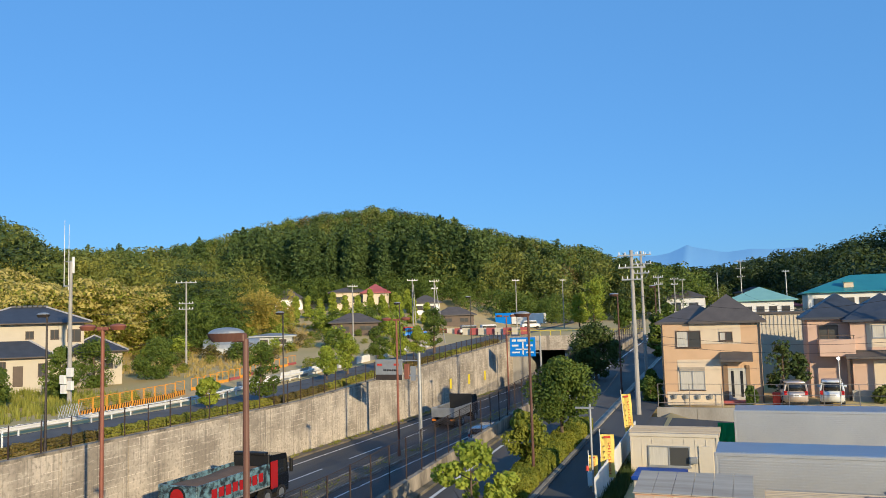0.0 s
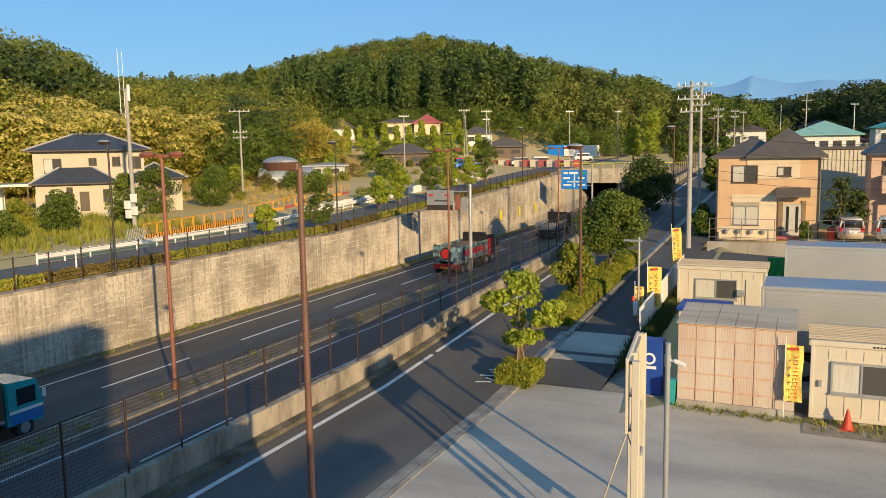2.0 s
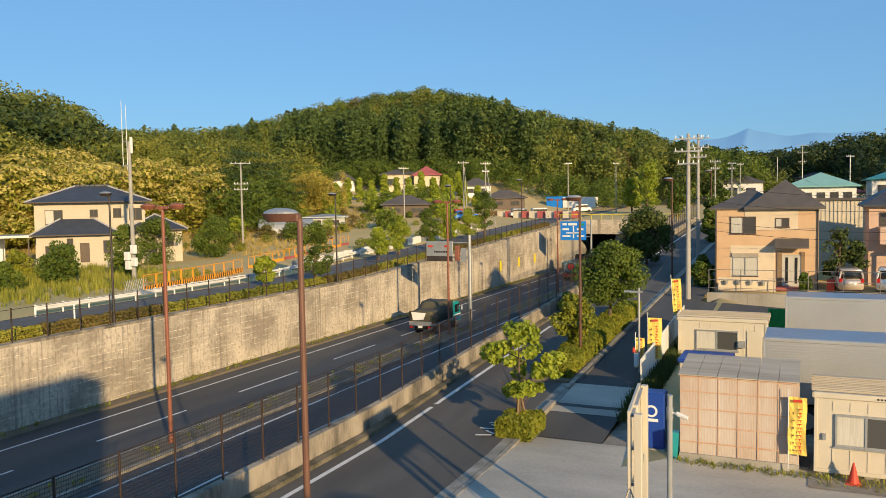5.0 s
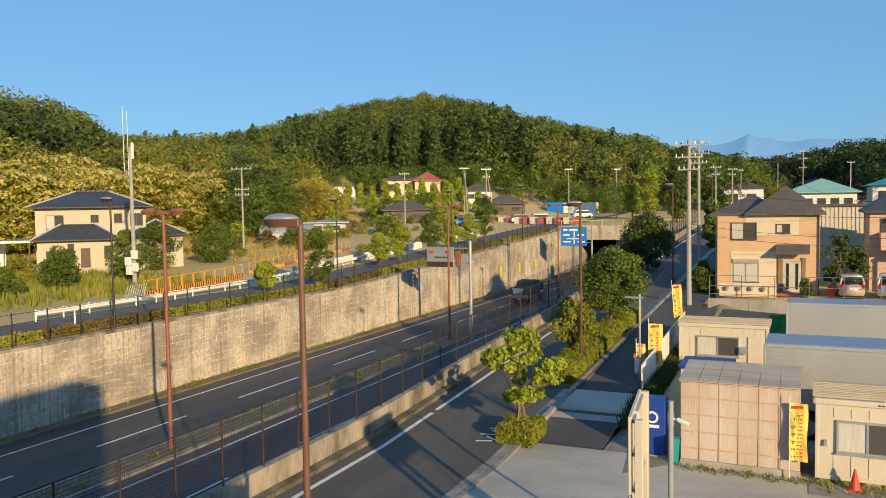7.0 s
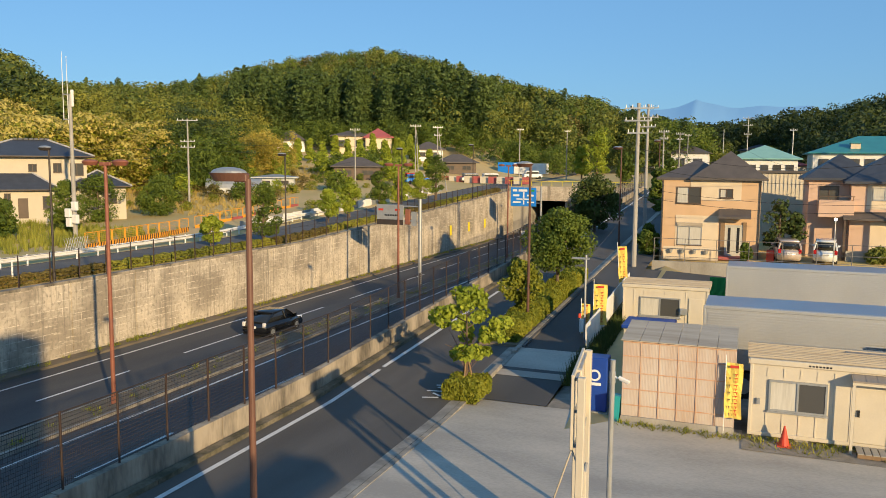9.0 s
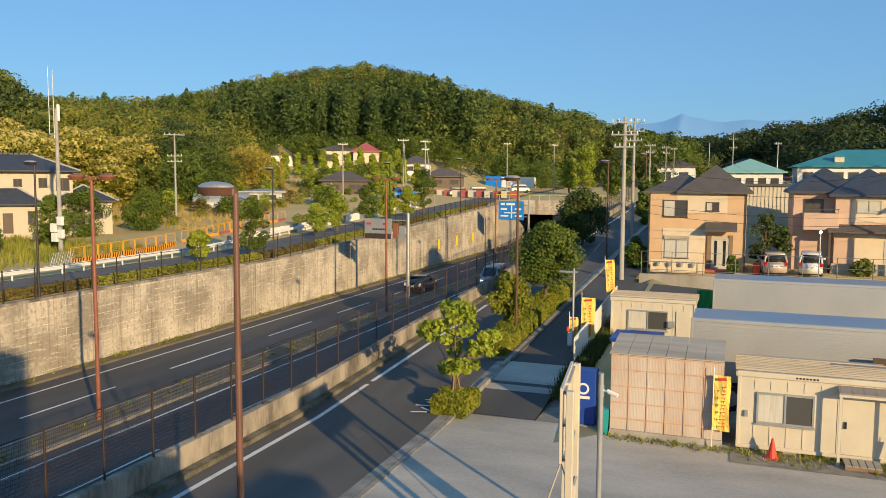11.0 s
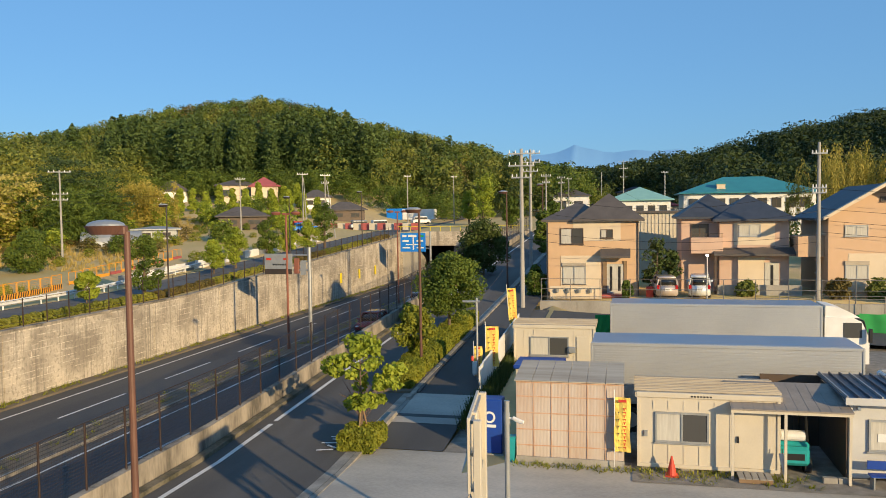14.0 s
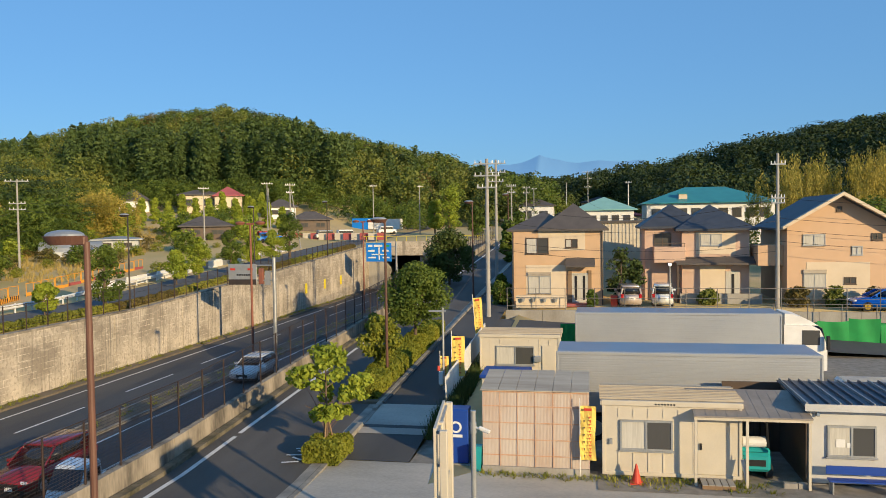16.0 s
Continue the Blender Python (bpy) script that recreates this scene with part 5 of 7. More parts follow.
part("notice", cuboid(7.3, 7.55, 25.94, 25.945, 1.25, 1.5), WHITE, c3)
part("notice", cuboid(7.6, 7.72, 25.94, 25.945, 1.25, 1.4), WHITE, c3)
block_a = part("concrete_block", cuboid(5.7, 6.1, 25.5, 25.7, 0.0, 0.2, 0.01), CONCRETE)
tagged(block_a, "hollow concrete block lying by the lean-to", "block")
tagged(part("concrete_block", cuboid(6.12, 6.4, 25.52, 25.72, 0.0, 0.2, 0.01), CONCRETE), "hollow concrete block lying by the lean-to", "block")
umb = empty("umbrella", pose(4.55, 25.5, 0))
tagged(umb, "furled clear umbrella leaning on the cabin corner", "umbrella")
part("cloth", rod((0.05, 0, 0.15), (0.0, 0.1, 0.85), 0.02, 0.10, 8), CABINGREY, umb)
part("shaft", rod((0.06, -0.02, 0.0), (0.0, 0.12, 1.0), 0.012, None, 6), BLACK, umb)
# lean-to between the cabins
TANROOF = material("dull_sheet_roof", (0.30, 0.26, 0.22), (0.22, 0.19, 0.16), 0.7, 1.5, 12)
lean = empty("lean_to")
tagged(lean, "rusty corrugated lean-to roof sheltering a forklift", "shelter")
part("roof", prism([(25.35, 2.2), (27.7, 2.57), (27.7, 2.61), (25.35, 2.24)], 3.05, 6.5, "x"), TANROOF, lean)
for k in range(11):
    part("corrugation", prism([(25.34, 2.235), (27.7, 2.605), (27.7, 2.615), (25.34, 2.245)], 3.1 + 0.31 * k, 3.14 + 0.31 * k, "x"), TANROOF, lean)
part("beam", cuboid(3.05, 6.5, 25.4, 25.46, 2.1, 2.19), PREFAB, lean)
for xx in (3.1, 4.62, 6.42):
    part("post", cuboid(xx - 0.04, xx + 0.04, 25.39, 25.47, 0, 2.1), PREFAB, lean)
part("back_wall", cuboid(4.5, 6.5, 29.5, 29.6, 0, 2.5), BROWNTRIM, lean)
part("side_wall", cuboid(6.44, 6.5, 26, 29.5, 0, 2.4), BROWNTRIM, lean)
# pallet step
pal = empty("pallet")
tagged(pal, "grey wooden pallet used as a door step", "pallet")
for k in range(5):
    part("slat", cuboid(3.25 + 0.2 * k, 3.42 + 0.2 * k, 25.05, 25.75, 0.16, 0.19), CONCRETE, pal)
for k in range(3):
    part("bearer", cuboid(3.25, 4.22, 25.08 + 0.28 * k, 25.16 + 0.28 * k, 0.04, 0.16), WOOD, pal)

# forklift
fork = empty("forklift", pose(5.0, 27.0, 0, 0, 0, 0))
tagged(fork, "teal forklift with its back turned, parked under the lean-to", "forklift")
part("body", cuboid(-0.5, 0.5, -0.6, 0.9, 0.25, 1.0, 0.08), TEAL, fork)
part("counterweight", cuboid(-0.48, 0.48, -0.85, -0.55, 0.3, 0.9, 0.1), TEAL, fork)
part("vent", cuboid(-0.3, 0.3, -0.87, -0.84, 0.5, 0.7), BLACK, fork)
part("gas_tank", rod((-0.35, -0.55, 1.2), (0.35, -0.55, 1.2), 0.17, None, 12), WHITE, fork)
for sx in (-0.45, 0.45):
    part("cage_post", rod((sx, -0.5, 1.0), (sx * 0.9, -0.35, 2.1), 0.035, None, 6), BLACK, fork)
    part("cage_post", rod((sx, 0.8, 1.0), (sx * 0.9, 0.55, 2.1), 0.035, None, 6), BLACK, fork)
    for sy in (-0.45, 0.65):
        part("wheel", rod((sx - 0.1, sy, 0.26), (sx + 0.1, sy, 0.26), 0.26, None, 16), RUBBER, fork)
part("cage_top", cuboid(-0.45, 0.45, -0.4, 0.6, 2.08, 2.14), BLACK, fork)
part("mast", cuboid(-0.3, 0.3, 0.95, 1.1, 0.1, 2.2), BLACK, fork)

# corrugated tin shed
RUSTLINE = material("rust_line", (0.50, 0.26, 0.14), (0.55, 0.40, 0.30), 0.8, 2.5, 14)
tin = empty("tin_shed")
tagged(tin, "rust-streaked corrugated sheet shed on the forecourt", "shed")
n = 150
for row, (z0, z1) in enumerate([(0.05, 0.62), (0.60, 1.15), (1.13, 1.7), (1.68, 2.25), (2.23, 2.72)]):
    bm = bmesh.new()
    v0 = []
    for k in range(n + 1):
        xx = -3.65 + 3.5 * k / n
        yy = 26.0 - 0.004 * row - (0.003 if k % 2 else 0.0)
        v0.append((bm.verts.new((xx, yy, z0)), bm.verts.new((xx, yy, z1))))
    for k in range(n):
        bm.faces.new((v0[k][0], v0[k + 1][0], v0[k + 1][1], v0[k][1]))
    part("sheet", bm, RUSTSHEET, tin)
    part("seam", cuboid(-3.64, -0.16, 25.958, 25.966, z1 - 0.04, z1 - 0.005), RUSTLINE, tin, "rust-brown lap seam")
for k in range(1, 6):
    part("joint", cuboid(-3.65 + 0.583 * k - 0.014, -3.65 + 0.583 * k + 0.014, 25.968, 25.974, 0.22, 2.7), RUSTLINE, tin, "rusty vertical sheet joint")
part("frame", cuboid(-3.64, -0.16, 26.03, 28.2, 0.0, 2.70), RUSTSHEET, tin)
for k in range(6):
    xx = -3.7 + 0.595 * k
    part("roof_sheet", prism([(25.9, 2.74), (28.3, 2.98), (28.3, 3.0), (25.9, 2.77)], xx, xx + 0.58, "x"), PREFABDIRT, tin)
part("plinth", cuboid(-3.66, -0.14, 25.92, 26.02, 0, 0.22), CONCRETE, tin)
blue_lid = part("water_tank", cuboid(-4.6, -2.6, 32.0, 34.0, 1.9, 2.05, 0.03), BLUE)
blue_lid2 = part("tank_body", cuboid(-4.5, -2.7, 32.1, 33.9, 0, 1.9), PREFAB, blue_lid)
tagged(blue_lid, "small store with a blue flat roof behind the tin shed", "store")

# drinks machine, bin, cone
vend = empty("vending_machine")
tagged(vend, "tall dark blue drinks machine with white round emblem", "vending machine")
part("body", cuboid(-4.9, -4.2, 26.4, 27.1, 0.1, 1.95, 0.03), BLUE, vend)
part("emblem", rod((-4.62, 26.395, 1.35), (-4.62, 26.385, 1.35), 0.2, None, 20), WHITE, vend)
part("emblem_core", rod((-4.62, 26.386, 1.35), (-4.62, 26.378, 1.35), 0.13, None, 20), BLUE, vend)
part("emblem_bar", cuboid(-4.85, -4.4, 26.385, 26.395, 1.0, 1.1), WHITE, vend)
part("plinth", cuboid(-5.05, -4.15, 26.3, 27.2, 0.0, 0.1), CONCRETE, vend)
binn = part("bin", prism([(-4.0, 0.0), (-3.72, 0.0), (-3.68, 0.85), (-4.04, 0.85)], 25.9, 26.25), TEAL)
tagged(binn, "pale blue plastic bin beside the tin shed", "bin")
bm = rod((0, 0, 0.03), (0, 0, 0.62), 0.16, 0.025, 14)
box(bm, -0.2, 0.2, -0.2, 0.2, 0, 0.035)
cone = part("traffic_cone", bm, RED)
cone.location = (1.3, 25.4, 0.03)
tagged(cone, "orange-red traffic cone before the cabin", "cone")
bench = empty("bench")
tagged(bench, "blue plastic bench against the cabin wall", "bench")
part("seat", cuboid(6.9, 8.7, 25.1, 25.45, 0.42, 0.46), BLUE, bench)
part("backrest", cuboid(6.9, 8.7, 25.5, 25.54, 0.55, 0.8), BLUE, bench)
bench_red = empty("bench")
tagged(bench_red, "faded red plastic bench against the cabin wall", "bench")
part("seat", cuboid(8.85, 10.3, 25.1, 25.45, 0.42, 0.46), RED, bench_red)
part("backrest", cuboid(8.85, 10.3, 25.5, 25.54, 0.55, 0.8), RED, bench_red)
for xx in (8.95, 10.2):
    part("leg", cuboid(xx - 0.02, xx + 0.02, 25.12, 25.52, 0.02, 0.42), GALV, bench_red)
for xx in (7.0, 8.6):
    part("leg", cuboid(xx - 0.02, xx + 0.02, 25.12, 25.52, 0.02, 0.42), GALV, bench)

# ---- big lorries with aluminium boxes ----
def wheel(parent, x, y, r, w, rim=GALV, name="wheel"):
    wh = part(name, rod((x - w / 2, 0, 0), (x + w / 2, 0, 0), r, None, 20), RUBBER, parent)
    wh.location = (0, y, r)
    part("rim", rod((x - w / 2 - 0.012, 0, 0), (x + w / 2 + 0.012, 0, 0), r * 0.6, None, 16), rim, wh)
    part("hub", rod((x - w / 2 - 0.03, 0, 0), (x + w / 2 + 0.03, 0, 0), r * 0.2, None, 8), BLACK, wh)
    return wh


def lorry(x0, x1, y0, y1, label, cab_len):
    root = empty("lorry")
    tagged(root, label, "lorry")
    part("box", cuboid(x0, x1, y0, y1, 1.1, 3.36, 0.03), ALU, root, "ribbed aluminium cargo box")
    n = 22
    for k in range(n):
        z = 1.2 + 2.0 * k / n
        part("rib", cuboid(x0 + 0.12, x1 - 0.12, y0 - 0.018, y0, z, z + 0.045), ALU, root)
    part("top_rail", cuboid(x0 - 0.02, x1 + 0.02, y0 - 0.035, y0 + 0.06, 3.27, 3.385, 0.01), ALU, root)
    part("box_roof", cuboid(x0 + 0.02, x1 - 0.02, y0 + 0.07, y1 - 0.03, 3.363, 3.40), BLUEGREY, root, "blue-grey roof sheet")
    for xx in (x0, x1):
        part("corner_post", cuboid(xx - 0.04, xx + 0.04, y0 - 0.03, y0 + 0.08, 1.05, 3.38, 0.01), ALU, root)
    part("chassis", cuboid(x0, x1 + cab_len, y0 + 0.5, y1 - 0.5, 0.6, 1.08), BLACK, root)
    for xx in (x0 + 1.4, x0 + 2.6, x1 + 0.8):
        for yy in (y0 + 0.2, y1 - 0.2):
            w = part("wheel", rod((xx, yy - 0.14, 0.5), (xx, yy + 0.14, 0.5), 0.5, None, 18), RUBBER, root)
            part("rim", rod((xx, yy - 0.16, 0.5), (xx, yy + 0.16, 0.5), 0.3, None, 14), GALV, w)
    if not cab_len:
        return root
    cab = part("cab", prism([(x1 + 0.15, 0.5), (x1 + cab_len, 0.5), (x1 + cab_len, 1.7), (x1 + cab_len - 0.12, 2.1), (x1 + cab_len - 0.35, 2.6), (x1 + cab_len - 0.7, 2.78), (x1 + 0.15, 2.8)], y0 + 0.05, y1 - 0.05), WHITE, root, "white lorry cab")
    part("deflector", prism([(x1 + 0.2, 2.8), (x1 + cab_len - 0.4, 2.78), (x1 + cab_len - 0.75, 3.0), (x1 + 1.0, 3.22), (x1 + 0.6, 3.34), (x1 + 0.2, 3.38)], y0 + 0.15, y1 - 0.15), WHITE, root)
    part("side_window", cuboid(x1 + 1.0, x1 + cab_len - 0.35, y0 + 0.035, y0 + 0.05, 1.8, 2.55), GLASS, root)
    part("windscreen", prism([(x1 + cab_len + 0.005, 1.75), (x1 + cab_len + 0.02, 1.75), (x1 + cab_len - 0.2, 2.65), (x1 + cab_len - 0.225, 2.65)], y0 + 0.2, y1 - 0.2), GLASS, root)
    part("mirror", cuboid(x1 + cab_len - 0.1, x1 + cab_len + 0.05, y0 - 0.3, y0 - 0.1, 1.6, 2.3, 0.02), BLACK, root)
    return root


lorry(-1.35, 8.0, 30.1, 32.5, "parked lorry with long ribbed aluminium box", 0)
lorry(-0.9, 9.4, 42.7, 45.1, "parked white lorry with smooth pale box", 2.2)
tr = empty("parked_truck")
tagged(tr, "white small truck with a striped pale roof", "truck")
part("body", cuboid(9.5, 12.6, 32.4, 34.1, 0.5, 1.9, 0.08), WHITE, tr)
for k in range(7):
    part("roof_rib", cuboid(9.6, 12.4, 32.5 + 0.22 * k, 32.6 + 0.22 * k, 1.9, 1.94), GALV, tr)
for xx in (10.1, 12.0):
    part("wheel", rod((xx, 32.35, 0.32), (xx, 32.6, 0.32), 0.32, None, 16), RUBBER, tr)
    part("wheel", rod((xx, 33.9, 0.32), (xx, 34.15, 0.32), 0.32, None, 16), RUBBER, tr)

# terrace wall, pipe fence and green nets before the houses
terr = empty("wall_terrace")
tagged(terr, "low concrete terrace wall before the houses", "wall", kind="structure")
for k in range(17):
    part("terrace_block", cuboid(-6.1 + 2.6 * k, -3.52 + 2.6 * k, 56.0, 56.25, -0.1, 1.95), CONCRETE, terr)


def pipe_fence(x0, x1, y, z, h):
    root = empty("pipe_fence")
    tagged(root, "galvanised pipe railing along the terrace edge", "fence")
    n = int((x1 - x0) / 1.9)
    for k in range(n + 1):
        xx = x0 + (x1 - x0) * k / n
        part("post", rod((xx, y, z), (xx, y, z + h), 0.03, None, 6), PIPE, root)
    for q in (1.0, 0.55, 0.2):
        part("rail", rod((x0, y, z + h * q), (x1, y, z + h * q), 0.018, None, 6), PIPE, root)
    return root


pipe_fence(-6.0, 20.5, 56.12, 1.95, 1.55)
pipe_fence(9.5, 24.0, 54.7, 0, 2.6)
for k in range(8):
    x0 = 10.4 + 1.9 * k
    bm = bmesh.new()
    rows = []
    for j in range(7):
        z = 0.1 + 0.27 * j - 0.18 * ((k * 5) % 3) * (j == 6)
        rows.append([bm.verts.new((x0 + 1.9 * i / 8, 54.62 - 0.05 * math.sin(1.1 * i + 3.3 * k + 0.3 * j), z - 0.06 * math.sin(math.pi * i / 8) * (j > 3))) for i in range(9)])
    for j in range(6):
        for i in range(8):
            bm.faces.new((rows[j][i], rows[j][i + 1], rows[j + 1][i + 1], rows[j + 1][i]))
    nt = part("net_sheet", bm, GREENNET, smooth=True)
    tagged(nt, "green construction net hung on a pipe frame", "net")
bm = bmesh.new()
rows = [[bm.verts.new((-1.9 + 0.2 * i, 47.0 + 0.06 * math.sin(3 * i + j), 0.1 + 0.35 * j)) for i in range(8)] for j in range(7)]
for j in range(6):
    for i in range(7):
        bm.faces.new((rows[j][i], rows[j][i + 1], rows[j + 1][i + 1], rows[j + 1][i]))
tagged(part("net_sheet", bm, GREENNET), "green construction net behind the site office", "net")
low = empty("low_wall")
tagged(low, "cream low wall with flower pots before the ochre house", "wall")
part("wall", cuboid(-5.6, -1.9, 58.4, 58.55, 1.85, 2.75), CREAM, low)
for k in range(4):
    part("pot", rod((-5.1 + 0.8 * k, 58.3, 2.3), (-5.1 + 0.8 * k, 58.3, 2.55), 0.12, 0.17, 10), GALV, low)
# garden shrubs before the houses
for k, (x, y, h, r, m) in enumerate([(2.1, 61.5, 4.0, 1.25, LEAFDARK), (3.1, 62.5, 3.2, 1.0, LEAFDARK), (8.3, 60.6, 1.1, 0.9, LEAFMIX), (14.2, 59.4, 1.5, 1.0, LEAFRUST), (16.6, 59.4, 1.3, 1.0, LEAFMIX), (19.2, 59.3, 1.2, 1.2, LEAFRUST), (-0.1, 58.4, 1.2, 0.45, LEAF), (-7.0, 60.5, 1.7, 0.9, LEAF), (-7.2, 63.5, 2.0, 1.0, LEAF), (6.5, 72, 4.5, 1.8, LEAF), (1.2, 88, 5, 1.8, LEAF), (4.4, 90, 4.6, 2.2, LEAF)]):
    tree("garden_shrub", x, y, max(1.85, land_z(x, y)), h, r, m, "leafy garden shrub beside the houses", 0.05, 24, 60, 0.16, 400 + k, gap=0.4, kind_of="shrub")

# ---- poles, lamps, signs ----
def utility_pole(x, y, z, h, r=0.17, arms=((0.97, 0.9), (0.90, 0.9), (0.83, 0.7)), turn=0, kind=POLE, stays=False):
    root = empty("utility_pole", pose(x, y, z, 0, 0, turn))
    tagged(root, "grey concrete utility pole with steel crossarms", "utility pole")
    part("shaft", rod((0, 0, -0.2), (0, 0, h), r, r * 0.6, 10), kind, root)
    for q, w in arms:
        arm = part("crossarm", cuboid(-w, w, -0.2, -0.12, h * q - 0.05, h * q + 0.05), GALV, root)
        for xx in (-w * 0.9, -w * 0.45, w * 0.45, w * 0.9):
            part("insulator", rod((xx, -0.16, h * q + 0.05), (xx, -0.16, h * q + 0.24), 0.045, 0.03, 6), WHITE, arm)
    for k in range(8):
        part("step_bolt", rod((-0.24, 0, 2.2 + 0.9 * k), (0.24, 0, 2.2 + 0.9 * k), 0.012, None, 4), GALV, root)
    return root


utility_pole(-7.2, 55, 0.9, 11.7, 0.19, turn=8)
utility_pole(-8.6, 72, 2.2, 11.6, turn=5)
utility_pole(-10.0, 100, 3.6, 9.2, 0.12, ((0.97, 0.6), (0.88, 0.5)), 5)
utility_pole(-10.4, 128, 4.6, 9, 0.11, ((0.97, 0.6), (0.88, 0.5)), 5)
utility_pole(-11.5, 160, 5.6, 9, 0.11, ((0.97, 0.6),), 5)
utility_pole(-12.5, 200, 7, 9, 0.1, ((0.97, 0.5),), 5)
utility_pole(12.65, 58.6, 1.6, 11.1, 0.16, ((0.93, 0.5), (0.72, 0.45), (0.69, 0.45)))
utility_pole(-66.2, 82.4, 2.0, 11.9, 0.15, ((0.98, 1.3), (0.76, 0.9), (0.70, 0.9)), 30)
utility_pole(-58, 112, 3, 11, 0.13, ((0.97, 0.8),), 30)
utility_pole(-46.5, 118, 4.5, 10, 0.13, ((0.97, 0.8), (0.85, 0.6)), 30)
utility_pole(-52, 122, 4.5, 10.5, 0.13, ((0.97, 0.9),), 30)
utility_pole(-42, 150, 5.5, 10, 0.13, ((0.97, 0.7),), 30)
utility_pole(-34.5, 158, 5.5, 10, 0.12, ((0.97, 0.6),), 30)
utility_pole(-1.0, 190, 6.5, 13, 0.12, ((0.97, 1.2), (0.85, 1.0), (0.7, 0.8)), 0, GALV)
utility_pole(6.5, 150, 5.5, 9.5, 0.12, ((0.97, 0.6),), 0, GALV)
for a, b in (((-50.5, 120, 4.3), (-51.8, 122, 14)), ((-44.5, 117, 4.3), (-46.3, 118, 13.5))):
    ob = part("stay_pole", rod(a, b, 0.09, 0.06, 6), POLE)
    tagged(ob, "leaning pale prop of a utility pole", "pole")
mast = empty("telecom_pole", pose(-53.6, 51.8, 2.0))
tagged(mast, "tall concrete pole with whip antennas and equipment boxes", "pole")
part("shaft", rod((0, 0, -0.2), (0, 0, 12.0), 0.2, 0.13, 10), POLE, mast)
part("panel_antenna", cuboid(0.15, 0.35, -0.1, 0.1, 11.0, 12.4, 0.03), WHITE, mast)
for xx, z0, z1 in ((-0.75, 10.0, 15.6), (-0.25, 9.6, 15.2)):
    part("whip", rod((xx, 0, z0), (xx, 0, z1), 0.035, 0.02, 6), WHITE, mast)
part("bracket", cuboid(-0.8, 0.1, -0.04, 0.04, 9.9, 10.0), GALV, mast)
part("bracket", cuboid(-0.8, 0.1, -0.04, 0.04, 12.0, 12.08), GALV, mast)
for xx, zz in ((-0.4, 1.7), (0.35, 2.3), (0.4, 1.2), (-0.3, 0.9)):
    part("box", cuboid(xx - 0.28, xx + 0.28, -0.45, -0.15, zz, zz + 0.75, 0.03), WHITE, mast)


def lamp_mast(x, y, z, h, heads, label, mat=BROWN, r=0.085):
    """A brown steel lamp with flat saucer heads at the given sides."""
    root = empty("street_lamp", pose(x, y, z))
    tagged(root, label, "street lamp")
    part("pole", rod((0, 0, 0), (0, 0, h), r, r * 0.75, 12), mat, root)
    part("collar", rod((0, 0, 0), (0, 0, 0.5), r * 1.35, r * 1.3, 12), mat, root)
    for sx, reach in heads:
        hd = part("arm", cuboid(min(0, sx * 0.3), max(0, sx * 0.3), -0.07, 0.07, h - 0.06, h + 0.1, 0.02), mat, root)
        bm = bmesh.new()
        bmesh.ops.create_cone(bm, cap_ends=True, segments=24, radius1=0.30, radius2=0.42, depth=0.16, matrix=Matrix.Translation((sx * (reach - 0.42), 0, h + 0.03)) @ Matrix.Diagonal((1, 0.7, 1, 1)))
        part("head", bm, mat, hd)
        bm = bmesh.new()
        bmesh.ops.create_uvsphere(bm, u_segments=20, v_segments=10, radius=0.38, matrix=Matrix.Translation((sx * (reach - 0.42), 0, h + 0.11)) @ Matrix.Diagonal((1, 0.7, 0.3, 1)))
        part("dome", bm, GALV if len(heads) == 1 else mat, hd, "dome cover")
    return root


lamp_mast(-8.98, 12.9, 0, 8.1, [(-1, 0.86)], "brown steel street lamp with a saucer head", LAMPBROWN, 0.075)
lamp_mast(-9.62, 36.3, side_z(36.3), 7.75, [(-1, 0.7)], "dark brown street lamp with a saucer head", BROWN, 0.075)
lamp_mast(-9.6, 64, side_z(64), 7.75, [(-1, 0.7)], "dark brown street lamp with a saucer head", BROWN, 0.075)
lamp_mast(-9.6, 92, side_z(92), 7.75, [(-1, 0.7)], "dark brown street lamp with a saucer head", BROWN, 0.075)
for y in (26.9, 57.6, 88.3):
    lamp_mast(-26.0, y, MAIN_Z + 0.1, 10.6, [(-1, 1.25), (1, 1.25)], "rust-red twin-headed street lamp on the median", RUST, 0.1)
for y in (32.9, 56.5, 80.0, 104.0):
    lamp_mast(-35.7, y, upper_z(y), 7.3, [(-1, 0.7)], "thin dark brown street lamp above the wall", DARKMETAL, 0.07)

# gantry with the grey board seen from behind, and the blue direction sign
gan = empty("sign_gantry")
tagged(gan, "galvanised gantry with a grey sign board over the road", "sign")
part("mast", rod((-25.97, 62, MAIN_Z), (-25.97, 62, 5.5), 0.17, 0.15, 14), GALV, gan)
for z in (4.85, 3.6):
    part("arm", rod((-25.97, 62, z), (-29.8, 62, z), 0.06, None, 8), GALV, gan)
b = part("board", cuboid(-29.95, -27.45, 61.82, 61.92, 3.25, 4.98, 0.02), GALV, gan, "dull grey board with faint marks")
part("stiffener", cuboid(-29.93, -27.47, 61.78, 61.82, 3.25, 3.7), DARKMETAL, b)
for xx in (-29.55, -28.0):
    part("mark", cuboid(xx - 0.22, xx + 0.22, 61.8, 61.818, 4.45, 4.62), REDINK, b)
for k in range(8):
    part("mark", cuboid(-29.2 + 0.16 * k, -29.09 + 0.16 * k, 61.8, 61.818, 4.0, 4.14), BLACK, b)
part("light_box", cuboid(-27.3, -26.9, 61.85, 62.15, 3.3, 4.6, 0.03), RUST, gan)
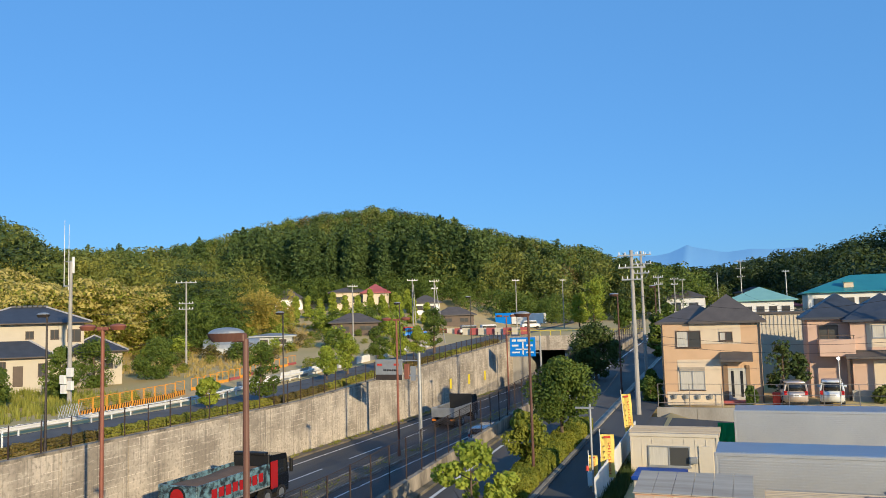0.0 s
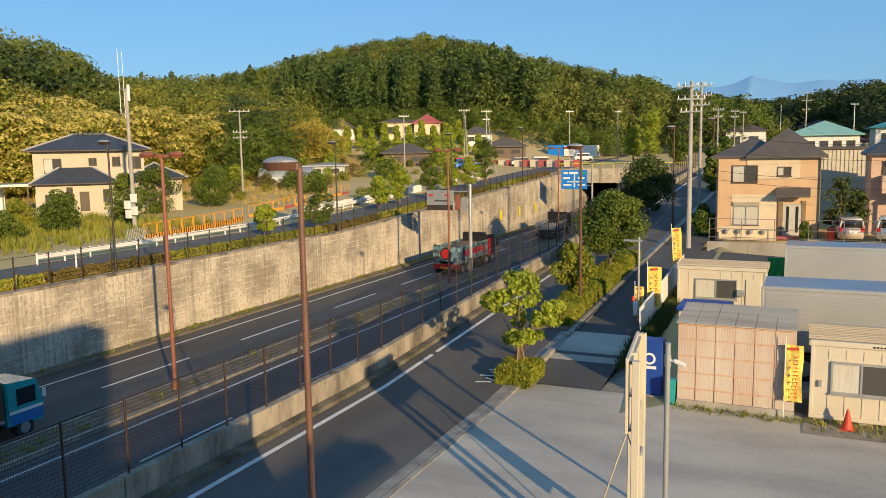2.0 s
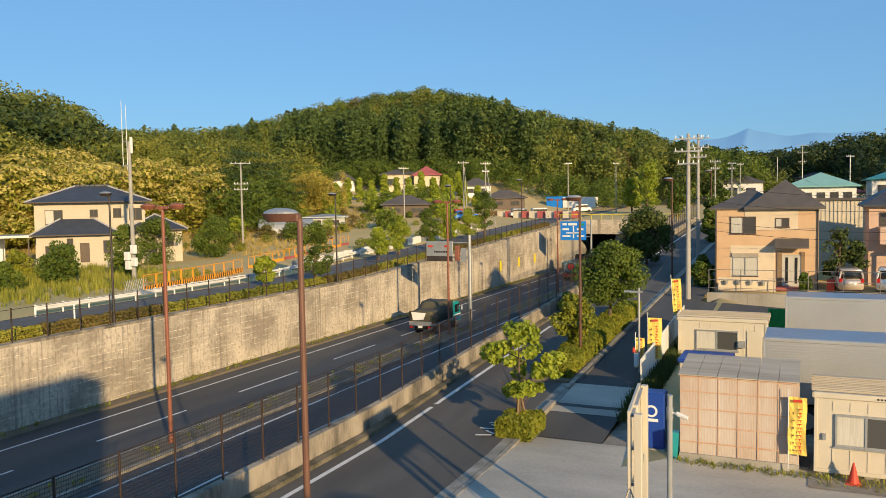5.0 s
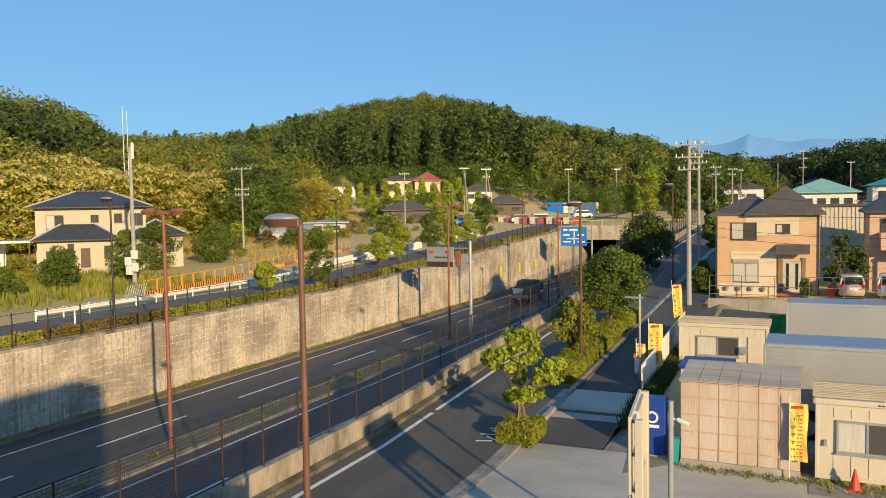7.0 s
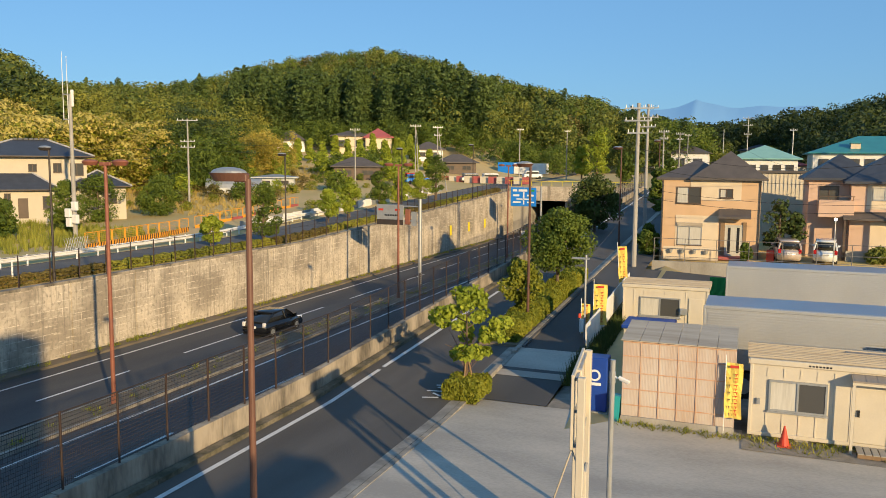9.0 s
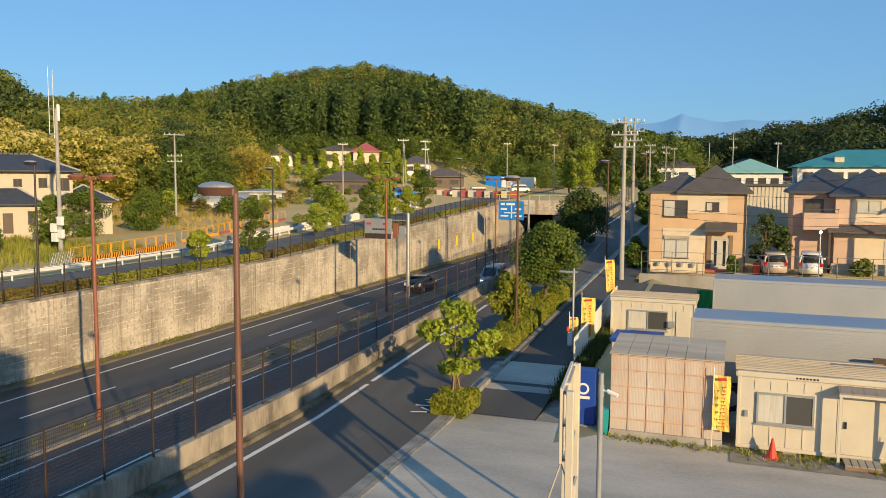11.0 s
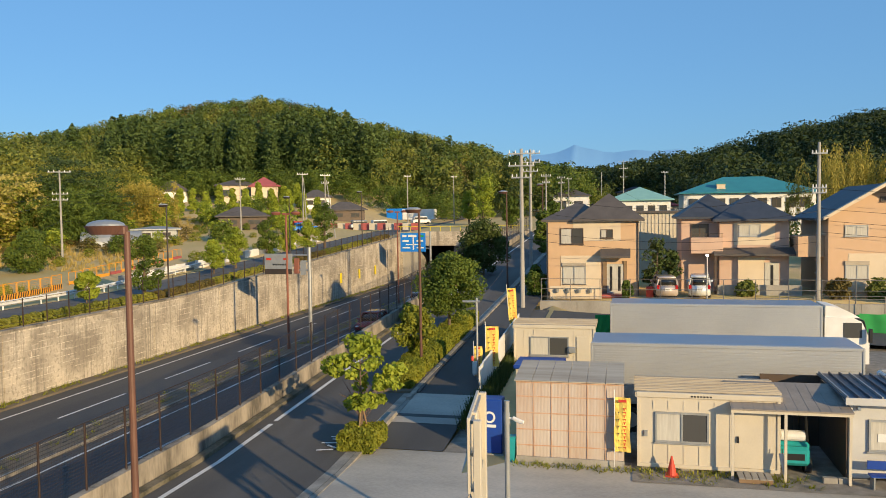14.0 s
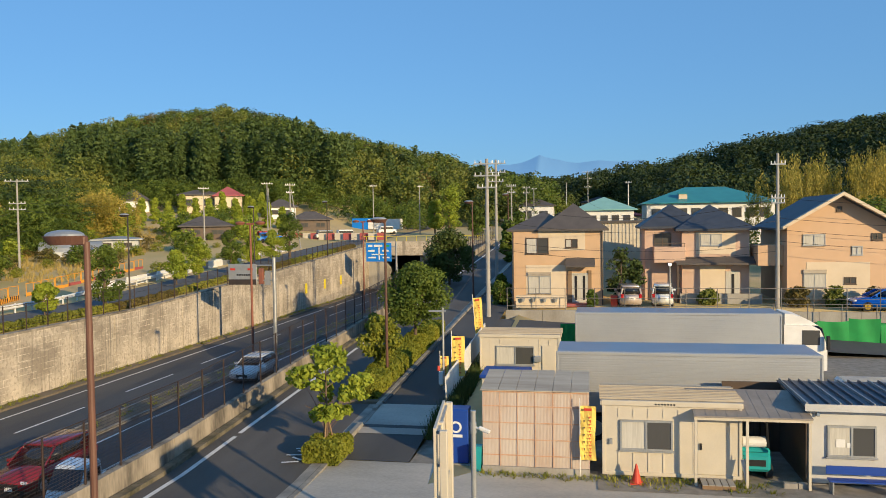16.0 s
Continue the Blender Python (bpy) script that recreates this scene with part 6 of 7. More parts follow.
part("ladder", cuboid(-26.75, -26.3, 61.95, 62.05, 3.2, 4.4), GALV, gan)
dirs = empty("direction_sign")
tagged(dirs, "blue overhead road sign with white arrows", "sign")
part("mast", rod((-26.3, 105.1, MAIN_Z), (-26.3, 105.1, 5.6), 0.16, 0.13, 12), GALV, dirs)
for z in (3.3, 4.9):
    part("arm", rod((-26.3, 105.1, z), (-30.2, 105.1, z), 0.06, None, 8), GALV, dirs)
bd = part("board", cuboid(-30.5, -26.95, 104.9, 105.0, 2.85, 5.4, 0.02), SIGNBLUE, dirs, "blue panel")
part("arrow", cuboid(-28.75, -28.58, 104.87, 104.898, 3.1, 4.8), WHITE, bd)
part("arrow", cuboid(-29.7, -27.6, 104.87, 104.897, 3.75, 3.9), WHITE, bd)
for k, (x0, x1, z0, z1) in enumerate([(-30.2, -29.6, 4.85, 5.15), (-29.4, -28.2, 4.85, 5.15), (-30.2, -29.3, 4.2, 4.45), (-28.2, -27.3, 4.2, 4.45), (-30.2, -29.1, 3.3, 3.5), (-28.2, -27.2, 3.3, 3.5), (-27.7, -27.2, 4.85, 5.1)]):
    part("bar", cuboid(x0, x1, 104.87, 104.898, z0, z1), WHITE if k < 6 else GREENNET, bd)
for k, y in enumerate((92.8, 99.7, 106.5)):
    yp = part("wall_sign", cuboid(WALL_X + 0.06, WALL_X + 0.14, y - 0.28, y + 0.28, -0.4, 0.85, 0.02), YELLOWSIGN)
    tagged(yp, "tall yellow warning plate on the retaining wall", "sign")

# sign board seen edge-on on the forecourt, and the camera pole
hoard = empty("signboard")
tagged(hoard, "cream steel signboard on two posts, seen edge-on", "signboard")
for x, y in ((-2.66, 13.9), (-2.84, 14.5), (-2.96, 16.1)):
    part("post", cuboid(x - 0.07, x + 0.07, y - 0.07, y + 0.07, 0, 4.62, 0.012), PREFAB, hoard)
hoard_m = Matrix.Rotation(math.atan2(0.24, 2.2), 4, "Z")
for name, y0, y1, z0, z1, off in (("panel", -1.15, 1.1, 3.25, 4.65, -0.12), ("lower_panel", 0.45, 1.1, 0.95, 2.25, 0.02)):
    bm = cuboid(-0.03 + off, 0.03 + off, y0, y1, z0, z1, 0.01)
    bm.transform(Matrix.Translation((-2.83, 15.05, 0)) @ hoard_m)
    part(name, bm, PREFAB, hoard, "cream sheet panel")
for z in (3.3, 3.95, 4.55):
    bm = cuboid(-0.09, -0.04, -1.05, 1.05, z - 0.03, z + 0.03)
    bm.transform(Matrix.Translation((-2.83, 15.05, 0)) @ hoard_m)
    part("rail", bm, GALV, hoard)
for y in (-1.0, -0.2, 0.6):
    bm = tube(tube(bmesh.new(), (-0.12, y, 3.22), (-0.05, y + 0.12, 2.95), 0.015, None, 5), (-0.05, y + 0.12, 2.95), (0.0, y + 0.14, 3.3), 0.015, None, 5)
    bm.transform(Matrix.Translation((-2.83, 15.05, 0)) @ hoard_m)
    part("hook", bm, GALV, hoard)
part("stay", rod((-3.05, 16.0, 3.1), (-4.0, 15.7, 0.0), 0.02, None, 6), PREFABDIRT, hoard)
cpole = empty("camera_pole")
tagged(cpole, "grey steel pole with a white security camera", "camera pole")
part("pole", rod((-2.67, 17.5, 0), (-2.67, 17.5, 4.09), 0.06, None, 12), GALV, cpole)
part("cap", rod((-2.67, 17.5, 4.09), (-2.67, 17.5, 4.12), 0.065, None, 12), GALV, cpole)
part("clamp", rod((-2.67, 17.5, 3.6), (-2.67, 17.5, 3.85), 0.075, None, 12), GALV, cpole)
cm = part("camera_body", rod((-2.5, 17.44, 3.72), (-2.3, 17.39, 3.66), 0.04, None, 10), WHITE, cpole)
part("visor", rod((-2.52, 17.45, 3.745), (-2.28, 17.385, 3.675), 0.043, 0.04, 10), WHITE, cm)
part("bracket", rod((-2.67, 17.5, 3.75), (-2.5, 17.44, 3.72), 0.025, None, 6), WHITE, cpole)


BANNERCLOTH = material("banner_cloth", (0.82, 0.60, 0.13), (0.72, 0.50, 0.10), 0.8, 3, 40, 0.1)


def banner(x, y, z, h, w, lean=0.0, turn=0, bars=12):
    root = empty("banner", pose(x, y, z, 0, lean, turn))
    tagged(root, "yellow advertising banner with red writing on a pole", "banner")
    part("pole", rod((0, 0, 0), (0, 0, h + 0.25), 0.016, None, 6), WHITE, root)
    bm = bmesh.new()
    rows = []
    for j in range(9):
        zz = h - h * 0.75 * j / 8
        rows.append([bm.verts.new((w * i / 4 + 0.02 * math.sin(j * 0.9), 0.05 * math.sin(1.3 * i + 0.8 * j), zz)) for i in range(5)])
    for j in range(8):
        for i in range(4):
            bm.faces.new((rows[j][i], rows[j + 1][i], rows[j + 1][i + 1], rows[j][i + 1]))
    cl = part("cloth", bm, BANNERCLOTH, root)
    for k in range(bars):
        zz = h - h * 0.14 - h * 0.58 * k / bars
        part("mark", cuboid(w * 0.55, w * 0.72, -0.075, -0.07, zz - h * 0.012, zz), REDINK, cl)
        part("mark", cuboid(w * (0.60 + 0.05 * (k % 2)), w * (0.64 + 0.05 * (k % 2)), -0.075, -0.07, zz - h * 0.034, zz - h * 0.013), REDINK, cl)
        if k % 2:
            part("mark", cuboid(w * 0.22, w * 0.30, -0.075, -0.07, zz - h * 0.02, zz), BROWNTRIM, cl)
            part("mark", cuboid(w * 0.25, w * 0.27, -0.075, -0.07, zz - h * 0.04, zz - h * 0.021), BROWNTRIM, cl)
    part("mark", cuboid(w * 0.25, w * 0.75, -0.075, -0.07, h * 0.94, h * 0.975), REDINK, cl)
    return root


banner(-0.45, 25.75, 0.0, 2.35, 0.5, 0, 4)
banner(-6.6, 36.8, 0.35, 2.55, 0.62, 0, 15)
banner(-7.05, 36.2, 0.2, 1.85, 0.4, 0, 15)
banner(-6.6, 45.0, 1.0, 2.9, 0.5, -4, 15)
sp = empty("service_pole")
tagged(sp, "slim grey service pole with an orange beacon", "pole")
part("pole", rod((-6.75, 35.5, 0.3), (-6.75, 35.5, 4.4), 0.05, None, 8), GALV, sp)
part("arm", cuboid(-7.4, -6.6, 35.45, 35.55, 4.2, 4.28), GALV, sp)
part("box", cuboid(-6.95, -6.75, 35.3, 35.45, 0.9, 1.5, 0.02), WHITE, sp)
part("beacon", rod((-6.95, 35.35, 1.55), (-6.95, 35.35, 1.75), 0.08, 0.06, 10), RED, sp)
# white sheet fence between footway and yard
wf = empty("sheet_fence")
tagged(wf, "white corrugated sheet fence along the yard", "fence")
for k in range(13):
    y0 = 33.5 + 1.0 * k
    part("sheet", prism([(y0, side_z(y0)), (y0 + 0.98, side_z(y0 + 1)), (y0 + 0.98, side_z(y0 + 1) + 1.15), (y0, side_z(y0) + 1.15)], -6.32 - 0.015 * (k % 2), -6.28, "x"), WHITE, wf)
lp = empty("yard_lamp")
tagged(lp, "slim pole with a lit white yard lamp", "lamp")
part("pole", rod((5.3, 57.5, 1.9), (5.3, 57.5, 5.0), 0.04, None, 8), GALV, lp)
LAMPGLOW = material("lamp_glow", (1.0, 0.97, 0.9), None, 0.4, glow=6.0)
bm = bmesh.new()
bmesh.ops.create_uvsphere(bm, u_segments=12, v_segments=8, radius=0.10, matrix=Matrix.Translation((5.3, 57.45, 5.05)))
part("bulb", bm, LAMPGLOW, lp)

# guard rail, striped boards and site fences by the upper lane
guard = empty("guard_rail")
tagged(guard, "white steel guard rail beside the upper lane", "guard rail")
gpts = [(-42.9 - 0.1 * max(0, k - 4), 33.5 + 2.0 * k) for k in range(25)]
for k, (x, y) in enumerate(gpts):
    z = land_z(x, y)
    part("post", rod((x, y, z), (x, y, z + 0.75), 0.06, None, 8), WHITE, guard)
    if k + 1 < len(gpts):
        x2, y2 = gpts[k + 1]
        z2 = land_z(x2, y2)
        for dz in (0.62, 0.45):
            part("beam", rod((x + 0.07, y, z + dz), (x2 + 0.07, y2, z2 + dz), 0.085, None, 6), WHITE, guard)
for k in range(9):
    x, y = -46.2 - 0.35 * k, 45.5 + 1.75 * k
    z = land_z(x, y)
    sb = empty("striped_barrier", pose(x, y, z, 0, 0, 100))
    tagged(sb, "yellow and black striped site barrier", "barrier")
    part("frame", cuboid(0, 1.65, -0.02, 0.02, 1.30, 1.36), SITEORANGE, sb)
    for xx in (0.02, 1.6):
        part("leg", cuboid(xx, xx + 0.05, -0.02, 0.02, 0, 1.35), SITEORANGE, sb)
    part("board", cuboid(0, 1.65, -0.05, -0.02, 0.04, 0.5), SITEORANGE, sb)
    for q in range(5):
        part("stripe", prism([(0.05 + 0.32 * q, 0.05), (0.19 + 0.32 * q, 0.05), (0.31 + 0.32 * q, 0.49), (0.17 + 0.32 * q, 0.49)], -0.056, -0.051), BLACK, sb)
    for q in range(5):
        part("wire", rod((0.05, 0, 0.62 + 0.15 * q), (1.62, 0, 0.62 + 0.15 * q), 0.008, None, 4), SITEORANGE, sb)
for k in range(10):
    x, y = -50.2 - 0.3 * k, 63.2 + 2.4 * k
    sb = empty("site_barrier", pose(x, y, land_z(x, y), 0, 0, 97))
    tagged(sb, "orange steel site barrier frame at the field's edge", "barrier")
    part("frame", cuboid(0, 2.3, -0.02, 0.02, 1.15, 1.21), SITEORANGE, sb)
    part("board", cuboid(0, 2.3, -0.04, -0.02, 0.05, 0.35), REDROOF if k % 2 else SITEORANGE, sb)
    for xx in (0.0, 1.12, 2.25):
        part("leg", cuboid(xx, xx + 0.05, -0.02, 0.02, 0, 1.2), SITEORANGE, sb)
hd = empty("site_hoarding")
tagged(hd, "low white and blue site hoarding along the upper lane", "fence")
for k in range(28):
    x, y = -45.2 + 0.02 * k, 63.5 + 1.85 * k
    z = land_z(x, y)
    part("panel", cuboid(x - 0.03, x + 0.03, y, y + 1.8, z, z + 0.9), WHITE if k % 3 else GALV, hd)
mk = part("marker_post", rod((-36.6, 31.0, 1.75), (-36.6, 31.0, 3.1), 0.05, None, 10), WHITE)
tagged(mk, "white road marker post by the upper lane", "post")
# blue and white goods wagons, cars and cabins beyond the bridge
wg = empty("goods_container")
tagged(wg, "blue and white containers on a depot beyond the bridge", "container")
part("box", cuboid(-51, -47.5, 165, 168, 6.6, 9.0), SIGNBLUE, wg)
part("box", cuboid(-47.4, -40.5, 165, 168, 6.6, 8.8), WHITE, wg)
gh = empty("greenhouse")
tagged(gh, "small arched plastic greenhouse in the field", "greenhouse")
bm = bmesh.new()
bmesh.ops.create_cone(bm, cap_ends=True, segments=20, radius1=2.0, radius2=2.0, depth=8, matrix=pose(-72, 100, land_z(-72, 100), 0, 90, 30))
part("cover", bm, GALV, gh)
for k in range(14):
    rb = part("site_fence", cuboid(-58 + 1.7 * k, -56.5 + 1.7 * k, 138.0 - 0.6 * k, 138.05 - 0.6 * k, land_z(-50, 135) - 0.2, land_z(-50, 135) + 1.0), REDROOF if k % 2 else PREFAB)
    tagged(rb, "orange and cream site fence panel by the depot", "fence", "site fence panels")

# overhead wires
def wire(a, b, sag, r=0.012):
    n = 14
    a, b = Vector(a), Vector(b)
    v, f = [], []
    for k in range(n + 1):
        u = k / n
        p = a.lerp(b, u)
        p.z -= sag * 4 * u * (1 - u)
        v += [(p.x - r, p.y, p.z - r), (p.x + r, p.y, p.z - r), (p.x, p.y, p.z + r)]
    for k in range(n):
        for q in range(3):
            i, j = 3 * k + q, 3 * k + (q + 1) % 3
            f.append((i, j, j + 3, i + 3))
    ob = mesh_part("overhead_wire", array_mesh("overhead_wire", v, f), BLACK)
    return tagged(ob, "thin black overhead cable between poles", "cable")


for dz in (0.0, 0.9, 1.7):
    for dx in (-0.6, 0.6):
        wire((-7.2 + dx, 54.8, 10.8 + dz), (-8.6 + dx, 72, 12 + dz), 0.4)
wire((-7.2, 55, 9.6), (12.6, 58.6, 9.6), 1.3)
wire((-7.2, 55, 8.4), (12.6, 58.6, 8.0), 0.9)
wire((-7.2, 55, 7.0), (12.6, 58.6, 6.4), 0.7)
wire((-7.2, 55, 6.4), (12.6, 58.6, 5.9), 0.7)
wire((-7.2, 55, 6.8), (-6.75, 35.5, 4.3), 0.5)
for z in (9.6, 8.2, 7.4, 6.6):
    wire((12.65, 58.6, z), (40, 57, z - 0.4), 0.7)
wire((12.65, 58.6, 9.6), (-2, 140, 12), 2.5)
for z in (11.2, 10.2, 7.8):
    wire((-66.2, 82.4, z), (-53.6, 51.8, z - 1.5), 0.7)
    wire((-66.2, 82.4, z), (-58, 112, z + 1), 0.8)

# depot beyond the bridge and odd things
for k, (x, y, c, lab) in enumerate([(-44.5, 140, WHITE, "white van parked at the depot"), (-47.0, 136, GALV, "silver van parked at the depot"), (-41.5, 158, WHITE, "white car parked at the depot"), (-54, 126, RED, "maroon excavator body at the field's edge"), (-52.6, 124, SIGNBLUE, "small blue machine at the field's edge")]):
    z = land_z(x, y)
    o = empty("parked_vehicle", pose(x, y, z, 0, 0, 35))
    tagged(o, lab, "vehicle")
    part("body", cuboid(-2.0, 2.0, -0.85, 0.85, 0.35, 1.05, 0.12), c, o)
    part("cabin", cuboid(-1.6, 1.2, -0.78, 0.78, 1.05, 1.7, 0.15), c, o)
    part("window_band", cuboid(-1.5, 1.1, -0.80, 0.80, 1.12, 1.5), GLASS, o)
    for wx in (-1.3, 1.3):
        part("wheel", rod((wx, -0.88, 0.32), (wx, 0.88, 0.32), 0.32, None, 12), RUBBER, o)
rb = part("rubbish_bin", cuboid(1.25, 1.75, 58.6, 59.0, 1.9, 2.75, 0.05), RED)
tagged(rb, "red plastic bin by the ochre house", "bin")
gate = empty("lattice_gate", pose(-45.6, 43.0, land_z(-45.6, 43.0), 0, 0, 100))
tagged(gate, "folding galvanised lattice gate by the upper lane", "gate")
for k in range(9):
    part("bar", rod((0.28 * k, 0, 0.1), (0.28 * k + 0.5, 0, 1.15), 0.02, None, 5), GALV, gate)
    part("bar", rod((0.28 * k + 0.5, 0.03, 0.1), (0.28 * k, 0.03, 1.15), 0.02, None, 5), GALV, gate)


# ---- vehicles ----
def paint(name, c, rough=0.25, metal=0.2):
    m = material(name, c, tuple(0.92 * q for q in c), rough, 0.8, 20, metal=metal)
    m.node_tree.nodes["Principled BSDF"].inputs["Coat Weight"].default_value = 0.6
    return m


HEADLAMP = material("headlamp", (0.85, 0.87, 0.9), None, 0.15)
HEADLAMP_ON = material("headlamp_lit", (1.0, 0.97, 0.9), None, 0.15, glow=3.0)
TAILLAMP = material("taillamp", (0.5, 0.02, 0.02), None, 0.25)
TAILCLEAR = material("taillamp_clear", (0.75, 0.72, 0.72), None, 0.2)
PLATE = material("number_plate", (0.8, 0.8, 0.78), None, 0.5)
AMBER = material("amber_lamp", (0.8, 0.25, 0.02), None, 0.3)


def loft(profile, half_low, half_high, z_low, z_high, bevel=0.06):
    """A side outline (y, z) widened to both sides; the upper part leans inwards."""
    bm = prism(profile, -1, 1, "x")
    for v in bm.verts:
        u = min(1, max(0, (v.co.z - z_low) / (z_high - z_low)))
        v.co.x *= half_low + (half_high - half_low) * u
    bmesh.ops.bevel(bm, geom=list(bm.edges), offset=bevel, segments=2, affect="EDGES")
    return bm


def car(label, L, W, H, colour, style, tails=TAILLAMP, heads=HEADLAMP, category="car", r=0.32):
    """A car that points along +y, standing on z = 0, centred."""
    root = empty(category.replace(" ", "_"))
    tagged(root, label, category)
    f, b, w = L / 2, -L / 2, W / 2
    if style == "van":
        lower = [(b, 0.3), (f - 0.1, 0.3), (f, 0.5), (f - 0.05, 0.85), (f - 0.45, 1.08), (b + 0.02, 1.08)]
        cab = [(b + 0.02, 1.06), (f - 0.42, 1.06), (f - 1.15, H - 0.1), (f - 1.45, H), (b + 0.2, H), (b + 0.06, H - 0.1)]
    elif style == "hatch":
        lower = [(b + 0.05, 0.25), (f - 0.12, 0.22), (f, 0.45), (f - 0.1, 0.68), (f - 0.95, 0.9), (b + 0.1, 0.98), (b, 0.6)]
        cab = [(b + 0.12, 0.95), (f - 0.85, 0.88), (f - 1.75, H - 0.06), (f - 2.3, H), (b + 1.1, H - 0.1), (b + 0.2, 1.1)]
    elif style == "kei":
        lower = [(b + 0.03, 0.25), (f - 0.05, 0.25), (f, 0.5), (f - 0.06, 0.85), (f - 0.35, 0.98), (b, 0.98)]
        cab = [(b + 0.02, 0.96), (f - 0.3, 0.96), (f - 0.85, H - 0.05), (f - 1.1, H), (b + 0.25, H), (b + 0.1, H - 0.1)]
    elif style == "sedan":
        lower = [(b + 0.05, 0.25), (f - 0.1, 0.22), (f, 0.5), (f - 0.15, 0.75), (f - 1.15, 0.92), (b + 0.6, 0.95), (b + 0.03, 0.95), (b, 0.6)]
        cab = [(b + 0.55, 0.92), (f - 1.05, 0.9), (f - 1.85, H - 0.05), (f - 2.2, H), (b + 1.45, H), (b + 1.15, H - 0.07)]
    else:
        lower = [(b + 0.05, 0.3), (f - 0.12, 0.28), (f, 0.5), (f - 0.06, 0.85), (f - 1.1, 1.08), (b + 0.1, 1.1), (b, 0.65)]
        cab = [(b + 0.1, 1.06), (f - 1.0, 1.04), (f - 1.85, H - 0.07), (f - 2.3, H), (b + 0.6, H - 0.02), (b + 0.35, H - 0.12)]
    zl = lower[-2][1] - 0.05
    part("body", loft(lower, w, w * 0.97, 0.3, 1.0, 0.07), colour, root, smooth=True)
    if style == "van":
        part("upper_body", loft(cab, w * 0.94, w * 0.78, zl, H, 0.05), colour, root, smooth=True)
        part("side_window", loft([(b + 0.3, 1.22), (f - 1.75, 1.22), (f - 1.75, H - 0.2), (b + 0.36, H - 0.2)], w * 0.94 + 0.014, w * 0.78 + 0.014, zl, H, 0.008), CARGLASS, root, "dark tinted rear side windows")
        part("side_window", loft([(f - 1.62, 1.2), (f - 0.78, 1.2), (f - 1.2, H - 0.2), (f - 1.62, H - 0.2)], w * 0.94 + 0.014, w * 0.78 + 0.014, zl, H, 0.008), CARGLASS, root, "dark front door windows")
        part("windscreen", loft([(f - 0.9, 1.12), (f - 0.43, 1.12), (f - 1.11, H - 0.14), (f - 1.5, H - 0.14)], w * 0.86, w * 0.71, zl, H, 0.008), CARGLASS, root, "dark windscreen")
    else:
        part("glasshouse", loft(cab, w * 0.94, w * 0.78, zl, H, 0.05), CARGLASS, root, "dark tinted windows", smooth=True)
    rf = [p for p in cab if p[1] > H - 0.14]
    y0, y1 = min(p[0] for p in rf), max(p[0] for p in rf)
    part("roof", cuboid(-w * 0.8, w * 0.8, y0 - 0.03, y1 + 0.02, H - 0.09, H + 0.025, 0.03), colour, root, smooth=True)
    top = max(rf, key=lambda p: p[0])
    tail = min(rf, key=lambda p: p[0])
    for sx in (-1, 1):
        part("pillar", rod((sx * w * 0.93, cab[1][0], cab[1][1]), (sx * w * 0.79, top[0], top[1]), 0.045, None, 6), colour, root)
        part("pillar", rod((sx * w * 0.93, cab[0][0] + 0.06, cab[0][1]), (sx * w * 0.80, tail[0], tail[1]), 0.07, None, 6), colour, root)
        part("pillar", rod((sx * w * 0.94, 0.1, zl + 0.05), (sx * w * 0.80, 0.0, H - 0.05), 0.035, None, 6), BLACK, root)
        part("headlight", cuboid(sx * w * 0.72 - 0.16, sx * w * 0.72 + 0.16, f - 0.22, f - 0.02, 0.6, 0.76, 0.03), heads, root)
        part("taillight", cuboid(sx * w * 0.84 - 0.1, sx * w * 0.84 + 0.1, b - 0.01, b + 0.18, 0.72, 1.0, 0.03), tails, root)
        part("mirror", cuboid(sx * (w + 0.08) - 0.09, sx * (w + 0.08) + 0.09, cab[1][0] - 0.35, cab[1][0] - 0.22, zl + 0.05, zl + 0.2, 0.03), colour, root)
        for yy in (f - 0.85, b + 0.8):
            wh = part("wheel", rod((sx * (w - 0.2), 0, 0), (sx * (w + 0.005), 0, 0), r, None, 20), RUBBER, root)
            wh.location = (0, yy, r)
            part("rim", rod((sx * (w - 0.1), 0, 0), (sx * (w + 0.02), 0, 0), r * 0.62, None, 14), GALV, wh)
    part("grille", cuboid(-w * 0.45, w * 0.45, f - 0.06, f + 0.005, 0.42, 0.62, 0.01), BLACK, root)
    part("number_plate", cuboid(-0.17, 0.17, f - 0.01, f + 0.015, 0.34, 0.5), PLATE, root)
    part("number_plate", cuboid(-0.17, 0.17, b - 0.02, b + 0.02, 0.62, 0.78), PLATE, root)
    part("sill", cuboid(-w * 0.96, w * 0.96, b + 0.1, f - 0.1, 0.2, 0.32), BLACK, root)
    return root


SILVER = paint("silver_paint", (0.62, 0.65, 0.67), 0.3, 0.35)
WHITEP = paint("white_car_paint", (0.75, 0.78, 0.80))
REDP = paint("wine_red_paint", (0.28, 0.015, 0.02))
BLACKP = paint("black_car_paint", (0.012, 0.013, 0.016), 0.15)
BLUEP = paint("bright_blue_paint", (0.01, 0.13, 0.62))
PEARL = paint("pearl_paint", (0.55, 0.47, 0.43), 0.3, 0.3)
TEALP = paint("teal_cab_paint", (0.02, 0.40, 0.42))
GOLD = material("gold_rim", (0.65, 0.40, 0.05), None, 0.35, metal=0.6)

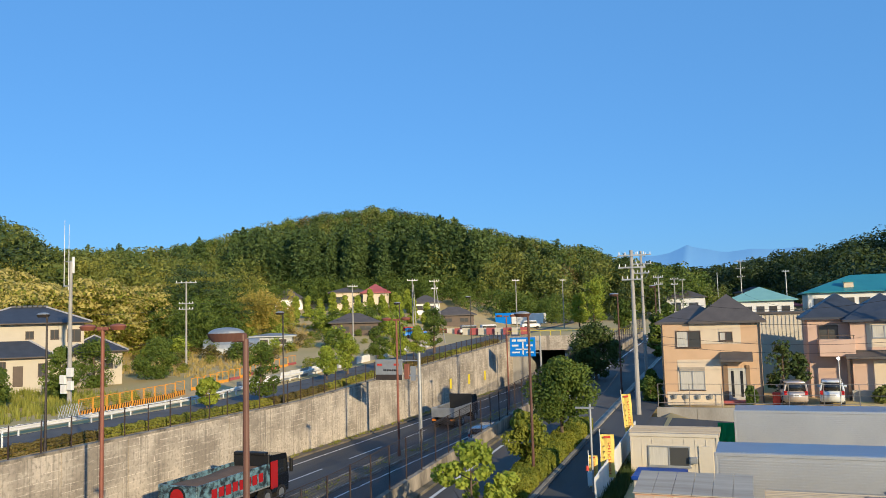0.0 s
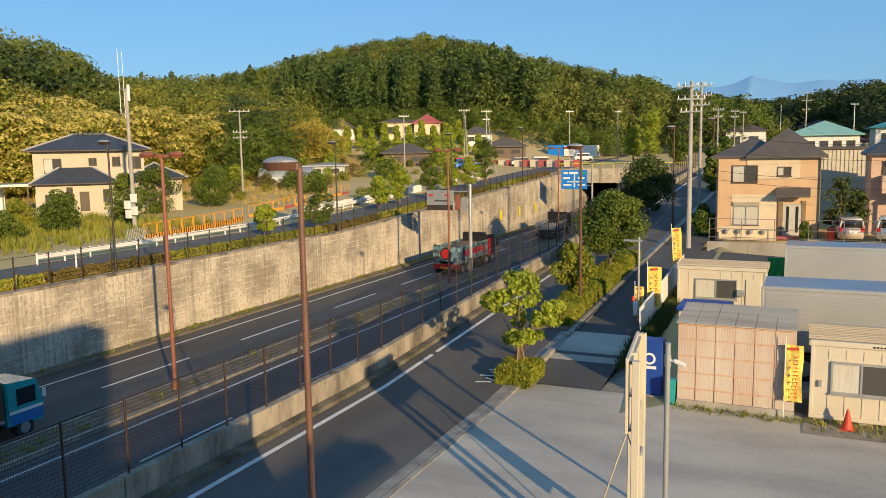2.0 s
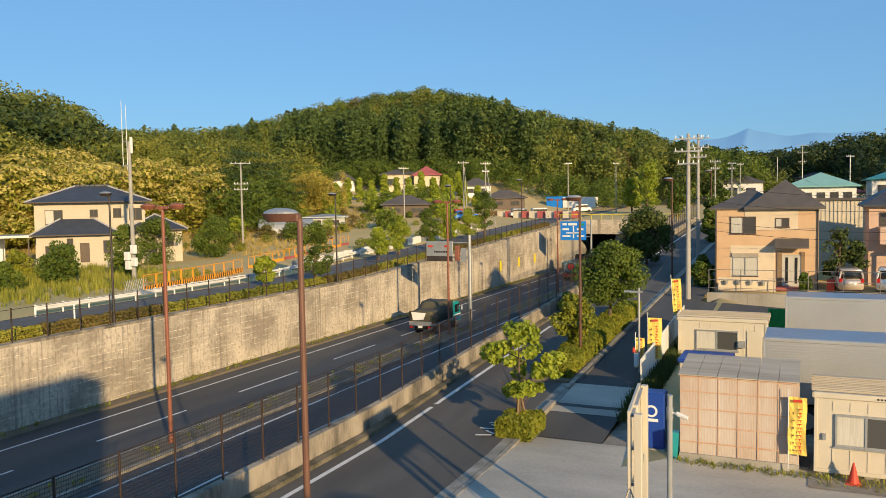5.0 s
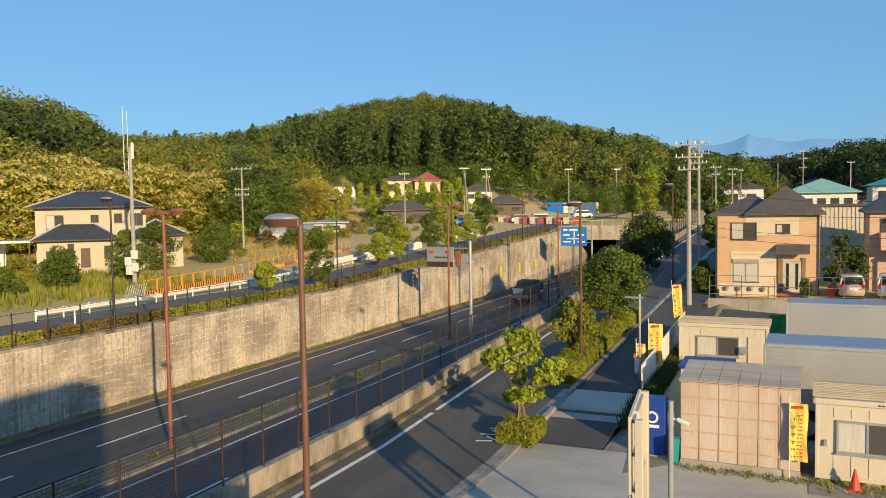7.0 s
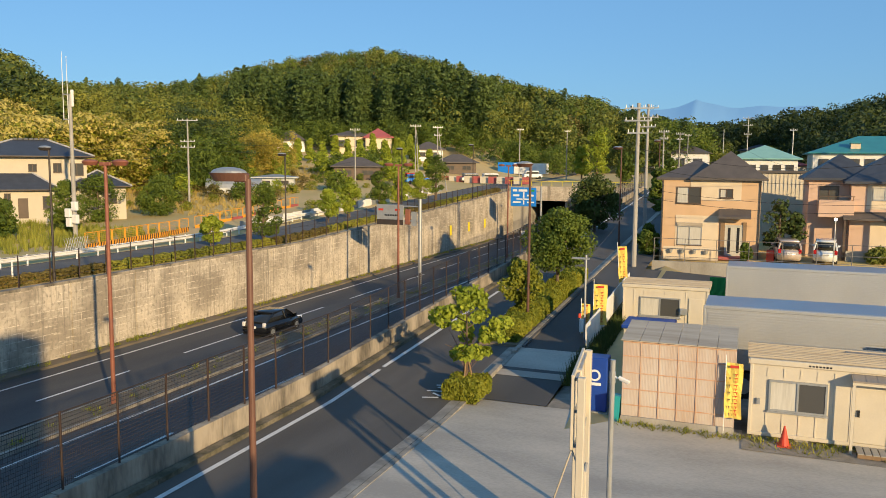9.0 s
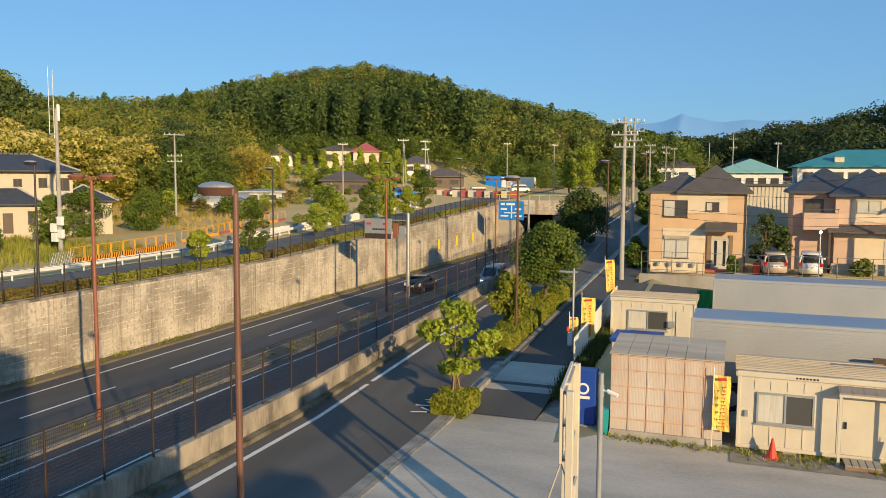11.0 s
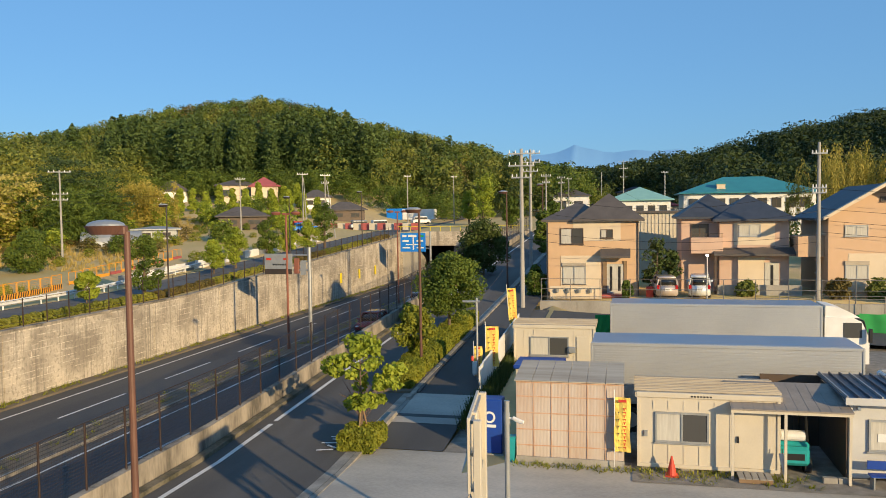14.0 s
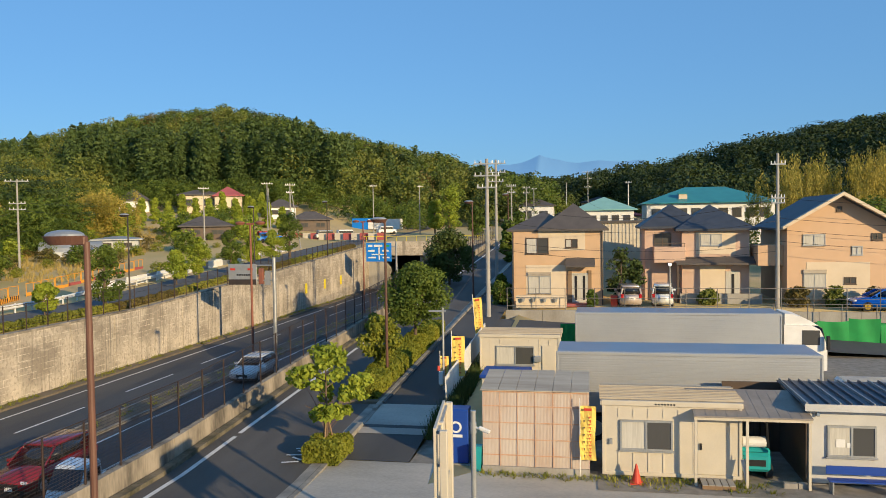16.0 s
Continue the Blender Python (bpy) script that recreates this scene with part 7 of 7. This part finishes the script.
prius = car("black hatchback with clear tail lamps", 4.45, 1.75, 1.49, BLACKP, "hatch", TAILCLEAR)
van = car("silver passenger van with dark windows and lit headlamps", 4.7, 1.72, 2.0, SILVER, "van", TAILLAMP, HEADLAMP_ON, "van")
red_car = car("wine-red sport utility car", 4.5, 1.84, 1.70, REDP, "suv", r=0.36)
chr_car = car("white compact crossover car", 4.36, 1.8, 1.55, WHITEP, "suv", r=0.35)
white_car = car("white estate car driving away", 4.5, 1.72, 1.5, WHITEP, "kei")
for m, lab, c, st, sz in [(pose(2.55, 59.6, 1.93, 0, 0, 4), "pearl compact car parked beside the houses", PEARL, "kei", (3.5, 1.5, 1.55)), (pose(5.0, 59.8, 1.93, 0, 0, -5), "white compact car parked beside the houses", WHITEP, "kei", (3.4, 1.48, 1.6))]:
    o = car(lab, *sz, c, st)
    o.matrix_basis = m
blue_car = car("bright blue sedan with gold wheels and rear wing", 4.4, 1.74, 1.42, BLUEP, "sedan")
blue_car.matrix_basis = pose(19.2, 57.6, 1.93, 0, 0, 92)
for c in blue_car.children_recursive:
    if c.name.startswith("rim"):
        c.data.materials[0] = GOLD
part("rear_wing", cuboid(-0.65, 0.65, -2.15, -1.9, 1.22, 1.27), BLUEP, blue_car)
for sx in (-0.5, 0.5):
    part("wing_strut", cuboid(sx - 0.02, sx + 0.02, -2.1, -1.95, 0.95, 1.22), BLUEP, blue_car)


def truck_wheels(root, ys, w, r=0.5):
    for yy in ys:
        for sx in (-1, 1):
            wh = part("wheel", rod((sx * (w - 0.42), 0, 0), (sx * w, 0, 0), r, None, 22), RUBBER, root)
            wh.location = (0, yy, r)
            part("rim", rod((sx * (w - 0.2), 0, 0), (sx * (w + 0.015), 0, 0), r * 0.58, None, 16), GALV, wh)


# decorated dump truck
DARKBODY = material("painted_body", (0.022, 0.028, 0.034), (0.16, 0.28, 0.33), 0.4, 2.6, 12, spread=0.22)
LOAD = material("load_soil", (0.20, 0.12, 0.07), (0.14, 0.085, 0.05), 0.95, 2, 15, 0.6)
CABRED = paint("cab_red", (0.45, 0.02, 0.02))
dump = empty("dump_truck")
tagged(dump, "dark decorated dump truck with red cab flanks, loaded with soil", "truck")
part("chassis", cuboid(-0.5, 0.5, -4.7, 3.6, 0.6, 1.0), BLACK, dump)
bed = part("bed", cuboid(-1.23, 1.23, -4.95, 1.55, 1.15, 1.3), DARKBODY, dump, "dark steel tipping bed")
for sx in (-1, 1):
    part("side_board", cuboid(sx * 1.23 - 0.05, sx * 1.23 + 0.05, -4.95, 1.6, 1.1, 2.45, 0.02), DARKBODY, bed)
    part("trim", cuboid(sx * 1.285 - 0.006, sx * 1.285 + 0.006, -4.9, 1.55, 1.12, 1.2), GALV, bed)
    for k in range(8):
        part("mark", cuboid(sx * 1.287 - 0.006, sx * 1.287 + 0.006, -3.9 + 0.62 * k, -3.45 + 0.62 * k, 1.5 + 0.05 * (k % 2), 2.05), CABRED, bed)
tailb = part("tail_board", cuboid(-1.23, 1.23, -5.06, -4.95, 1.15, 2.45, 0.02), DARKBODY, bed)
part("emblem", rod((0, -5.065, 1.85), (0, -5.08, 1.85), 0.42, None, 24), CABRED, tailb, "red round emblem")
part("emblem_ring", rod((0, -5.062, 1.85), (0, -5.07, 1.85), 0.54, None, 24), BLACK, tailb)
part("head_board", cuboid(-1.23, 1.23, 1.55, 1.7, 1.2, 2.95, 0.02), BLACK, bed)
part("canopy", cuboid(-1.1, 1.1, 1.35, 1.75, 2.95, 3.1, 0.03), BLACK, bed)
bm = bmesh.new()
bmesh.ops.create_grid(bm, x_segments=10, y_segments=20, size=0.5)
for v in bm.verts:
    v.co = Vector((v.co.x * 2.36, v.co.y * 6.4 - 1.7, 2.2 + 0.12 * math.cos(3 * v.co.x) + 0.05 * math.sin(9 * v.co.y + 4 * v.co.x)))
part("soil_load", bm, LOAD, bed, "brown soil load")
dcab = part("cab", loft([(1.85, 0.6), (3.75, 0.5), (3.85, 1.3), (3.68, 2.75), (1.9, 2.85)], 1.22, 1.15, 0.6, 2.8, 0.05), BLACKP, dump, "black cab")
part("flank", cuboid(-1.24, -1.2, 1.8, 2.5, 0.9, 2.5), CABRED, dcab)
part("flank", cuboid(1.2, 1.25, 1.8, 2.5, 0.9, 2.5), CABRED, dcab)
for sx in (-1, 1):
    part("side_window", cuboid(sx * 1.2 - 0.02, sx * 1.2 + 0.02, 2.6, 3.55, 1.65, 2.45), CARGLASS, dcab)
    part("mirror", cuboid(sx * 1.42 - 0.1, sx * 1.42 + 0.1, 3.65, 3.8, 1.6, 2.4, 0.02), BLACK, dcab)
    part("fender", cuboid(sx * 0.9 - 0.3, sx * 0.9 + 0.3, -4.9, -2.5, 0.95, 1.08), GALV, dump)
    part("taillight", cuboid(sx * 0.95 - 0.2, sx * 0.95 + 0.2, -5.02, -4.92, 0.75, 0.95), TAILLAMP, dump)
part("bumper", cuboid(-1.2, 1.2, -5, -4.9, 0.5, 0.95), CABRED, dump)
part("amber_strip", cuboid(-0.6, 0.6, -5.02, -5, 0.55, 0.72), AMBER, dump)
truck_wheels(dump, (-4.1, -2.9, 1.4, 2.9), 1.23)

# empty dump truck ahead
flat_truck = empty("flatbed_truck")
tagged(flat_truck, "grey-green tipper truck with an empty bed", "truck")
part("chassis", cuboid(-0.5, 0.5, -3.4, 3.4, 0.6, 1.0), BLACK, flat_truck)
fb = part("bed", cuboid(-1.2, 1.2, -3.6, 1.4, 1.1, 1.3), DARKMETAL, flat_truck)
for sx in (-1, 1):
    part("side_board", cuboid(sx * 1.2 - 0.05, sx * 1.2 + 0.05, -3.6, 1.4, 1.1, 2.0, 0.02), GALV, fb)
    part("taillight", cuboid(sx * 0.95 - 0.2, sx * 0.95 + 0.2, -3.7, -3.6, 0.75, 0.95), AMBER, flat_truck)
part("tail_board", cuboid(-1.2, 1.2, -3.7, -3.6, 1.1, 2.0, 0.02), GALV, fb)
part("head_board", cuboid(-1.2, 1.2, 1.4, 1.55, 1.2, 2.9, 0.02), BLACK, fb)
fc = part("cab", loft([(1.7, 0.6), (3.5, 0.5), (3.6, 1.3), (3.45, 2.7), (1.75, 2.8)], 1.2, 1.12, 0.6, 2.8, 0.05), BLACKP, flat_truck)
part("bumper", cuboid(-1.15, 1.15, -3.68, -3.58, 0.5, 0.9), BLACK, flat_truck)
truck_wheels(flat_truck, (-2.6, -1.4, 2.6), 1.2)

# teal truck under tarpaulin
TARP = material("tarpaulin", (0.10, 0.085, 0.05), (0.065, 0.058, 0.038), 0.8, 1.6, 12, 0.4)
CABBLUE = paint("cab_blue_stripe", (0.02, 0.20, 0.55))
teal = empty("tarp_truck")
tagged(teal, "teal and blue truck with a brown tarpaulin over its load", "truck")
part("chassis", cuboid(-0.4, 0.4, -2.9, 2.8, 0.45, 0.8), BLACK, teal)
tb = part("deck", cuboid(-1.0, 1.0, -3.0, 1.15, 0.8, 0.95), GALV, teal)
part("tail_gate", cuboid(-1.0, 1.0, -3.08, -3.0, 0.8, 1.15, 0.01), GALV, tb)
bm = prism([(-3.02, 0.95), (1.15, 0.95), (1.15, 2.35), (0.9, 2.5), (-0.6, 2.45), (-1.1, 2.0), (-2.4, 1.85), (-3.0, 1.95)], -1.02, 1.02, "x")
bmesh.ops.subdivide_edges(bm, edges=list(bm.edges), cuts=5, use_grid_fill=True)
for v in bm.verts:
    q = noise.noise(v.co * 1.7) * 0.07
    v.co += Vector((q, q * 0.5, q))
part("tarpaulin", bm, TARP, teal, "brown tarpaulin with folds", smooth=True)
part("tail_sheet", prism([(-0.75, 1.9), (0.55, 1.85), (0.35, 1.3), (-0.6, 1.25)], -3.16, -3.12), WHITE, tb, "pale printed sheet")
tc = part("cab", loft([(1.3, 0.55), (2.85, 0.45), (2.95, 1.15), (2.7, 2.15), (1.35, 2.25)], 0.98, 0.92, 0.5, 2.2, 0.05), TEALP, teal, "teal cab with blue flank")
for sx in (-1, 1):
    part("stripe", cuboid(sx * 0.985 - 0.008, sx * 0.985 + 0.008, 1.4, 2.85, 0.6, 1.0), CABBLUE, tc)
    part("stripe", cuboid(sx * 0.98 - 0.008, sx * 0.98 + 0.008, 1.4, 2.85, 1.02, 1.14), WHITE, tc)
    part("side_window", cuboid(sx * 0.96 - 0.02, sx * 0.96 + 0.02, 1.75, 2.55, 1.3, 1.95), CARGLASS, tc)
    part("mirror", cuboid(sx * 1.15 - 0.07, sx * 1.15 + 0.07, 2.75, 2.85, 1.4, 1.75, 0.02), WHITE, tc)
    part("taillight", cuboid(sx * 0.8 - 0.13, sx * 0.8 + 0.13, -3.1, -3.02, 0.6, 0.76), TAILLAMP, teal)
part("number_plate", cuboid(-0.2, 0.2, -3.1, -3.05, 0.62, 0.8), PLATE, teal)
truck_wheels(teal, (-1.7, 2.0), 0.98, 0.38)

# small white truck in the outer lane
kei = empty("kei_truck")
tagged(kei, "small white pickup truck with an open bed", "truck")
kc = part("cab", loft([(0.1, 0.3), (1.65, 0.3), (1.7, 0.75), (1.1, 1.72), (0.2, 1.78)], 0.73, 0.66, 0.4, 1.75, 0.05), WHITEP, kei)
part("windscreen", prism([(1.66, 0.98), (1.68, 0.98), (1.2, 1.62), (1.17, 1.62)], -0.62, 0.62, "x"), CARGLASS, kc)
for sx in (-1, 1):
    part("side_window", cuboid(sx * 0.7 - 0.02, sx * 0.7 + 0.02, 0.35, 1.1, 1.0, 1.55), CARGLASS, kc)
    part("side_board", cuboid(sx * 0.71 - 0.02, sx * 0.71 + 0.02, -1.7, 0.05, 0.6, 0.92), WHITEP, kei)
    part("headlight", cuboid(sx * 0.55 - 0.12, sx * 0.55 + 0.12, 1.66, 1.73, 0.55, 0.7), HEADLAMP, kc)
part("bed", cuboid(-0.72, 0.72, -1.7, 0.05, 0.55, 0.65), WHITEP, kei)
truck_wheels(kei, (-1.0, 1.15), 0.72, 0.27)

# weeds and grass as stuff
GRASSSTRAW = leaf_material("leaf_straw", (0.30, 0.25, 0.06), (0.64, 0.46, 0.16), 0.12)
def tufts(name, spots, mat, label, h=0.35, n=16):
    vs, fs, o = [], [], 0
    for i, (x, y, z) in enumerate(spots):
        k = n
        a = RNG.random(k) * 6.283
        d = np.stack([np.cos(a), np.sin(a)], 1) * (0.25 * RNG.random((k, 1)))
        hh = h * (0.4 + 0.8 * RNG.random(k))
        base = np.c_[x + d[:, 0], y + d[:, 1], np.full(k, z - 0.02)]
        tip = base + np.c_[d * 0.9, hh[:, None]]
        side = np.c_[-np.sin(a), np.cos(a), np.zeros(k)] * 0.02 * (1 + h)
        v = np.stack([base - side, base + side, tip], 1).reshape(-1, 3)
        vs.append(v)
        fs.append(np.arange(k * 3).reshape(-1, 3) + o)
        o += k * 3
    ob = mesh_part(name, array_mesh(name, np.concatenate(vs), np.concatenate(fs)), mat)
    return tagged(ob, label, "weeds", kind="stuff")


q = np.random.default_rng(77)
tufts("weeds_yard", [(x, 25.75 + 0.25 * q.standard_normal() * 0.4 - 0.1, 0.04) for x in np.linspace(-3.6, 4.4, 60)] + [(0.3 + 5 * q.random(), 24.9 + 0.9 * q.random(), 0.04) for _ in range(36)], GRASSBLADE, "weeds growing along the shed and cabins", 0.14, 12)
tufts("weeds_median", [(-26.0 + 0.5 * q.standard_normal(), 10 + 100 * q.random(), MAIN_Z + 0.13) for _ in range(140)], GRASSBLADE, "sparse weeds on the median", 0.22)
tufts("weeds_wall", [(WALL_X + 0.15 + 0.6 * q.random(), 10 + 100 * q.random(), MAIN_Z + 0.13) for _ in range(260)], GRASSBLADE, "weeds along the wall foot", 0.22)
tufts("weeds_field", [(x, y, land_z(x, y)) for x, y in [(-48.5 - 20 * q.random() ** 0.8, 30 + 30 * q.random() ** 1.3) for _ in range(1900)]], GRASSBLADE, "tall grass in the fields", 0.7, 14)
tufts("weeds_meadow", [(x, y, land_z(x, y)) for x, y in [(-50 - 0.3 * (yy - 60) - 42 * q.random(), yy) for yy in (58 + 85 * q.random(5200))] if not (x > -80 and y < 72)], GRASSSTRAW, "golden dry grass over the fields", 0.6, 9)
# these weeds take the deep leaf colour in place of the shade there
tufts("weeds_fence", [(-6.15 + 0.5 * q.random(), 28.5 + 16 * q.random(), 0.3) for _ in range(300)], LEAFDARK, "weeds behind the white fence, coloured dark as if shaded", 0.65, 14)


def motions():
    """Everything that drives, along the lanes of the sunken road."""
    z = MAIN_Z + 0.012
    away, near, outer = -28.25, -22.7, -19.4

    def drive(thing, x, turn, rows):
        walk(thing, [(t, pose(x, y, z, 0, 0, turn)) for t, y in rows])

    drive(flat_truck, away, 0, [(0, 76.8), (0.5, 82.8), (1, 87), (1.5, 90.5), (3, 102), (5, 122), (16, 300)])
    drive(dump, away, 0, [(0, 39.5), (0.5, 46.6), (1, 53.6), (1.5, 60.4), (2, 66.9), (3, 80), (5, 107), (16, 258)])
    drive(teal, away, 0, [(0, -13.5), (2, 18.2), (2.5, 26.1), (3.5, 42), (4.5, 54.2), (4.7, 56.5), (7, 84), (9, 108), (16, 190)])
    drive(prius, away, 0, [(0, -111), (7, 8.7), (7.5, 17.3), (8, 25.9), (9, 43.1), (11.5, 77), (12.5, 90), (16, 136)])
    drive(white_car, -21.6, 0, [(0, 66), (0.5, 72.2), (1, 78), (16, 270)])
    drive(van, -22.9, 180, [(0, 283), (11.5, 68), (12, 58.5), (12.5, 48.6), (13, 38.1), (13.5, 27.8), (16, -23)])
    drive(red_car, near, 180, [(0, 320), (14.5, 58.7), (15.5, 39.2), (16, 29.45)])
    drive(kei, outer, 180, [(0, 300), (14.5, 58), (15.5, 38.3), (16, 27.6)])
    drive(chr_car, -23.2, 180, [(0, 340), (15.5, 60.4), (16, 51.6)])


motions()
